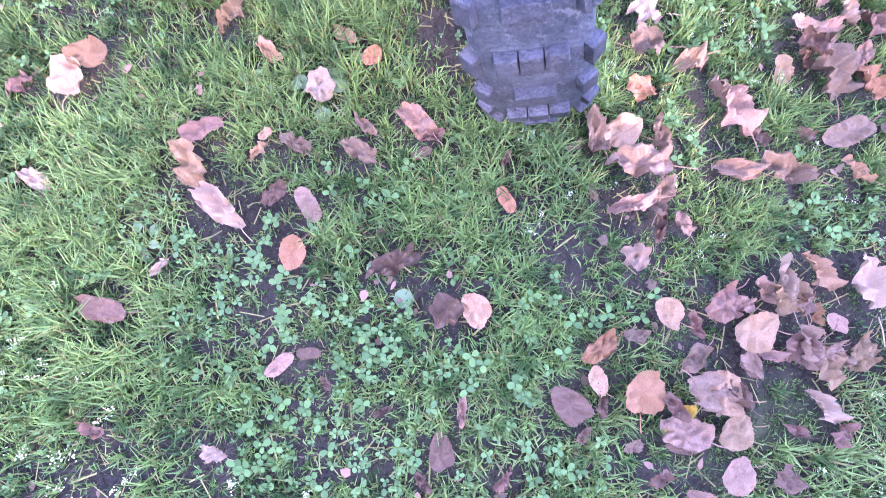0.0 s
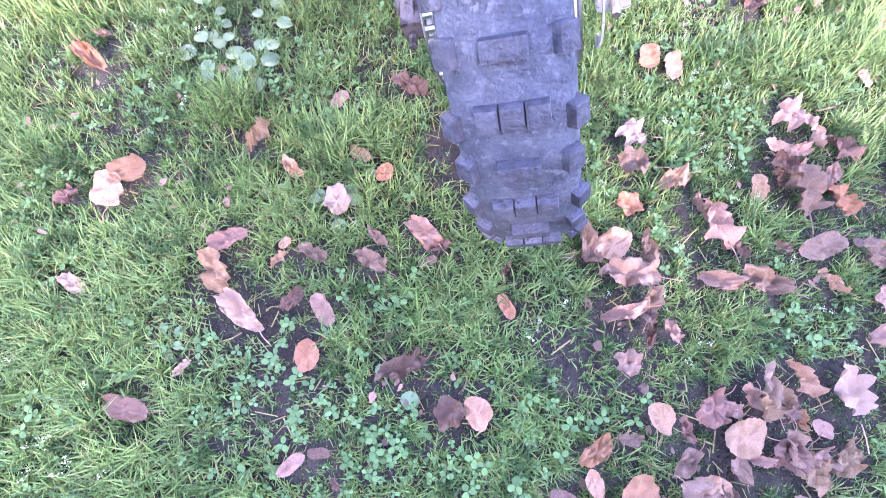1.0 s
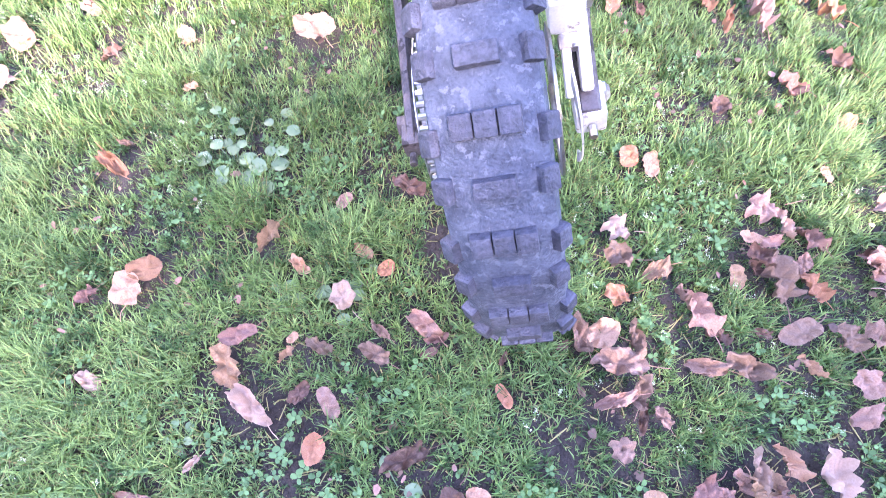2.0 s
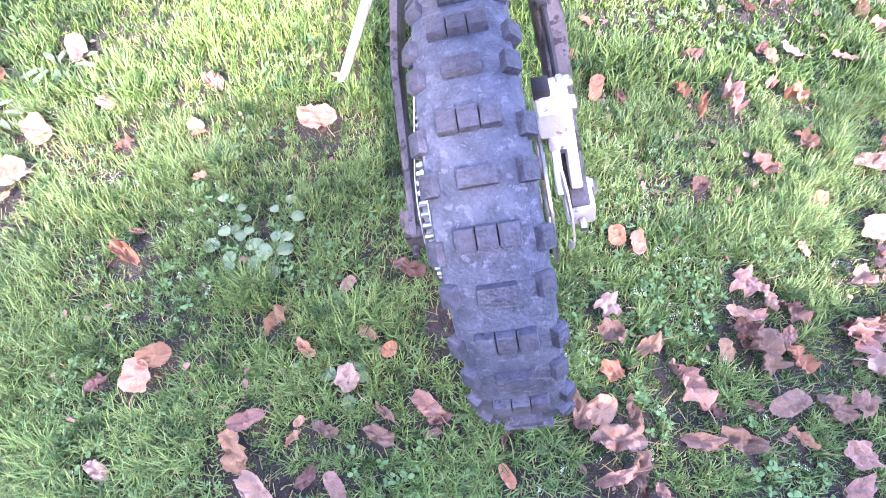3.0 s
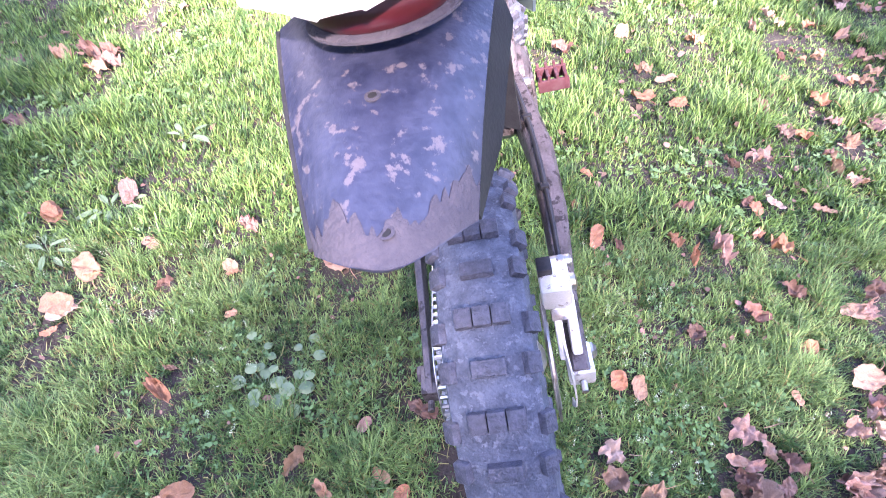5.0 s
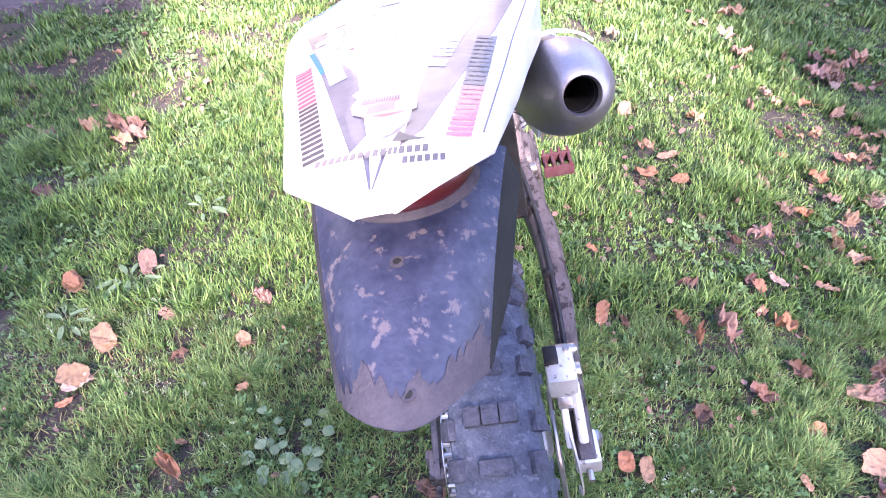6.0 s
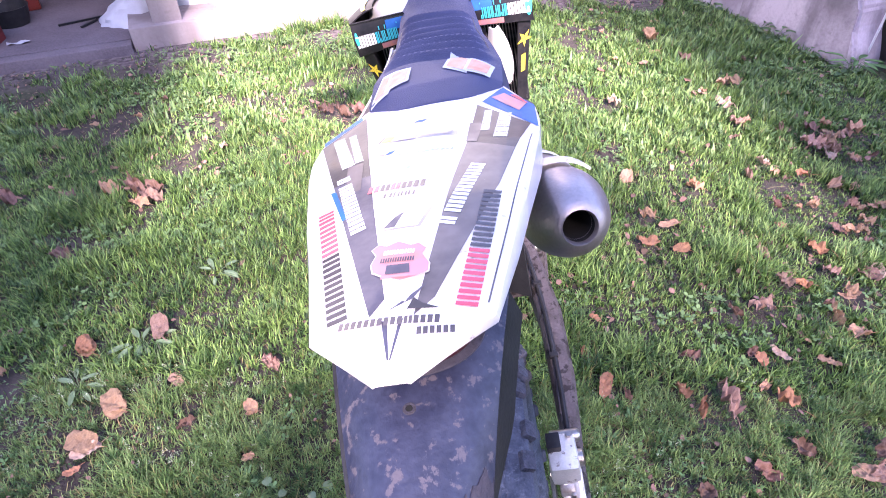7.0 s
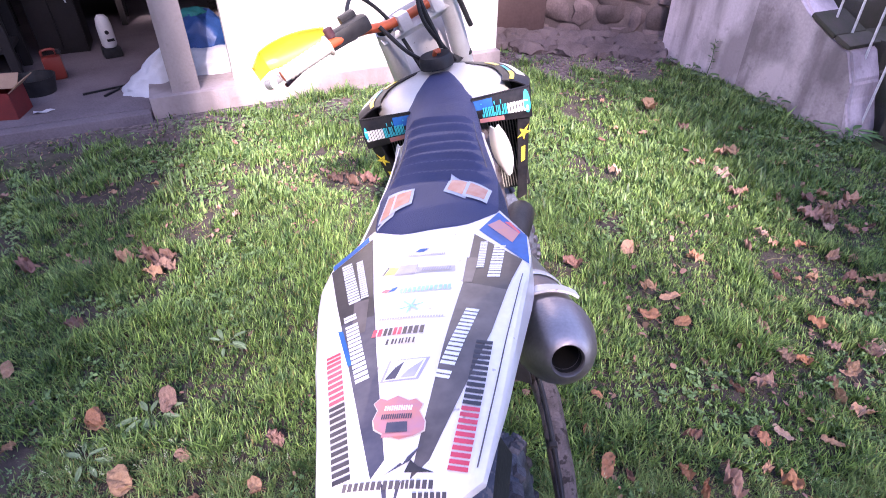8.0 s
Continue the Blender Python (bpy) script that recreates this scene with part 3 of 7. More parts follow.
    while z < 1.3:
        h, s = rng.uniform(0.13, 0.2), -1.9
        while s < 1.2:
            w = rng.uniform(0.2, 0.4)
            bm = bmesh.new()
            bmesh.ops.create_icosphere(bm, subdivisions=2, radius=1)
            for v in bm.verts:
                k = 1 + 0.25 * (noise.noise(v.co * 1.7 + Vector((s * 9, z * 7, 2))))
                v.co = Vector((max(-1, min(1, v.co.x * 1.4)) * w * 0.48, v.co.y * 0.06, max(-1, min(1, v.co.z * 1.4)) * h * 0.48)) * k
            stone = part("stone", bm, rng.choice([STONE, STONE, STAINED]), bank)
            stone.location = (s + w / 2, -0.15, z + h / 2 - 1.2)
            s += w + 0.015
        z += h + 0.015


concrete_wall()


def house_behind():
    """Unseen walls added to close the plot and keep low sun off barn and lawn."""
    for name, x0, x1, h, words in (("wall_shade", 0.02, 0.60, 4.76, "unseen wall added to shade the near lawn"), ("wall_shade_raised", 0.60, 1.30, 5.12, "unseen raised wall added to shade the lawn by the wheel"), ("wall_shade_tall", 1.30, 3.0, 4.98, "unseen taller wall added to shade the right lawn"), ("wall_shade_wing", 3.0, 14.0, 9.0, "unseen high wall added to shade the right of the plot"), ("wall_shade_gable", -14.0, 0.02, 9.5, "unseen high wall added to shade the left lawn and barn")):
        ob = part(name, block((x1 - x0 - 0.004, 0.4, h + 0.2), bevel=0.02), CONCRETE)
        ob.matrix_basis = pose((x0 + x1) / 2, -6.2, h / 2 - 0.1)
        tagged(ob, words, "wall", kind="structure")


house_behind()


# ---- things in the barn ----
def work_bench(s, d):
    bench = thing("work_bench", pose(*in_barn(s, d, 0.037), 0, 0, BARN_TURN), "timber work bench deep in the barn, shade put into its colour", "bench")
    part("top", block((1.0, 0.45, 0.05), (0, 0, 0.62), 0.006), BARN_SHADE, bench)
    part("back_board", block((0.96, 0.02, 0.5), (0, 0.2, 0.34)), BARN_SHADE, bench, smooth=False)
    part("lower_shelf", block((0.92, 0.38, 0.03), (0, 0, 0.2)), BARN_SHADE, bench, smooth=False)
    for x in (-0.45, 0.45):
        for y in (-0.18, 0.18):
            part("leg", block((0.06, 0.06, 0.6), (x, y, 0.3), 0.004), BARN_SHADE, bench)


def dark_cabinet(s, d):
    box = thing("cabinet", pose(*in_barn(s, d, 0.037), 0, 0, BARN_TURN), "tall metal cabinet with the barn's shade put into its colour", "cabinet")
    part("body", block((0.34, 0.3, 1.3), (0, 0, 0.65), 0.008), BARN_SHADE, box)
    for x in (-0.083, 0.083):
        door = part("door", block((0.160, 0.014, 1.22), (x, -0.158, 0.65), 0.004), BARN_SHADE, box)
        part("handle", block((0.012, 0.018, 0.09), (x * 0.25, -0.172, 0.7), 0.003), BLACK, door)


work_bench(3.75, 1.05)
dark_cabinet(3.06, 1.55)


def soft_bag(name, size, at, turn, mat, label, seed):
    bm = bmesh.new()
    bmesh.ops.create_icosphere(bm, subdivisions=4, radius=1)
    for v in bm.verts:
        c = v.co.copy()
        fold = 0.16 * noise.noise(c * 1.8 + Vector((seed, 0, 0))) + 0.08 * noise.noise(c * 4.5 + Vector((0, seed, 0)))
        c *= 1 + fold
        z = max(c.z, -0.55)
        h = (z + 0.55) / 1.55
        v.co = Vector((c.x * size[0] / 2, c.y * size[1] / 2, h * size[2]))
    ob = part(name, bm, mat)
    ob.matrix_basis = pose(*at, 0, 0, turn)
    return tagged(ob, label, "bag")




def leaning_sack():
    """A half-full woven sack: flat foot, sides drawn up to two corners of its mouth against the post."""
    rows = []
    for i in range(49):
        a = 2 * math.pi * i / 48
        ring = []
        for j in range(13):
            h = j / 12
            shrink = (1 - h) ** 0.62 * 0.92 + 0.08
            crease = 1 + 0.10 * math.sin(4 * a + 5 * h) * (0.3 + h) + 0.20 * noise.noise(Vector((math.cos(a) * 2.5, math.sin(a) * 2.5, h * 6)))
            x = 0.21 * math.cos(a) * shrink * crease + 0.13 * h
            y = 0.15 * math.sin(a) * shrink * crease + 0.03 * h
            z = 0.235 * h + 0.03 * h ** 6 * math.cos(2 * a)
            ring.append(Vector((x, y, max(0.0, z + 0.012 * noise.noise(Vector((x * 14, y * 14, 3.3)))))))
        rows.append(ring)
    bm = sheet(rows, 0.003)
    ob = part("sack", bm, BAG)
    ob.matrix_basis = pose(*in_barn(2.44, 0.32, 0.036), 0, 0, BARN_TURN)
    tagged(ob, "half-full white woven plastic sack on the barn floor", "bag")


leaning_sack()
soft_bag("sack", (0.46, 0.36, 0.21), in_barn(2.02, 0.42, 0.03), BARN_TURN, BAG, "slumped white woven sack under a blue tarpaulin", 5.0)
soft_bag("tarpaulin", (0.42, 0.36, 0.31), in_barn(2.04, 0.62, 0.12), BARN_TURN, TARP, "bunched blue tarpaulin heaped on a white sack", 8.0)
soft_bag("cloth", (0.26, 0.2, 0.09), in_barn(2.08, 0.66, 0.365), BARN_TURN, TEAL, "crumpled teal cloth on top of the tarpaulin", 11.0)


def open_box():
    box = thing("cardboard_box", pose(*in_barn(3.31, 0.22, 0.037), 0, 0, BARN_TURN - 14), "open red printed cardboard box with raised flaps", "box")
    for name, size, at in (("front_panel", (0.26, 0.006, 0.16), (0, -0.1, 0.08)), ("back_panel", (0.26, 0.006, 0.16), (0, 0.1, 0.08)), ("side_panel", (0.006, 0.196, 0.16), (-0.128, 0, 0.08)), ("side_panel", (0.006, 0.196, 0.16), (0.128, 0, 0.08)), ("bottom", (0.25, 0.19, 0.006), (0, 0, 0.004))):
        part(name, block(size, at), RED_CARD, box, smooth=False)
    part("flap", block((0.22, 0.11, 0.005), (0.02, 0.06, 0.185), turn=(38, 0, 0)), CARDBOARD, box, "bare brown cardboard flap", False)
    part("flap", block((0.11, 0.19, 0.005), (0.165, 0, 0.185), turn=(0, -38, 0)), CARDBOARD, box, "bare brown cardboard flap", False)
    part("flap", block((0.12, 0.19, 0.005), (-0.175, 0, 0.19), turn=(0, 30, 0)), CARDBOARD, box, "bare brown cardboard flap", False)


open_box()


def fuel_can():
    can = thing("fuel_canister", pose(*in_barn(3.06, 0.80, 0.037), 0, 0, BARN_TURN + 10), "red plastic fuel canister on the barn floor", "canister")
    part("body", block((0.12, 0.09, 0.16), (0, 0, 0.08), 0.02), RED_PLASTIC, can)
    part("handle", tube([(-0.05, 0, 0.165), (-0.04, 0, 0.2), (0.03, 0, 0.2), (0.04, 0, 0.165)], 0.009, 8, 4), RED_PLASTIC, can)
    part("cap", lathe([(0.018, 0), (0.018, 0.025), (0.014, 0.03)], 16, "z", (0.055, 0, 0.168)), BLACK, can, "black screw cap")


fuel_can()


def gas_heater():
    body = thing("gas_heater", pose(*in_barn(2.72, 1.2, 0.037), 0, 0, BARN_TURN + 12), "small white enamelled heater on a dark base", "heater")
    part("base", block((0.13, 0.13, 0.07), (0, 0, 0.035), 0.01), BLACK, body)
    part("shell", lathe([(0.042, 0.07), (0.054, 0.09), (0.054, 0.23), (0.046, 0.28), (0.026, 0.305), (0.0, 0.31)], 28, "z"), ENAMEL, body)
    part("knob", lathe([(0.014, -0.012), (0.014, 0.012)], 14, "y", (0.0, -0.056, 0.19)), BLACK, body, "black control knob")
    # No recess is cut: the slot's inner shade is this block's black.
    part("slot", block((0.05, 0.01, 0.018), (0.012, -0.053, 0.13)), BLACK, body, "black block painted as the shade inside a slot")


gas_heater()


def floor_strip(s, d, length, turn, label):
    ob = part("metal_strip", block((length, 0.018, 0.012), bevel=0.003), BLACK)
    ob.matrix_basis = pose(*in_barn(s, d, 0.043), 0, 0, BARN_TURN + turn)
    tagged(ob, label, "strip", "strips on the barn floor")


floor_strip(2.72, 0.42, 0.33, 16, "long dark metal strip on the dusty floor")
floor_strip(2.70, 0.34, 0.14, 52, "short dark metal strip on the dusty floor")


def scrap(at, turn):
    rows = [[Vector((0.12 * (i / 5 - 0.5), 0.035 * (j / 2 - 0.5), 0.006 + 0.006 * math.sin(i * 1.7 + j))) for j in range(3)] for i in range(6)]
    ob = part("paper_scrap", sheet(rows, 0.001), BAG)
    ob.matrix_basis = pose(*at, 0, 0, turn)
    tagged(ob, "crumpled white paper scrap on the slab", "paper")


scrap(in_barn(3.08, 0.16, 0.037), BARN_TURN + 4)


def shelf_unit(s, d, seed):
    """Dark clutter at the back: a rack with tins and crates."""
    rng = random.Random(seed)
    rack = thing("storage_rack", pose(*in_barn(s, d, 0.037), 0, 0, BARN_TURN), "timber storage rack deep in the barn, shade put into its colour", "rack")
    for x in (-0.45, 0.45):
        for y in (-0.16, 0.16):
            part("upright", block((0.05, 0.05, 1.5), (x, y, 0.75)), BARN_SHADE, rack, smooth=False)
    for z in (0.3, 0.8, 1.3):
        part("shelf", block((0.95, 0.38, 0.03), (0, 0, z)), BARN_SHADE, rack, smooth=False)
    for z in (0.315, 0.815):
        x = -0.36
        while x < 0.36:
            w = rng.uniform(0.08, 0.2)
            h = rng.uniform(0.1, 0.3)
            ob = part("crate", block((w, 0.22, h), bevel=0.008), rng.choice([BLACK, BARN_SHADE, STEEL, CARDBOARD, MUD]))
            ob.matrix_basis = pose(*in_barn(s - x, d, z + 0.037 + h / 2), 0, 0, BARN_TURN)
            tagged(ob, "dim storage crate on the barn rack", "crate", "crates on the racks")
            x += w + 0.05


shelf_unit(3.1, 2.3, 5)
shelf_unit(4.3, 1.6, 6)
hose = part("hanging_cord", tube([in_barn(2.95, 0.95, 1.5), in_barn(2.93, 0.94, 0.9), in_barn(2.87, 0.93, 0.5)], 0.005, 6, 5), BAG)
tagged(hose, "thin pale cord hanging in the barn", "cord")
tub = part("tub", lathe([(0.10, 0.0), (0.13, 0.11), (0.125, 0.11), (0.098, 0.01)], 28, "z"), BLACK)
tub.matrix_basis = pose(*in_barn(3.15, 0.55, 0.037))
tagged(tub, "dark plastic tub on the barn floor", "tub")


# ---- the motocross bike: x right, y ahead, z up from the rear wheel's contact ----
BIKE = pose(0.153, 0.652, 0.0, 0, -12.2, 1.9)
bike = thing("dirt_bike", BIKE, "white and navy dirt bike leaning on its side stand on grass", "motorcycle")
AXLE = Vector((0, -0.045, 0.313))
FRONT = Vector((0, 1.44, 0.318))
HEAD = Vector((-0.01, 1.10, 1.02))
STEER = Matrix.Translation(HEAD) @ Matrix.Rotation(radians(27), 4, Vector((0, -0.44, 0.9)).normalized()) @ Matrix.Translation(-HEAD)


PHASE = -0.3


def knob_mesh(name, pieces):
    """A tread block standing on the tyre; z is outward, y along the tread."""
    bm = bmesh.new()
    for x, w, lean, l, h in pieces:
        block((w, l, h + 0.006), (x, 0, h / 2 - 0.003), 0.0026, (0, lean, 0), bm, 0.97)
    me = bpy.data.meshes.new(name)
    bmesh.ops.recalc_face_normals(bm, faces=bm.faces)
    bm.to_mesh(me)
    bm.free()
    me.materials.append(KNOB_RUBBER)
    me.polygons.foreach_set("use_smooth", [True] * len(me.polygons))
    me.set_sharp_from_angle(angle=radians(30))
    return me


def tyre_with_knobs(name, centre, r, half, rows, label, m=None):
    """A knobbly tyre: carcass profile and alternating wide and narrow tread blocks."""
    k = half / 0.064
    outline = [(r - 0.088, -0.042 * k), (r - 0.07, -0.056 * k), (r - 0.045, -0.064 * k), (r - 0.024, -0.059 * k), (r - 0.0145, -0.042 * k), (r - 0.0125, -0.02 * k), (r - 0.012, 0)]
    outline += [(q, -h) for q, h in outline[-2::-1]] + [(r - 0.092, 0.03 * k), (r - 0.092, -0.03 * k)]
    bm = lathe(outline, 96, "x", closed=True)
    tyre = part(name, bm, RUBBER, bike, label)
    tyre.matrix_basis = (m or Matrix()) @ Matrix.Translation(centre)
    wide = knob_mesh("wide_knob", [(-0.0246 * k, 0.0243 * k, 0, 0.026, 0.0118), (0, 0.0243 * k, 0, 0.026, 0.0122), (0.0246 * k, 0.0243 * k, 0, 0.026, 0.0118)])
    narrow = knob_mesh("narrow_knob", [(0, 0.046 * k, 0, 0.021, 0.013)])
    shoulder = knob_mesh("shoulder_knob", [(0, 0.022 * k, 0, 0.027, 0.011)])
    for i in range(rows):
        a = 2 * math.pi * (i + PHASE) / rows
        spin = Matrix.Rotation(a, 4, "X")
        ob = new("tread_knob", narrow if i % 2 else wide)
        ob.parent = tyre
        ob.matrix_basis = spin @ Matrix.Translation((0, 0, r - 0.013))
        for side in (-1, 1):
            ob = new("tread_knob", shoulder)
            ob.parent = tyre
            reach, lean, drop = (0.052, 36, 0.021) if i % 2 else (0.058, 48, 0.027)
            ob.matrix_basis = Matrix.Rotation(a + (0.0 if i % 2 else 0.4 * math.pi / rows), 4, "X") @ pose(side * reach * k, 0, r - drop, 0, side * lean, 0)
    return tyre


tyre_with_knobs("rear_tyre", AXLE, 0.346, 0.0605, 34, "dusty black knobbly rear tyre with dried mud")
tyre_with_knobs("front_tyre", FRONT, 0.345, 0.048, 38, "black knobbly front tyre", STEER)


def wheel_metal(centre, r, m, hub):
    rim = part("rim", lathe([(r, -0.03), (r - 0.012, -0.028), (r - 0.02, -0.012), (r - 0.02, 0.012), (r - 0.012, 0.028), (r, 0.03), (r - 0.006, 0.02), (r - 0.012, 0), (r - 0.006, -0.02)], 72, "x", closed=True), BLACK, bike, "black anodised rim")
    rim.matrix_basis = m @ Matrix.Translation(centre)
    body = part("hub", lathe([(0.012, -0.07), (0.03, -0.06), (0.03, -0.045), (0.02, -0.03), (0.02, 0.03), (0.03, 0.045), (0.03, 0.06), (0.012, 0.07)], 28, "x"), hub, bike, "alloy hub")
    body.matrix_basis = m @ Matrix.Translation(centre)
    for i in range(32):
        a, b = 2 * math.pi * i / 32, 2 * math.pi * (i + (1.6 if i % 2 else -1.6)) / 32
        side = 0.045 if (i // 2) % 2 else -0.045
        line = [(side, 0.028 * math.cos(a), 0.028 * math.sin(a)), (0, (r - 0.015) * math.cos(b), (r - 0.015) * math.sin(b))]
        part("spoke", tube(line, 0.0019, 5), STEEL, rim)


wheel_metal(AXLE, 0.252, Matrix(), ALLOY)
wheel_metal(FRONT, 0.262, STEER, ALLOY)


def brake_disc(x, centre, r, m):
    bm = bmesh.new()
    lathe([(r, x - 0.002), (r, x + 0.002), (r - 0.028, x + 0.002), (r - 0.028, x - 0.002)], 64, "x", closed=True, bm=bm)
    ob = part("brake_disc", bm, STEEL, bike, "worn steel brake disc")
    ob.matrix_basis = m @ Matrix.Translation(centre)
    for k in range(6):
        a = math.pi * k / 3
        part("disc_arm", tube([(x, 0.03 * math.cos(a), 0.03 * math.sin(a)), (x, (r - 0.02) * math.cos(a + 0.4), (r - 0.02) * math.sin(a + 0.4))], 0.005, 6), STEEL, ob)


brake_disc(0.078, AXLE, 0.11, Matrix())
brake_disc(-0.07, FRONT, 0.13, STEER)


def chain_drive():
    rear, fore = Vector((-0.100, AXLE.y, AXLE.z)), Vector((-0.084, 0.6, 0.36))
    bm = bmesh.new()
    outline = []
    for i in range(96):
        a = 2 * math.pi * i / 96
        q = 0.104 + (0.004 if (i // 1) % 2 else -0.003)
        outline.append((q * math.cos(a), q * math.sin(a)))
    rings = [[rear + Vector((x, u * s, v * s)) for u, v in outline] for x, s in ((-0.003, 1), (0.003, 1), (0.003, 0.72), (-0.003, 0.72))]
    loft(rings + rings[:1], caps=False, bm=bm)
    for k in range(6):
        a = math.pi * k / 3
        tube([rear + Vector((0, 0.02 * math.cos(a), 0.02 * math.sin(a))), rear + Vector((0, 0.085 * math.cos(a), 0.085 * math.sin(a)))], 0.007, 6, bm=bm)
    part("rear_sprocket", bm, ALLOY, bike, "worn alloy rear sprocket")
    part("front_sprocket", lathe([(0.012, -0.004), (0.036, -0.004), (0.036, 0.004), (0.012, 0.004)], 26, "x", tuple(fore), closed=True), STEEL, bike)
    # the chain's line: round the rear sprocket, along the top and back below
    line = [rear + Vector((0, -0.106 * math.cos(a), 0.106 * math.sin(a))) for a in np.linspace(-math.pi / 2, math.pi / 2, 16)]
    line += [rear.lerp(fore, u) + Vector((0, 0, 0.106 * (1 - u) + 0.038 * u)) for u in np.linspace(0.05, 0.95, 12)]
    line += [fore + Vector((0, 0.038 * math.sin(a), 0.038 * math.cos(a))) for a in np.linspace(0, math.pi, 8)]
    line += [fore.lerp(rear, u) - Vector((0, 0, 0.038 * (1 - u) + 0.106 * u)) for u in np.linspace(0.05, 0.95, 12)]
    closed = line + line[:1]
    lengths = np.concatenate([[0], np.cumsum([(b - a).length for a, b in zip(closed, closed[1:])])])
    count = int(lengths[-1] / 0.0159)
    stations = [Vector([float(np.interp(lengths[-1] * i / count, lengths, [p[c] for p in closed])) for c in range(3)]) for i in range(count)]
    chain = thing("chain", Matrix(), "", "")
    chain.parent = bike
    roller = bpy.data.meshes.new("link")
    bm = lathe([(0.005, -0.006), (0.005, 0.006)], 8, "x")
    for side, s in ((-1, 0.0075), (1, 0.0075)):
        block((0.0018, 0.019, 0.012), (side * s, 0, 0), 0.0, bm=bm)
    bm.to_mesh(roller)
    bm.free()
    roller.materials.append(STEEL)
    for i, p in enumerate(stations):
        way = stations[(i + 1) % count] - stations[i - 1]
        ob = new("link", roller)
        ob.parent = chain
        ob.matrix_basis = pose(*p, math.degrees(math.atan2(way.z, way.y)), 0, 0)


chain_drive()


def swingarm(side, out):
    """A tapered box arm from the pivot to the axle, bowed outward round the tyre."""
    rings = []
    spine = [(0.085, 0.66, 0.40, 0.020, 0.048), (0.096, 0.52, 0.415, 0.020, 0.046), (0.116, 0.36, 0.404, 0.020, 0.040), (0.121, 0.2, 0.388, 0.019, 0.034), (0.120, 0.04, 0.345, 0.018, 0.030), (0.119, -0.09, 0.313, 0.017, 0.026)]
    for x, y, z, hx, hz in spine:
        if side < 0:
            hz *= 0.7
        if side > 0 and y > 0.1:
            x, hx = x + 0.010 * math.sin(math.pi * (y - 0.1) / 0.6), hx * 1.32
        ring = []
        for a, b in ((-1, -0.75), (-0.7, -1), (0.7, -1), (1, -0.75), (1, 0.75), (0.7, 1), (-0.7, 1), (-1, 0.75)):
            ring.append((side * (x + out * min(1, (0.7 - y) / 0.4) + a * (hx - (0.65 if side < 0 else 0.4) * out)), y, z + b * hz))
        rings.append(ring)
    arm = part("swingarm", loft(rings), MUDDY, bike, "muddy grey alloy swingarm")
    part("axle_block", block((0.044, 0.060, 0.042) if side > 0 else (0.030, 0.055, 0.036), (side * (0.120 + out), -0.066, 0.313), 0.006), ALLOY if side > 0 else MUDDY, arm, "alloy chain adjuster block")
    part("adjuster_bolt", tube([(side * (0.12 + out), -0.10, 0.313), (side * (0.12 + out), -0.118, 0.313)], 0.006, 8), STEEL if side > 0 else MUDDY, arm)
    part("axle_nut", lathe([(0.016, 0), (0.016, 0.014), (0.009, 0.02)], 6, "x", (0.136 if side > 0 else -0.158, -0.045, 0.313)), STEEL if side > 0 else MUDDY, arm, "axle nut")


swingarm(1, 0.004)
swingarm(-1, 0.016)
part("swingarm_bridge", block((0.20, 0.09, 0.06), (0, 0.50, 0.418), 0.012), MUDDY, bike)
part("brake_hose", tube([(0.118, 0.06, 0.43), (0.122, 0.2, 0.431), (0.118, 0.36, 0.453), (0.104, 0.5, 0.47), (0.092, 0.6, 0.45)], 0.005, 8, 6), BLACK, bike, "rubber brake hose along the swingarm")
for y, z in ((0.24, 0.437), (0.42, 0.462)):
    part("hose_clip", block((0.018, 0.012, 0.012), (0.12 - 0.05 * max(0, y - 0.3), y, z), 0.003), BLACK, bike)
caliper = part("brake_caliper", block((0.050, 0.070, 0.054), (0.103, 0.022, 0.432), 0.010), ALLOY, bike, "bright alloy rear brake caliper")
part("bracket", block((0.013, 0.125, 0.030), (0.099, -0.020, 0.382), 0.004, (38, 0, 0)), ALLOY, caliper, "bright caliper carrier down to the axle")
part("bracket", block((0.017, 0.105, 0.036), (0.122, -0.024, 0.380), 0.006, (38, 0, 0)), ALLOY, caliper, "bright caliper carrier down to the axle")
part("lug", block((0.042, 0.022, 0.026), (0.110, -0.012, 0.392), 0.005, (38, 0, 0)), STEEL, caliper)
part("pin_cover", lathe([(0.012, -0.024), (0.012, 0.024), (0.008, 0.028)], 16, "x", (0.110, 0.062, 0.436)), STEEL, caliper)
for yy in (-0.02, 0.03):
    part("carrier_bolt", lathe([(0.009, 0), (0.009, 0.010), (0.006, 0.012)], 6, "z", (0.112, yy, 0.400 + 0.6 * yy)), STEEL, caliper)
part("piston_cap", lathe([(0.015, 0), (0.015, 0.012), (0.01, 0.015)], 20, "x", (0.124, 0.02, 0.434)), STEEL, caliper)
part("brake_pad", block((0.024, 0.03, 0.02), (0.090, 0.036, 0.462), 0.003), BLACK, caliper)
part("fixing_bolt", lathe([(0.006, 0), (0.006, 0.012)], 6, "z", (0.118, 0.05, 0.452)), STEEL, caliper)
part("disc_guard", sheet([[(0.094 + 0.012 * math.sin(a), -0.045 - 0.085 * math.sin(a), 0.313 + r * math.cos(a) * 0.9) for r in (0.075, 0.125)] for a in np.linspace(0.35, 2.4, 12)], 0.003), ALLOY, bike, "bright alloy brake disc guard")
part("chain_guide", block((0.03, 0.11, 0.07), (-0.092, 0.13, 0.255), 0.01), BLACK, bike, "black chain guide")
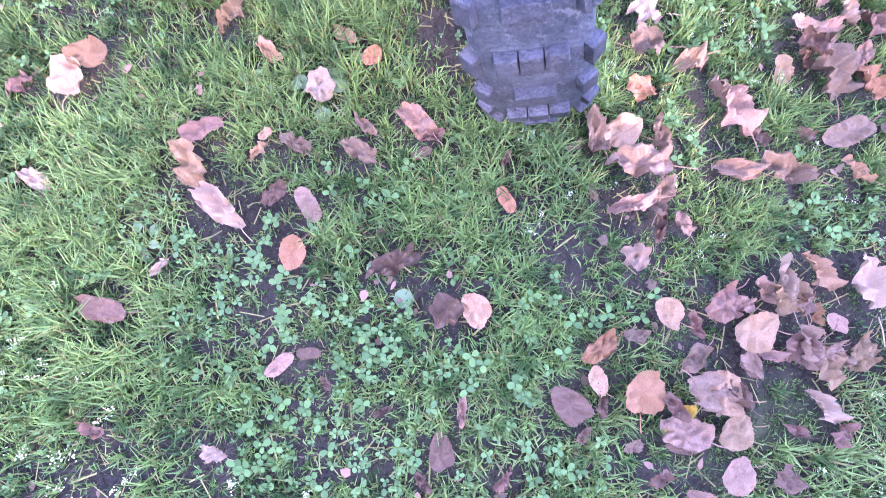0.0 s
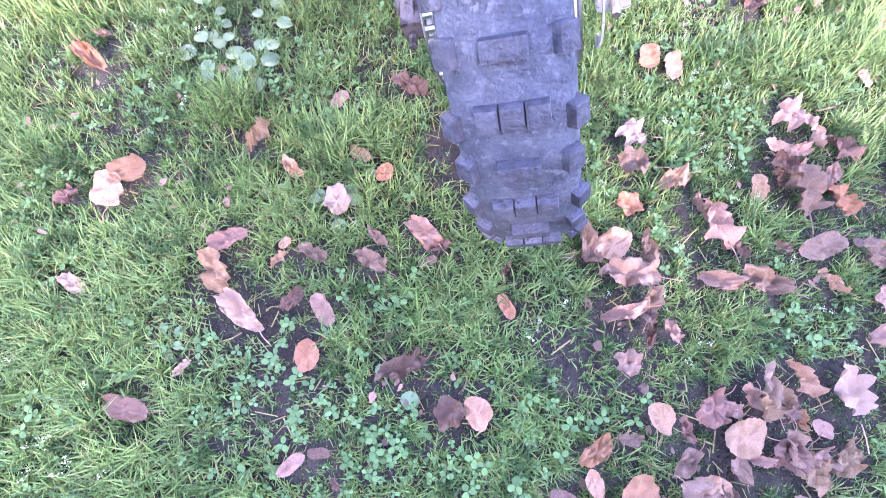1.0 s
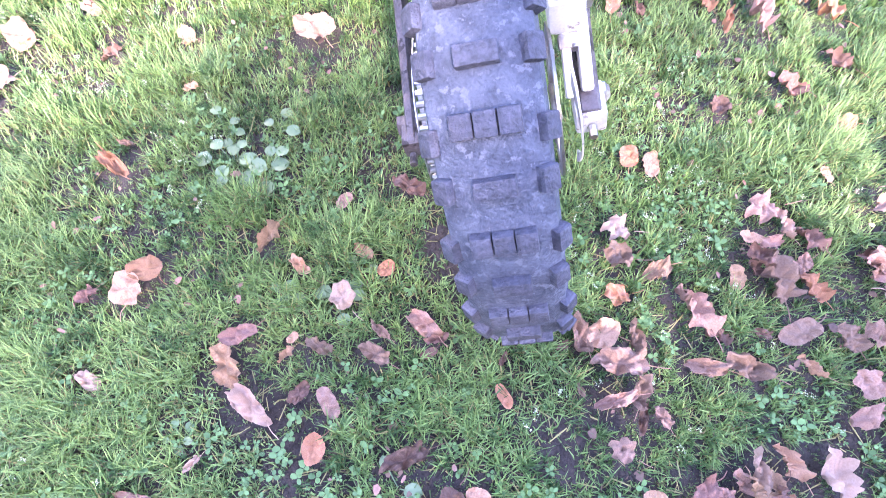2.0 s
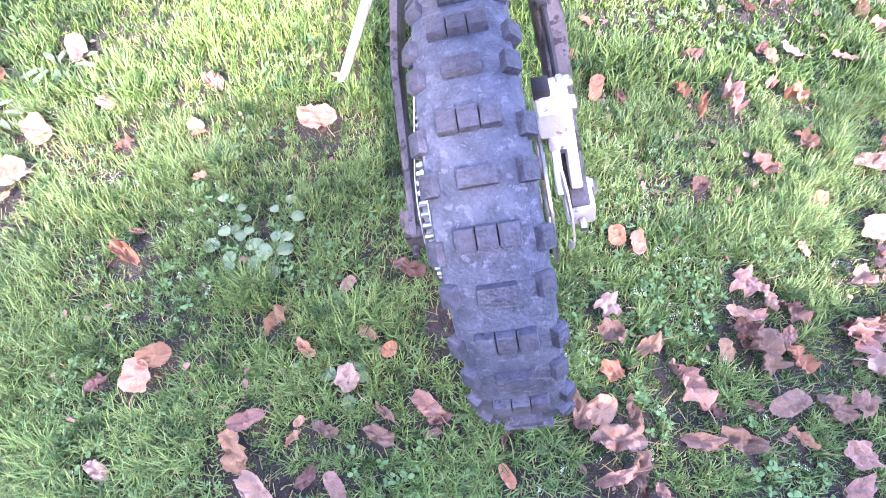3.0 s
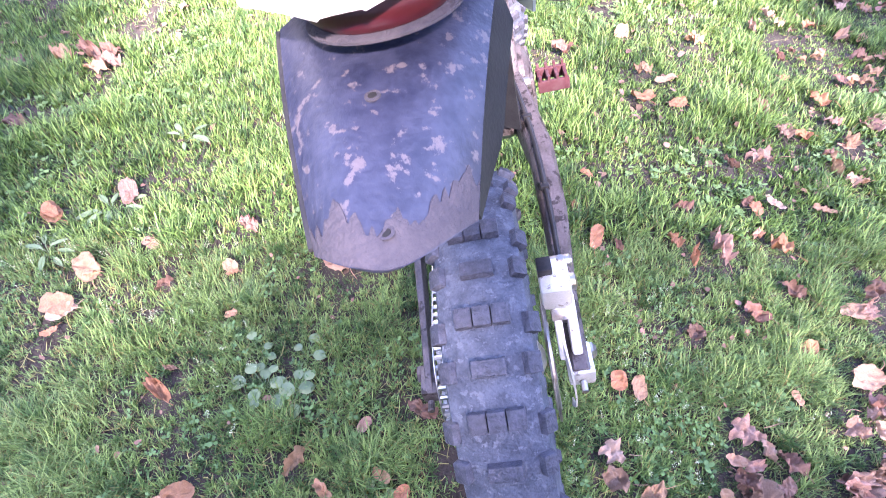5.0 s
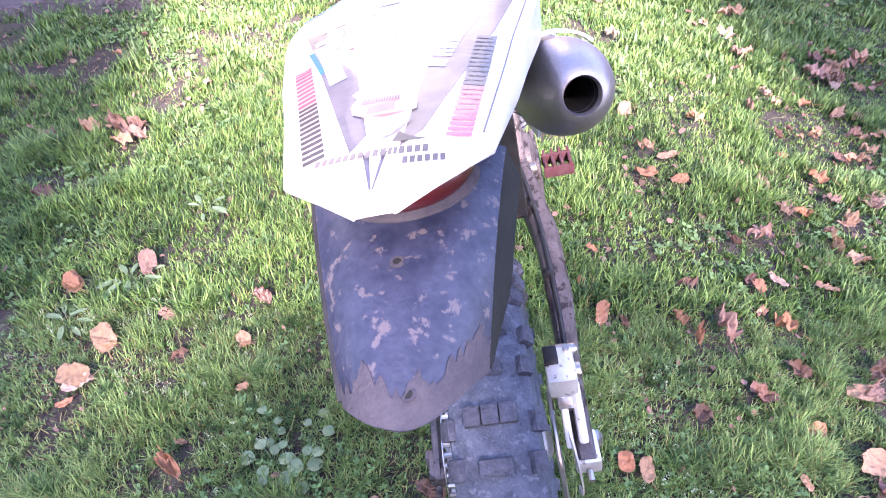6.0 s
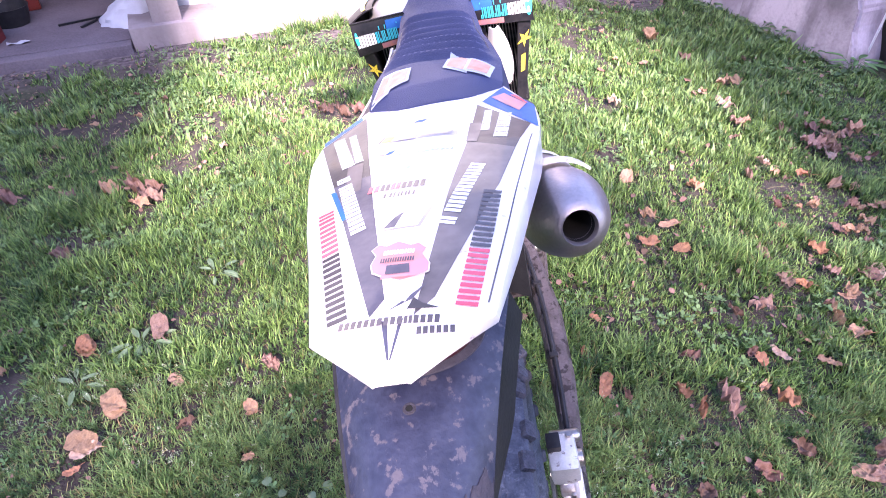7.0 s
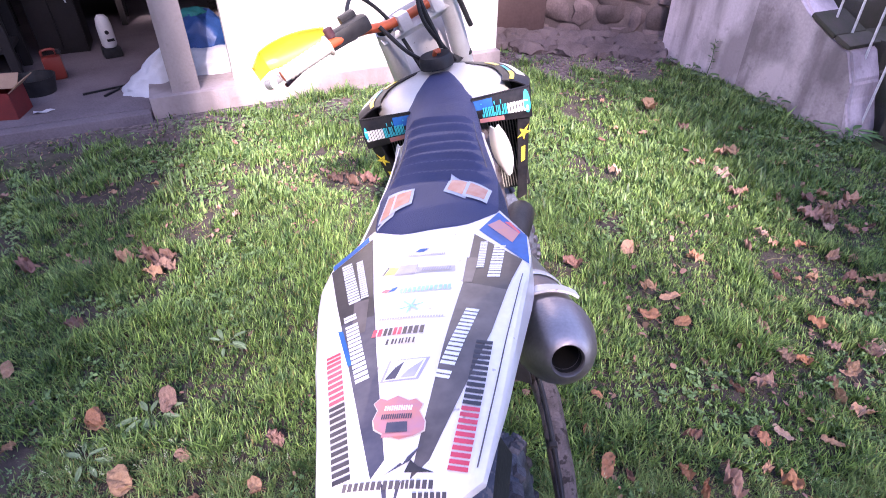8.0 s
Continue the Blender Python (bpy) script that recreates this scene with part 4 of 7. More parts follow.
part("mud_guard", sheet([[(x, 0.40 + 0.03 * math.cos(x * 20), z) for x in np.linspace(-0.06, 0.098, 6)] for z in np.linspace(0.46, 0.98, 8)], 0.004), BLACK, bike, "mud-caked inner splash guard")


# ---- tail, flap and their graphics ----
TAIL_Y = (-0.285, -0.243, -0.17, -0.10, 0.0, 0.058, 0.115, 0.16, 0.20)
TAIL_X = (0.002, 0.006, 0.007, 0.0068, 0.007, 0.0055, 0.006, 0.009, 0.013)
TAIL_HALF = (0.012, 0.064, 0.081, 0.0968, 0.1177, 0.1275, 0.128, 0.111, 0.092)
TAIL_Z = (1.113, 1.115, 1.1115, 1.108, 1.095, 1.081, 1.069, 1.062, 1.058)


def tail_at(x, y, lift=0.0):
    """A point on the tail's crowned top."""
    half = float(np.interp(y, TAIL_Y, TAIL_HALF))
    u = (x - float(np.interp(y, TAIL_Y, TAIL_X))) / half
    return Vector((x, y, float(np.interp(y, TAIL_Y, TAIL_Z)) - 0.013 * min(1.0, half / 0.085) ** 2 * min(u * u, 1.4) + lift))


def tail():
    rings = []
    for y in sorted(set(list(np.linspace(-0.285, 0.20, 30)) + [-0.243])):
        half = float(np.interp(y, TAIL_Y, TAIL_HALF))
        c = float(np.interp(y, TAIL_Y, TAIL_X))
        top = [tail_at(c + half * u, y) for u in np.linspace(-0.97, 0.97, 15)]
        skirt = min(0.05, 0.007 + 0.16 * max(0, y + 0.24))
        edge = top[-1]
        other = top[0]
        ring = top + [Vector((c + half, y, edge.z - 0.004)), Vector((c + half * 0.985, y, edge.z - skirt)), Vector((c + half * 0.93, y, edge.z - skirt))]
        ring += [p - Vector((0, 0, 0.006)) for p in top[::-1][1:-1]]
        ring += [Vector((c - half * 0.93, y, other.z - skirt)), Vector((c - half * 0.985, y, other.z - skirt)), Vector((c - half, y, other.z - 0.004))]
        rings.append(ring)
    return part("rear_fender", loft(rings), WHITE, bike, "scuffed white rear fender covered in sponsor graphics")


fender = tail()


def decal(name, corners, mat, lift=0.0005, rows=6, cols=3, label=""):
    """A thin vinyl patch that follows the tail; corners run round it in plan."""
    a, b, c, d = (Vector((p[0], p[1], 0)) for p in corners)
    bm = bmesh.new()
    grid = [[bm.verts.new(tail_at(p.x, p.y, lift)) for p in (a.lerp(b, j / cols).lerp(d.lerp(c, j / cols), i / rows) for j in range(cols + 1))] for i in range(rows + 1)]
    for i in range(rows):
        for j in range(cols):
            bm.faces.new((grid[i][j], grid[i][j + 1], grid[i + 1][j + 1], grid[i + 1][j]))
    return part(name, bm, mat, fender, label)


def bars(name, start, end, height, widths, mats, lift=0.0010, stroke=0.41):
    """A row of plain upright bars, two to a character, that stands for a line of lettering."""
    a, b = Vector((*start, 0)), Vector((*end, 0))
    way = (b - a).normalized()
    up = Vector((-way.y, way.x, 0)) * height
    total = sum(widths)
    length = (b - a).length
    at = 0.0
    by_ink = {}
    for w, m in zip(widths, mats):
        p, q = a + way * (at / total * length), a + way * ((at + w * 0.84) / total * length)
        at += w
        if m is None:
            continue
        bm = by_ink.setdefault(m.name, (bmesh.new(), m))[0]
        for u0, u1, v0, v1 in ((0, stroke, 0, 1), (1 - stroke, 1, 0, 1)):
            ring = [p.lerp(q, u) + up * v for u, v in ((u0, v0), (u1, v0), (u1, v1), (u0, v1))]
            bm.faces.new([bm.verts.new(tail_at(v.x, v.y, lift)) for v in ring])
    for bm, m in by_ink.values():
        part(name, bm, m, fender)


# left of the middle: a long dark wedge with a worn patch
decal("dark_stripe", [(-0.1173, 0.0992), (-0.0732, 0.1712), (-0.0353, -0.0379), (-0.0727, -0.0400)], FILM_DARK, rows=14, cols=6)
decal("dark_stripe", [(-0.0727, -0.0400), (-0.0353, -0.0379), (-0.0047, -0.2197), (-0.0139, -0.2349)], FILM_NAVY, rows=14, cols=5)
decal("grey_stripe", [(-0.064, -0.004), (-0.047, -0.004), (-0.042, -0.062), (-0.056, -0.066)], DECAL_GREY, rows=6, lift=0.0008)
decal("blue_panel", [(-0.120, 0.118), (-0.115, 0.103), (-0.077, 0.166), (-0.082, 0.185)], DECAL_BLUE, rows=6, lift=0.0007)
decal("blue_fleck", [(-0.074, -0.050), (-0.068, -0.052), (-0.048, -0.108), (-0.052, -0.110)], DECAL_BLUE, rows=6, lift=0.0009)
# right of the middle: dark above, worn to grey below
decal("dark_stripe", [(0.0687, 0.1255), (0.1222, 0.0455), (0.1015, -0.0200), (0.0568, -0.0011)], FILM_DARK, rows=10, cols=6)
decal("grey_stripe", [(0.0568, -0.0011), (0.1015, -0.0200), (0.0824, -0.0878), (0.0440, -0.0700)], DECAL_GREY, rows=8, cols=6)
decal("grey_stripe", [(0.0440, -0.0700), (0.0824, -0.0878), (0.0300, -0.2240), (0.0162, -0.2391)], DECAL_GREY, rows=14, cols=5)
decal("grey_stripe", [(0.0600, 0.0600), (0.0740, 0.0560), (0.0660, -0.0030), (0.0560, -0.0010)], DECAL_GREY, rows=5, lift=0.0008)
decal("seam", [(0.1195, 0.012), (0.1207, 0.012), (0.0652, -0.232), (0.0640, -0.232)], DECAL_GREY, rows=14, cols=1, lift=0.0006)
decal("blue_panel", [(0.0746, 0.1359), (0.1020, 0.1900), (0.1325, 0.1126), (0.1290, 0.0345)], DECAL_BLUE, rows=8, cols=4)
decal("rust_panel", [(0.0860, 0.1480), (0.1020, 0.1640), (0.1240, 0.1180), (0.1140, 0.0920)], DECAL_RUST, rows=5, lift=0.0012)
decal("red_panel", [(0.1080, 0.1560), (0.1150, 0.1560), (0.1260, 0.1200), (0.1240, 0.1180)], DECAL_RED, rows=3, lift=0.0014)
names = [0.9, 1.0, 1.0, 1.0, 1.0, 1.0, 1.1, 1.0, 1.0, 1.0, 1.0]
two_tone = [DECAL_RED] * 5 + [DECAL_INK] * 6
bars("letter_block", (-0.0785, -0.089), (-0.0437, -0.2371), 0.0148, names, two_tone)
bars("letter_block", (0.0577, -0.2362), (0.0838, -0.0997), 0.0148, names, two_tone)
white_run = [DECAL_WHITE, None] + [DECAL_WHITE] * 7
bars("letter_block", (-0.0715, -0.0295), (-0.0402, -0.1365), 0.0135, [1, 0.5] + [1.1] * 7, white_run)
bars("letter_block", (0.0440, -0.1452), (0.0732, -0.0512), 0.0135, [1, 0.5] + [1.1] * 7, white_run)
bars("letter_block", (-0.1040, 0.1050), (-0.0690, -0.0085), 0.0135, [1.1, 0.6, 1, 1.2, 1, 1.1, 1, 1], [DECAL_WHITE] * 8)
bars("letter_block", (-0.0840, 0.1050), (-0.0560, -0.0020), 0.0085, [1.1, 1, 1.2, 1, 1.1, 1, 1, 1, 1], [DECAL_WHITE] * 9)
bars("letter_block", (0.0955, 0.0049), (0.1060, 0.0871), 0.0135, [1.1, 0.6, 1.2, 1, 1.1, 1], [DECAL_WHITE] * 6)
bars("letter_block", (0.0790, 0.0300), (0.0850, 0.1000), 0.0085, [1.1, 1, 1.2, 1, 1.1, 1, 1, 1], [DECAL_WHITE] * 8)
# the row of sponsor marks down the middle
decal("logo_shape", [(-0.005, 0.0951), (0.006, 0.0925), (0.0126, 0.1005), (0.001, 0.1030)], DECAL_BLUE, rows=2)
bars("letter_block", (-0.013, 0.0850), (0.034, 0.0760), 0.0045, [1] * 9, [DECAL_PALE] * 9)
decal("logo_shape", [(-0.0405, 0.0465), (-0.0380, 0.0460), (-0.0330, 0.0655), (-0.0350, 0.0665)], DECAL_INK, rows=2)
decal("logo_shape", [(-0.0375, 0.0465), (-0.0240, 0.0430), (-0.0200, 0.0590), (-0.0325, 0.0650)], DECAL_YELLOW, rows=3)
decal("logo_shape", [(-0.0240, 0.0405), (0.0010, 0.0355), (0.0030, 0.0590), (-0.0190, 0.0630)], DECAL_PALE, rows=3, lift=0.0012)
decal("logo_shape", [(0.0010, 0.0370), (0.0474, 0.0279), (0.0469, 0.0426), (0.0030, 0.0520)], GRIP, rows=2)
bars("letter_block", (0.0080, 0.0390), (0.0420, 0.0320), 0.0080, [1] * 6, [DECAL_PALE] * 6, 0.0016)
decal("logo_shape", [(-0.0345, 0.0035), (-0.0270, 0.0000), (-0.0230, 0.0060), (-0.0300, 0.0085)], DECAL_RED, rows=2)
decal("logo_shape", [(-0.0260, 0.0000), (-0.0180, 0.0020), (-0.0150, 0.0105), (-0.0220, 0.0085)], DECAL_BLUE, rows=2)
bars("letter_block", (-0.0125, -0.0066), (0.0449, -0.0120), 0.0095, [1, 1.1, 1, 1, 1.1, 1], [DECAL_SKY] * 6)
for k in range(3):
    a = math.pi * k / 3 + 0.2
    dx, dy = 0.0125 * math.cos(a), 0.0125 * math.sin(a)
    nx, ny = -0.0011 * math.sin(a), 0.0011 * math.cos(a)
    decal("logo_shape", [(0.0032 - dx - nx, -0.0334 - dy - ny), (0.0032 + dx - nx, -0.0334 + dy - ny), (0.0032 + dx + nx, -0.0334 + dy + ny), (0.0032 - dx + nx, -0.0334 - dy + ny)], DECAL_SKY, rows=1, cols=4, lift=0.0006 + 0.0003 * k)
bars("letter_block", (-0.0290, -0.0500), (0.0380, -0.0600), 0.0030, [1] * 12, [DECAL_PALE] * 12)
bars("letter_block", (-0.0335, -0.0758), (0.0205, -0.0815), 0.0115, [1.2, 1, 1, 1.1, 1.2], [DECAL_RED, DECAL_INK, DECAL_RED, DECAL_INK, DECAL_INK])
bars("letter_block", (-0.0170, -0.0925), (0.0120, -0.0955), 0.0080, [1.4, 1, 1, 1.1], [DECAL_INK] * 4, 0.0016, 0.3)
decal("logo_shape", [(-0.0173, -0.1401), (0.0173, -0.1422), (0.0272, -0.1164), (-0.0104, -0.1145)], DECAL_PALE, rows=5, cols=4)
decal("logo_shape", [(-0.0140, -0.1388), (0.0155, -0.1404), (0.0238, -0.1182), (-0.0085, -0.1162)], DECAL_WHITE, rows=4, lift=0.0010)
decal("logo_shape", [(-0.0130, -0.1380), (-0.0030, -0.1385), (0.0040, -0.1190), (-0.0040, -0.1250)], FILM_NAVY, rows=4, lift=0.0014)
decal("logo_shape", [(0.0010, -0.1385), (0.0140, -0.1390), (0.0220, -0.1195), (0.0080, -0.1300)], DECAL_PALE, rows=4, lift=0.0014)
SHIELD = [(-0.95, 0.62), (-0.70, 0.88), (-0.42, 0.78), (0.0, 1.0), (0.42, 0.78), (0.70, 0.88), (0.95, 0.62), (0.80, 0.30), (0.98, -0.15), (0.92, -0.55), (0.55, -0.80), (0.0, -1.0), (-0.55, -0.80), (-0.92, -0.55), (-0.98, -0.15), (-0.80, 0.30)]
for size, mat, lift, words in ((1.0, GRIP, 0.0013, "thin pale edge"), (0.95, DECAL_RUST, 0.0018, "faded red shield")):
    bm = bmesh.new()
    ring = [bm.verts.new(tail_at(0.0035 + 0.0232 * size * u - 0.002 * v, -0.1815 + 0.0235 * size * v - 0.004 * u, lift)) for u, v in SHIELD]
    hub = bm.verts.new(tail_at(0.0035, -0.1815, lift))
    for k in range(16):
        bm.faces.new((hub, ring[k], ring[k - 15]))
    part("shield", bm, mat, fender, words)
bars("letter_block", (-0.0090, -0.1735), (0.0150, -0.1765), 0.0048, [1] * 6, [DECAL_WHITE] * 6, 0.0023)
bars("letter_block", (-0.0110, -0.1820), (0.0150, -0.1850), 0.0050, [1] * 7, [FILM_NAVY] * 7, 0.0023, 0.4)
decal("shield_shape", [(-0.0060, -0.1960), (0.0120, -0.1975), (0.0115, -0.1875), (-0.0055, -0.1860)], FILM_NAVY, rows=2, lift=0.0023)
decal("shield_shape", [(-0.0090, -0.2005), (0.0160, -0.2020), (0.0155, -0.1985), (-0.0085, -0.1970)], DECAL_RUST, rows=2, lift=0.0026)
bars("letter_block", (-0.0350, -0.2425), (0.0346, -0.2485), 0.0068, [1, 1, 1, 1, 1, 0.7, 1, 1], [DECAL_GREY] * 8, 0.0018)
bars("letter_block", (0.0187, -0.2560), (0.0440, -0.2570), 0.0060, [1, 1, 1], [DECAL_GREY] * 3, 0.0018)
decal("arrow", [(0.0017, -0.272), (0.0027, -0.272), (0.0100, -0.239), (0.0065, -0.243)], FILM_NAVY, rows=4)
decal("arrow", [(0.0003, -0.272), (0.0015, -0.272), (-0.0010, -0.243), (-0.0055, -0.239)], FILM_NAVY, rows=4)
decal("arrow", [(-0.0060, -0.2350), (0.0060, -0.2270), (0.0250, -0.2090), (0.0150, -0.2240)], FILM_NAVY, rows=4, lift=0.0012)
decal("arrow", [(0.0116, -0.2331), (0.0344, -0.2352), (0.0220, -0.2290), (0.0160, -0.2227)], FILM_DARK, rows=3, lift=0.0012)
decal("arrow", [(0.0020, -0.2180), (0.0100, -0.2260), (0.0130, -0.2210), (0.0080, -0.2120)], DECAL_WHITE, rows=3, lift=0.0014)


def flap():
    """The dusty black mud flap under the tail, with two screw holes drawn as plugs."""

    def at(u, v):
        end = -0.334 + 0.020 * v - 0.036 * (1 - abs(2 * v - 0.95) ** 1.8)
        x = -0.074 + 0.030 * u + (0.150 - 0.064 * u) * v
        return Vector((x, -0.16 + (end + 0.16) * u, 1.056 - 0.036 * u * u - 0.012 * abs(2 * v - 1) ** 4 - 0.024 * u * max(0, v - 0.35) / 0.65))

    rows = [[at(i / 16, j / 14) for j in range(15)] for i in range(17)]
    ob = part("mud_flap", sheet(rows, 0.003), FLAP, bike, "black plastic mud flap with dried dust patches")
    for u, v in ((0.50, 0.47), (0.91, 0.50)):
        p = at(u, v)
        # A black plug, not a cut hole: the inner shade is its colour.
        part("screw_hole", lathe([(0.0026, -0.0005), (0.0026, 0.0014)], 16, "z", tuple(p)), SOOT_AND_HOLE, ob, "round black plug painted as a screw hole's inner shade")
        part("grommet", lathe([(0.0028, 0.0), (0.0048, 0.0), (0.0048, 0.0012), (0.0028, 0.0012)], 16, "z", tuple(p), closed=True), DRIED_MUD, ob, "dusty rim of the hole")
    cake = []
    for j in range(91):
        q = Vector((j * 0.16, 3.1, 0))
        start = 0.885 + 0.10 * noise.noise(q * 0.4) + 0.05 * noise.noise(q * 1.3) + 0.03 * noise.noise(q * 3.1)
        cake.append([at(start + (1.0 - start) * i / 4, j / 90) + Vector((0, 0, 0.0010)) for i in range(5)])
    edge = [[cake[j][i] for j in range(91)] for i in range(5)]
    part("mud_cake", sheet(edge, 0.0006), DRIED_MUD, ob, "tan dried mud along the lower edge")
    for v, out, deep in ((0.0, -0.003, 0.014), (1.0, 0.007, 0.030)):
        part("edge_rib", sheet([[at(u, v) + Vector((out * d * min(1, 2.2 - 2.2 * u), 0, -0.001 - deep * d * min(1, 0.12 + 2.2 - 2.2 * u))) for d in (0, 0.4, 1)] for u in np.linspace(0, 0.97, 12)], 0.003), BLACK, ob, "turned-down edge of the flap")
    return ob


flap()
for name, r, z0, z1, mat, words in (("tail_lamp", 0.044, 1.076, 1.094, LENS_RED, "dark red tail lamp under the fender tip"), ("tail_lamp_rim", 0.0462, 1.0715, 1.0755, DRIED_MUD, "dusty tan rim below the lamp")):
    shell = lathe([(r * 0.9, z0), (r, z0 + 0.3 * (z1 - z0)), (r, z1 - 0.3 * (z1 - z0)), (r * 0.92, z1)], 40, "z")
    for v in shell.verts:
        v.co = Vector((v.co.x + 0.011, -0.221 + v.co.y * 0.74, v.co.z))
    part(name, shell, mat, bike, words)


# ---- exhaust ----
def silencer():
    tip = Vector((0.151, -0.048, 1.002))
    way = Vector((-0.16, 1.0, -0.40)).normalized()
    turn = way.to_track_quat("Y", "Z").to_matrix().to_4x4()
    m = Matrix.Translation(tip) @ turn
    body = lathe([(0.046, 0.052), (0.0465, 0.09), (0.047, 0.34), (0.04, 0.37), (0.024, 0.41)], 48, "y", caps=False)
    body.transform(m)
    can = part("silencer", body, METAL, bike, "brushed titanium silencer with a conical end cap")
    cap = lathe([(0.0162, 0.014), (0.0168, 0.001), (0.0185, -0.002), (0.0215, -0.001), (0.027, 0.003), (0.0345, 0.013), (0.0408, 0.027), (0.0452, 0.043), (0.0478, 0.058), (0.0484, 0.070), (0.0465, 0.071), (0.046, 0.060)], 48, "y", caps=False)
    cap.transform(m)
    part("end_cap", cap, METAL, can, "conical brushed metal end cap")
    bore = lathe([(0.0163, 0.004), (0.0160, 0.09), (0.001, 0.092)], 40, "y", caps=False)
    bore.transform(m)
    part("outlet", bore, SOOT_AND_HOLE, can, "sooty black outlet pipe")
    strap = lathe([(0.0485, 0.17), (0.0495, 0.172), (0.0495, 0.19), (0.0485, 0.192)], 48, "y", closed=True)
    strap.transform(m)
    part("strap", strap, ALLOY, can, "alloy mounting strap")
    part("bracket", sheet([[(0.116 + 0.012 * u, 0.0 + 0.12 * u, 1.035 + d - 0.03 * u) for d in (0, 0.016)] for u in np.linspace(0, 1, 6)], 0.004), ALLOY, can)
    part("side_shield", sheet([[(0.145 - 0.1 * y + 0.0515 * math.sin(a), y, 0.985 - 0.40 * y + 0.053 * math.cos(a)) for a in np.linspace(-0.6, 0.85, 9)] for y in np.linspace(0.045, 0.066, 4)], 0.003), WHITE, bike, "thin white heat shield above the silencer")
    part("exhaust_pipe", tube([(0.085, 0.33, 0.83), (0.12, 0.42, 0.86), (0.135, 0.52, 0.82), (0.11, 0.64, 0.68), (0.06, 0.8, 0.6), (0.02, 0.9, 0.5)], [0.026, 0.03, 0.028, 0.024, 0.02, 0.02], 16, 6), BLACK, bike, "dark exhaust link pipe")


silencer()


# ---- seat ----
SEAT_Y = (0.135, 0.155, 0.20, 0.28, 0.40, 0.55, 0.68, 0.80, 0.92, 1.03, 1.09)
SEAT_HALF = (0.040, 0.074, 0.088, 0.091, 0.084, 0.081, 0.081, 0.080, 0.076, 0.060, 0.030)
SEAT_Z = (1.046, 1.064, 1.071, 1.066, 1.043, 1.006, 0.986, 0.977, 0.974, 0.970, 0.960)
SEAT_X = (0.012, 0.014, 0.015, 0.016, 0.014, 0.006, 0.000, -0.005, -0.007, -0.007, -0.007)
SEAT_RIBS = (0.690, 0.625, 0.553, 0.478, 0.408, 0.356, 0.306)


def seat_point(u, y, lift=0.0):
    half = float(np.interp(y, SEAT_Y, SEAT_HALF))
    z = float(np.interp(y, SEAT_Y, SEAT_Z))
    x = float(np.interp(y, SEAT_Y, SEAT_X)) + half * u
    rib = 0.0
    if 0.24 < y < 0.76 and abs(u) < 0.86:
        fade = min(1.0, (0.86 - abs(u)) / 0.1)
        for c in SEAT_RIBS:
            d = y + 0.36 * x - c
            rib += fade * (0.009 * math.exp(-((d / 0.0085) ** 2)) - 0.004 * math.exp(-(((d + 0.014) / 0.007) ** 2)))
    return Vector((x, y, z - 0.020 * abs(u) ** 3.2 + rib + lift))


def seat():
    rings = []
    for y in np.linspace(0.135, 1.09, 300):
        half = float(np.interp(y, SEAT_Y, SEAT_HALF))
        mid = float(np.interp(y, SEAT_Y, SEAT_X))
        top = [seat_point(u, y) for u in np.linspace(-1, 1, 21)]
        deep = min(0.085, 0.02 + 0.35 * (y - 0.135)) * (1 if y < 0.9 else max(0.25, (1.10 - y) / 0.20))
        low = [Vector((mid + half * 1.06, y, top[-1].z - deep * 0.5)), Vector((mid + half * 1.08, y, top[-1].z - deep)), Vector((mid - half * 1.08, y, top[0].z - deep)), Vector((mid - half * 1.06, y, top[0].z - deep * 0.5))]
        rings.append(top + low)
    ob = part("seat", loft(rings), SEAT, bike, "navy ribbed gripper seat with taped patches")
    def seat_over(x, y, lift):
        return seat_point((x - float(np.interp(y, SEAT_Y, SEAT_X))) / float(np.interp(y, SEAT_Y, SEAT_HALF)), y, lift)

    for k, quad in enumerate((((-0.070, 0.192), (-0.043, 0.199), (-0.030, 0.268), (-0.058, 0.273)), ((-0.050, 0.206), (-0.016, 0.217), (-0.014, 0.262), (-0.044, 0.267)), ((0.029, 0.237), (0.060, 0.206), (0.068, 0.258), (0.041, 0.284)), ((0.055, 0.214), (0.088, 0.197), (0.097, 0.236), (0.066, 0.262)))):
        a, b, c, d = (Vector(p) for p in quad)
        for inset, mat, lift, words in ((0.0, BAG, 0.0012, "pale tape edge of a patch"), (0.13, DECAL_PATCH, 0.0018, "faded orange-red sticker patch")):
            bm = bmesh.new()
            g = []
            for j in range(6):
                v = inset + (1 - 2 * inset) * j / 5
                row = [a.lerp(b, inset + (1 - 2 * inset) * i / 5).lerp(d.lerp(c, inset + (1 - 2 * inset) * i / 5), v) for i in range(6)]
                g.append([bm.verts.new(seat_over(p.x, p.y, lift + 0.0008 * (k % 2))) for p in row])
            for p, q in zip(g, g[1:]):
                for i in range(5):
                    bm.faces.new((p[i], p[i + 1], q[i + 1], q[i]))
            part("patch", bm, mat, ob, words)
    for side in (-1, 1):
        bm = bmesh.new()
        y = 0.33
        while y < 0.66:
            p, q = seat_point(side * 0.88, y, 0.0012), seat_point(side * 0.88, y + 0.006, 0.0012)
            tube([p, q], 0.0008, 5, bm=bm)
            y += 0.009
        part("stitching", bm, DECAL_GREY, ob, "pale stitching along the ribs")


seat()

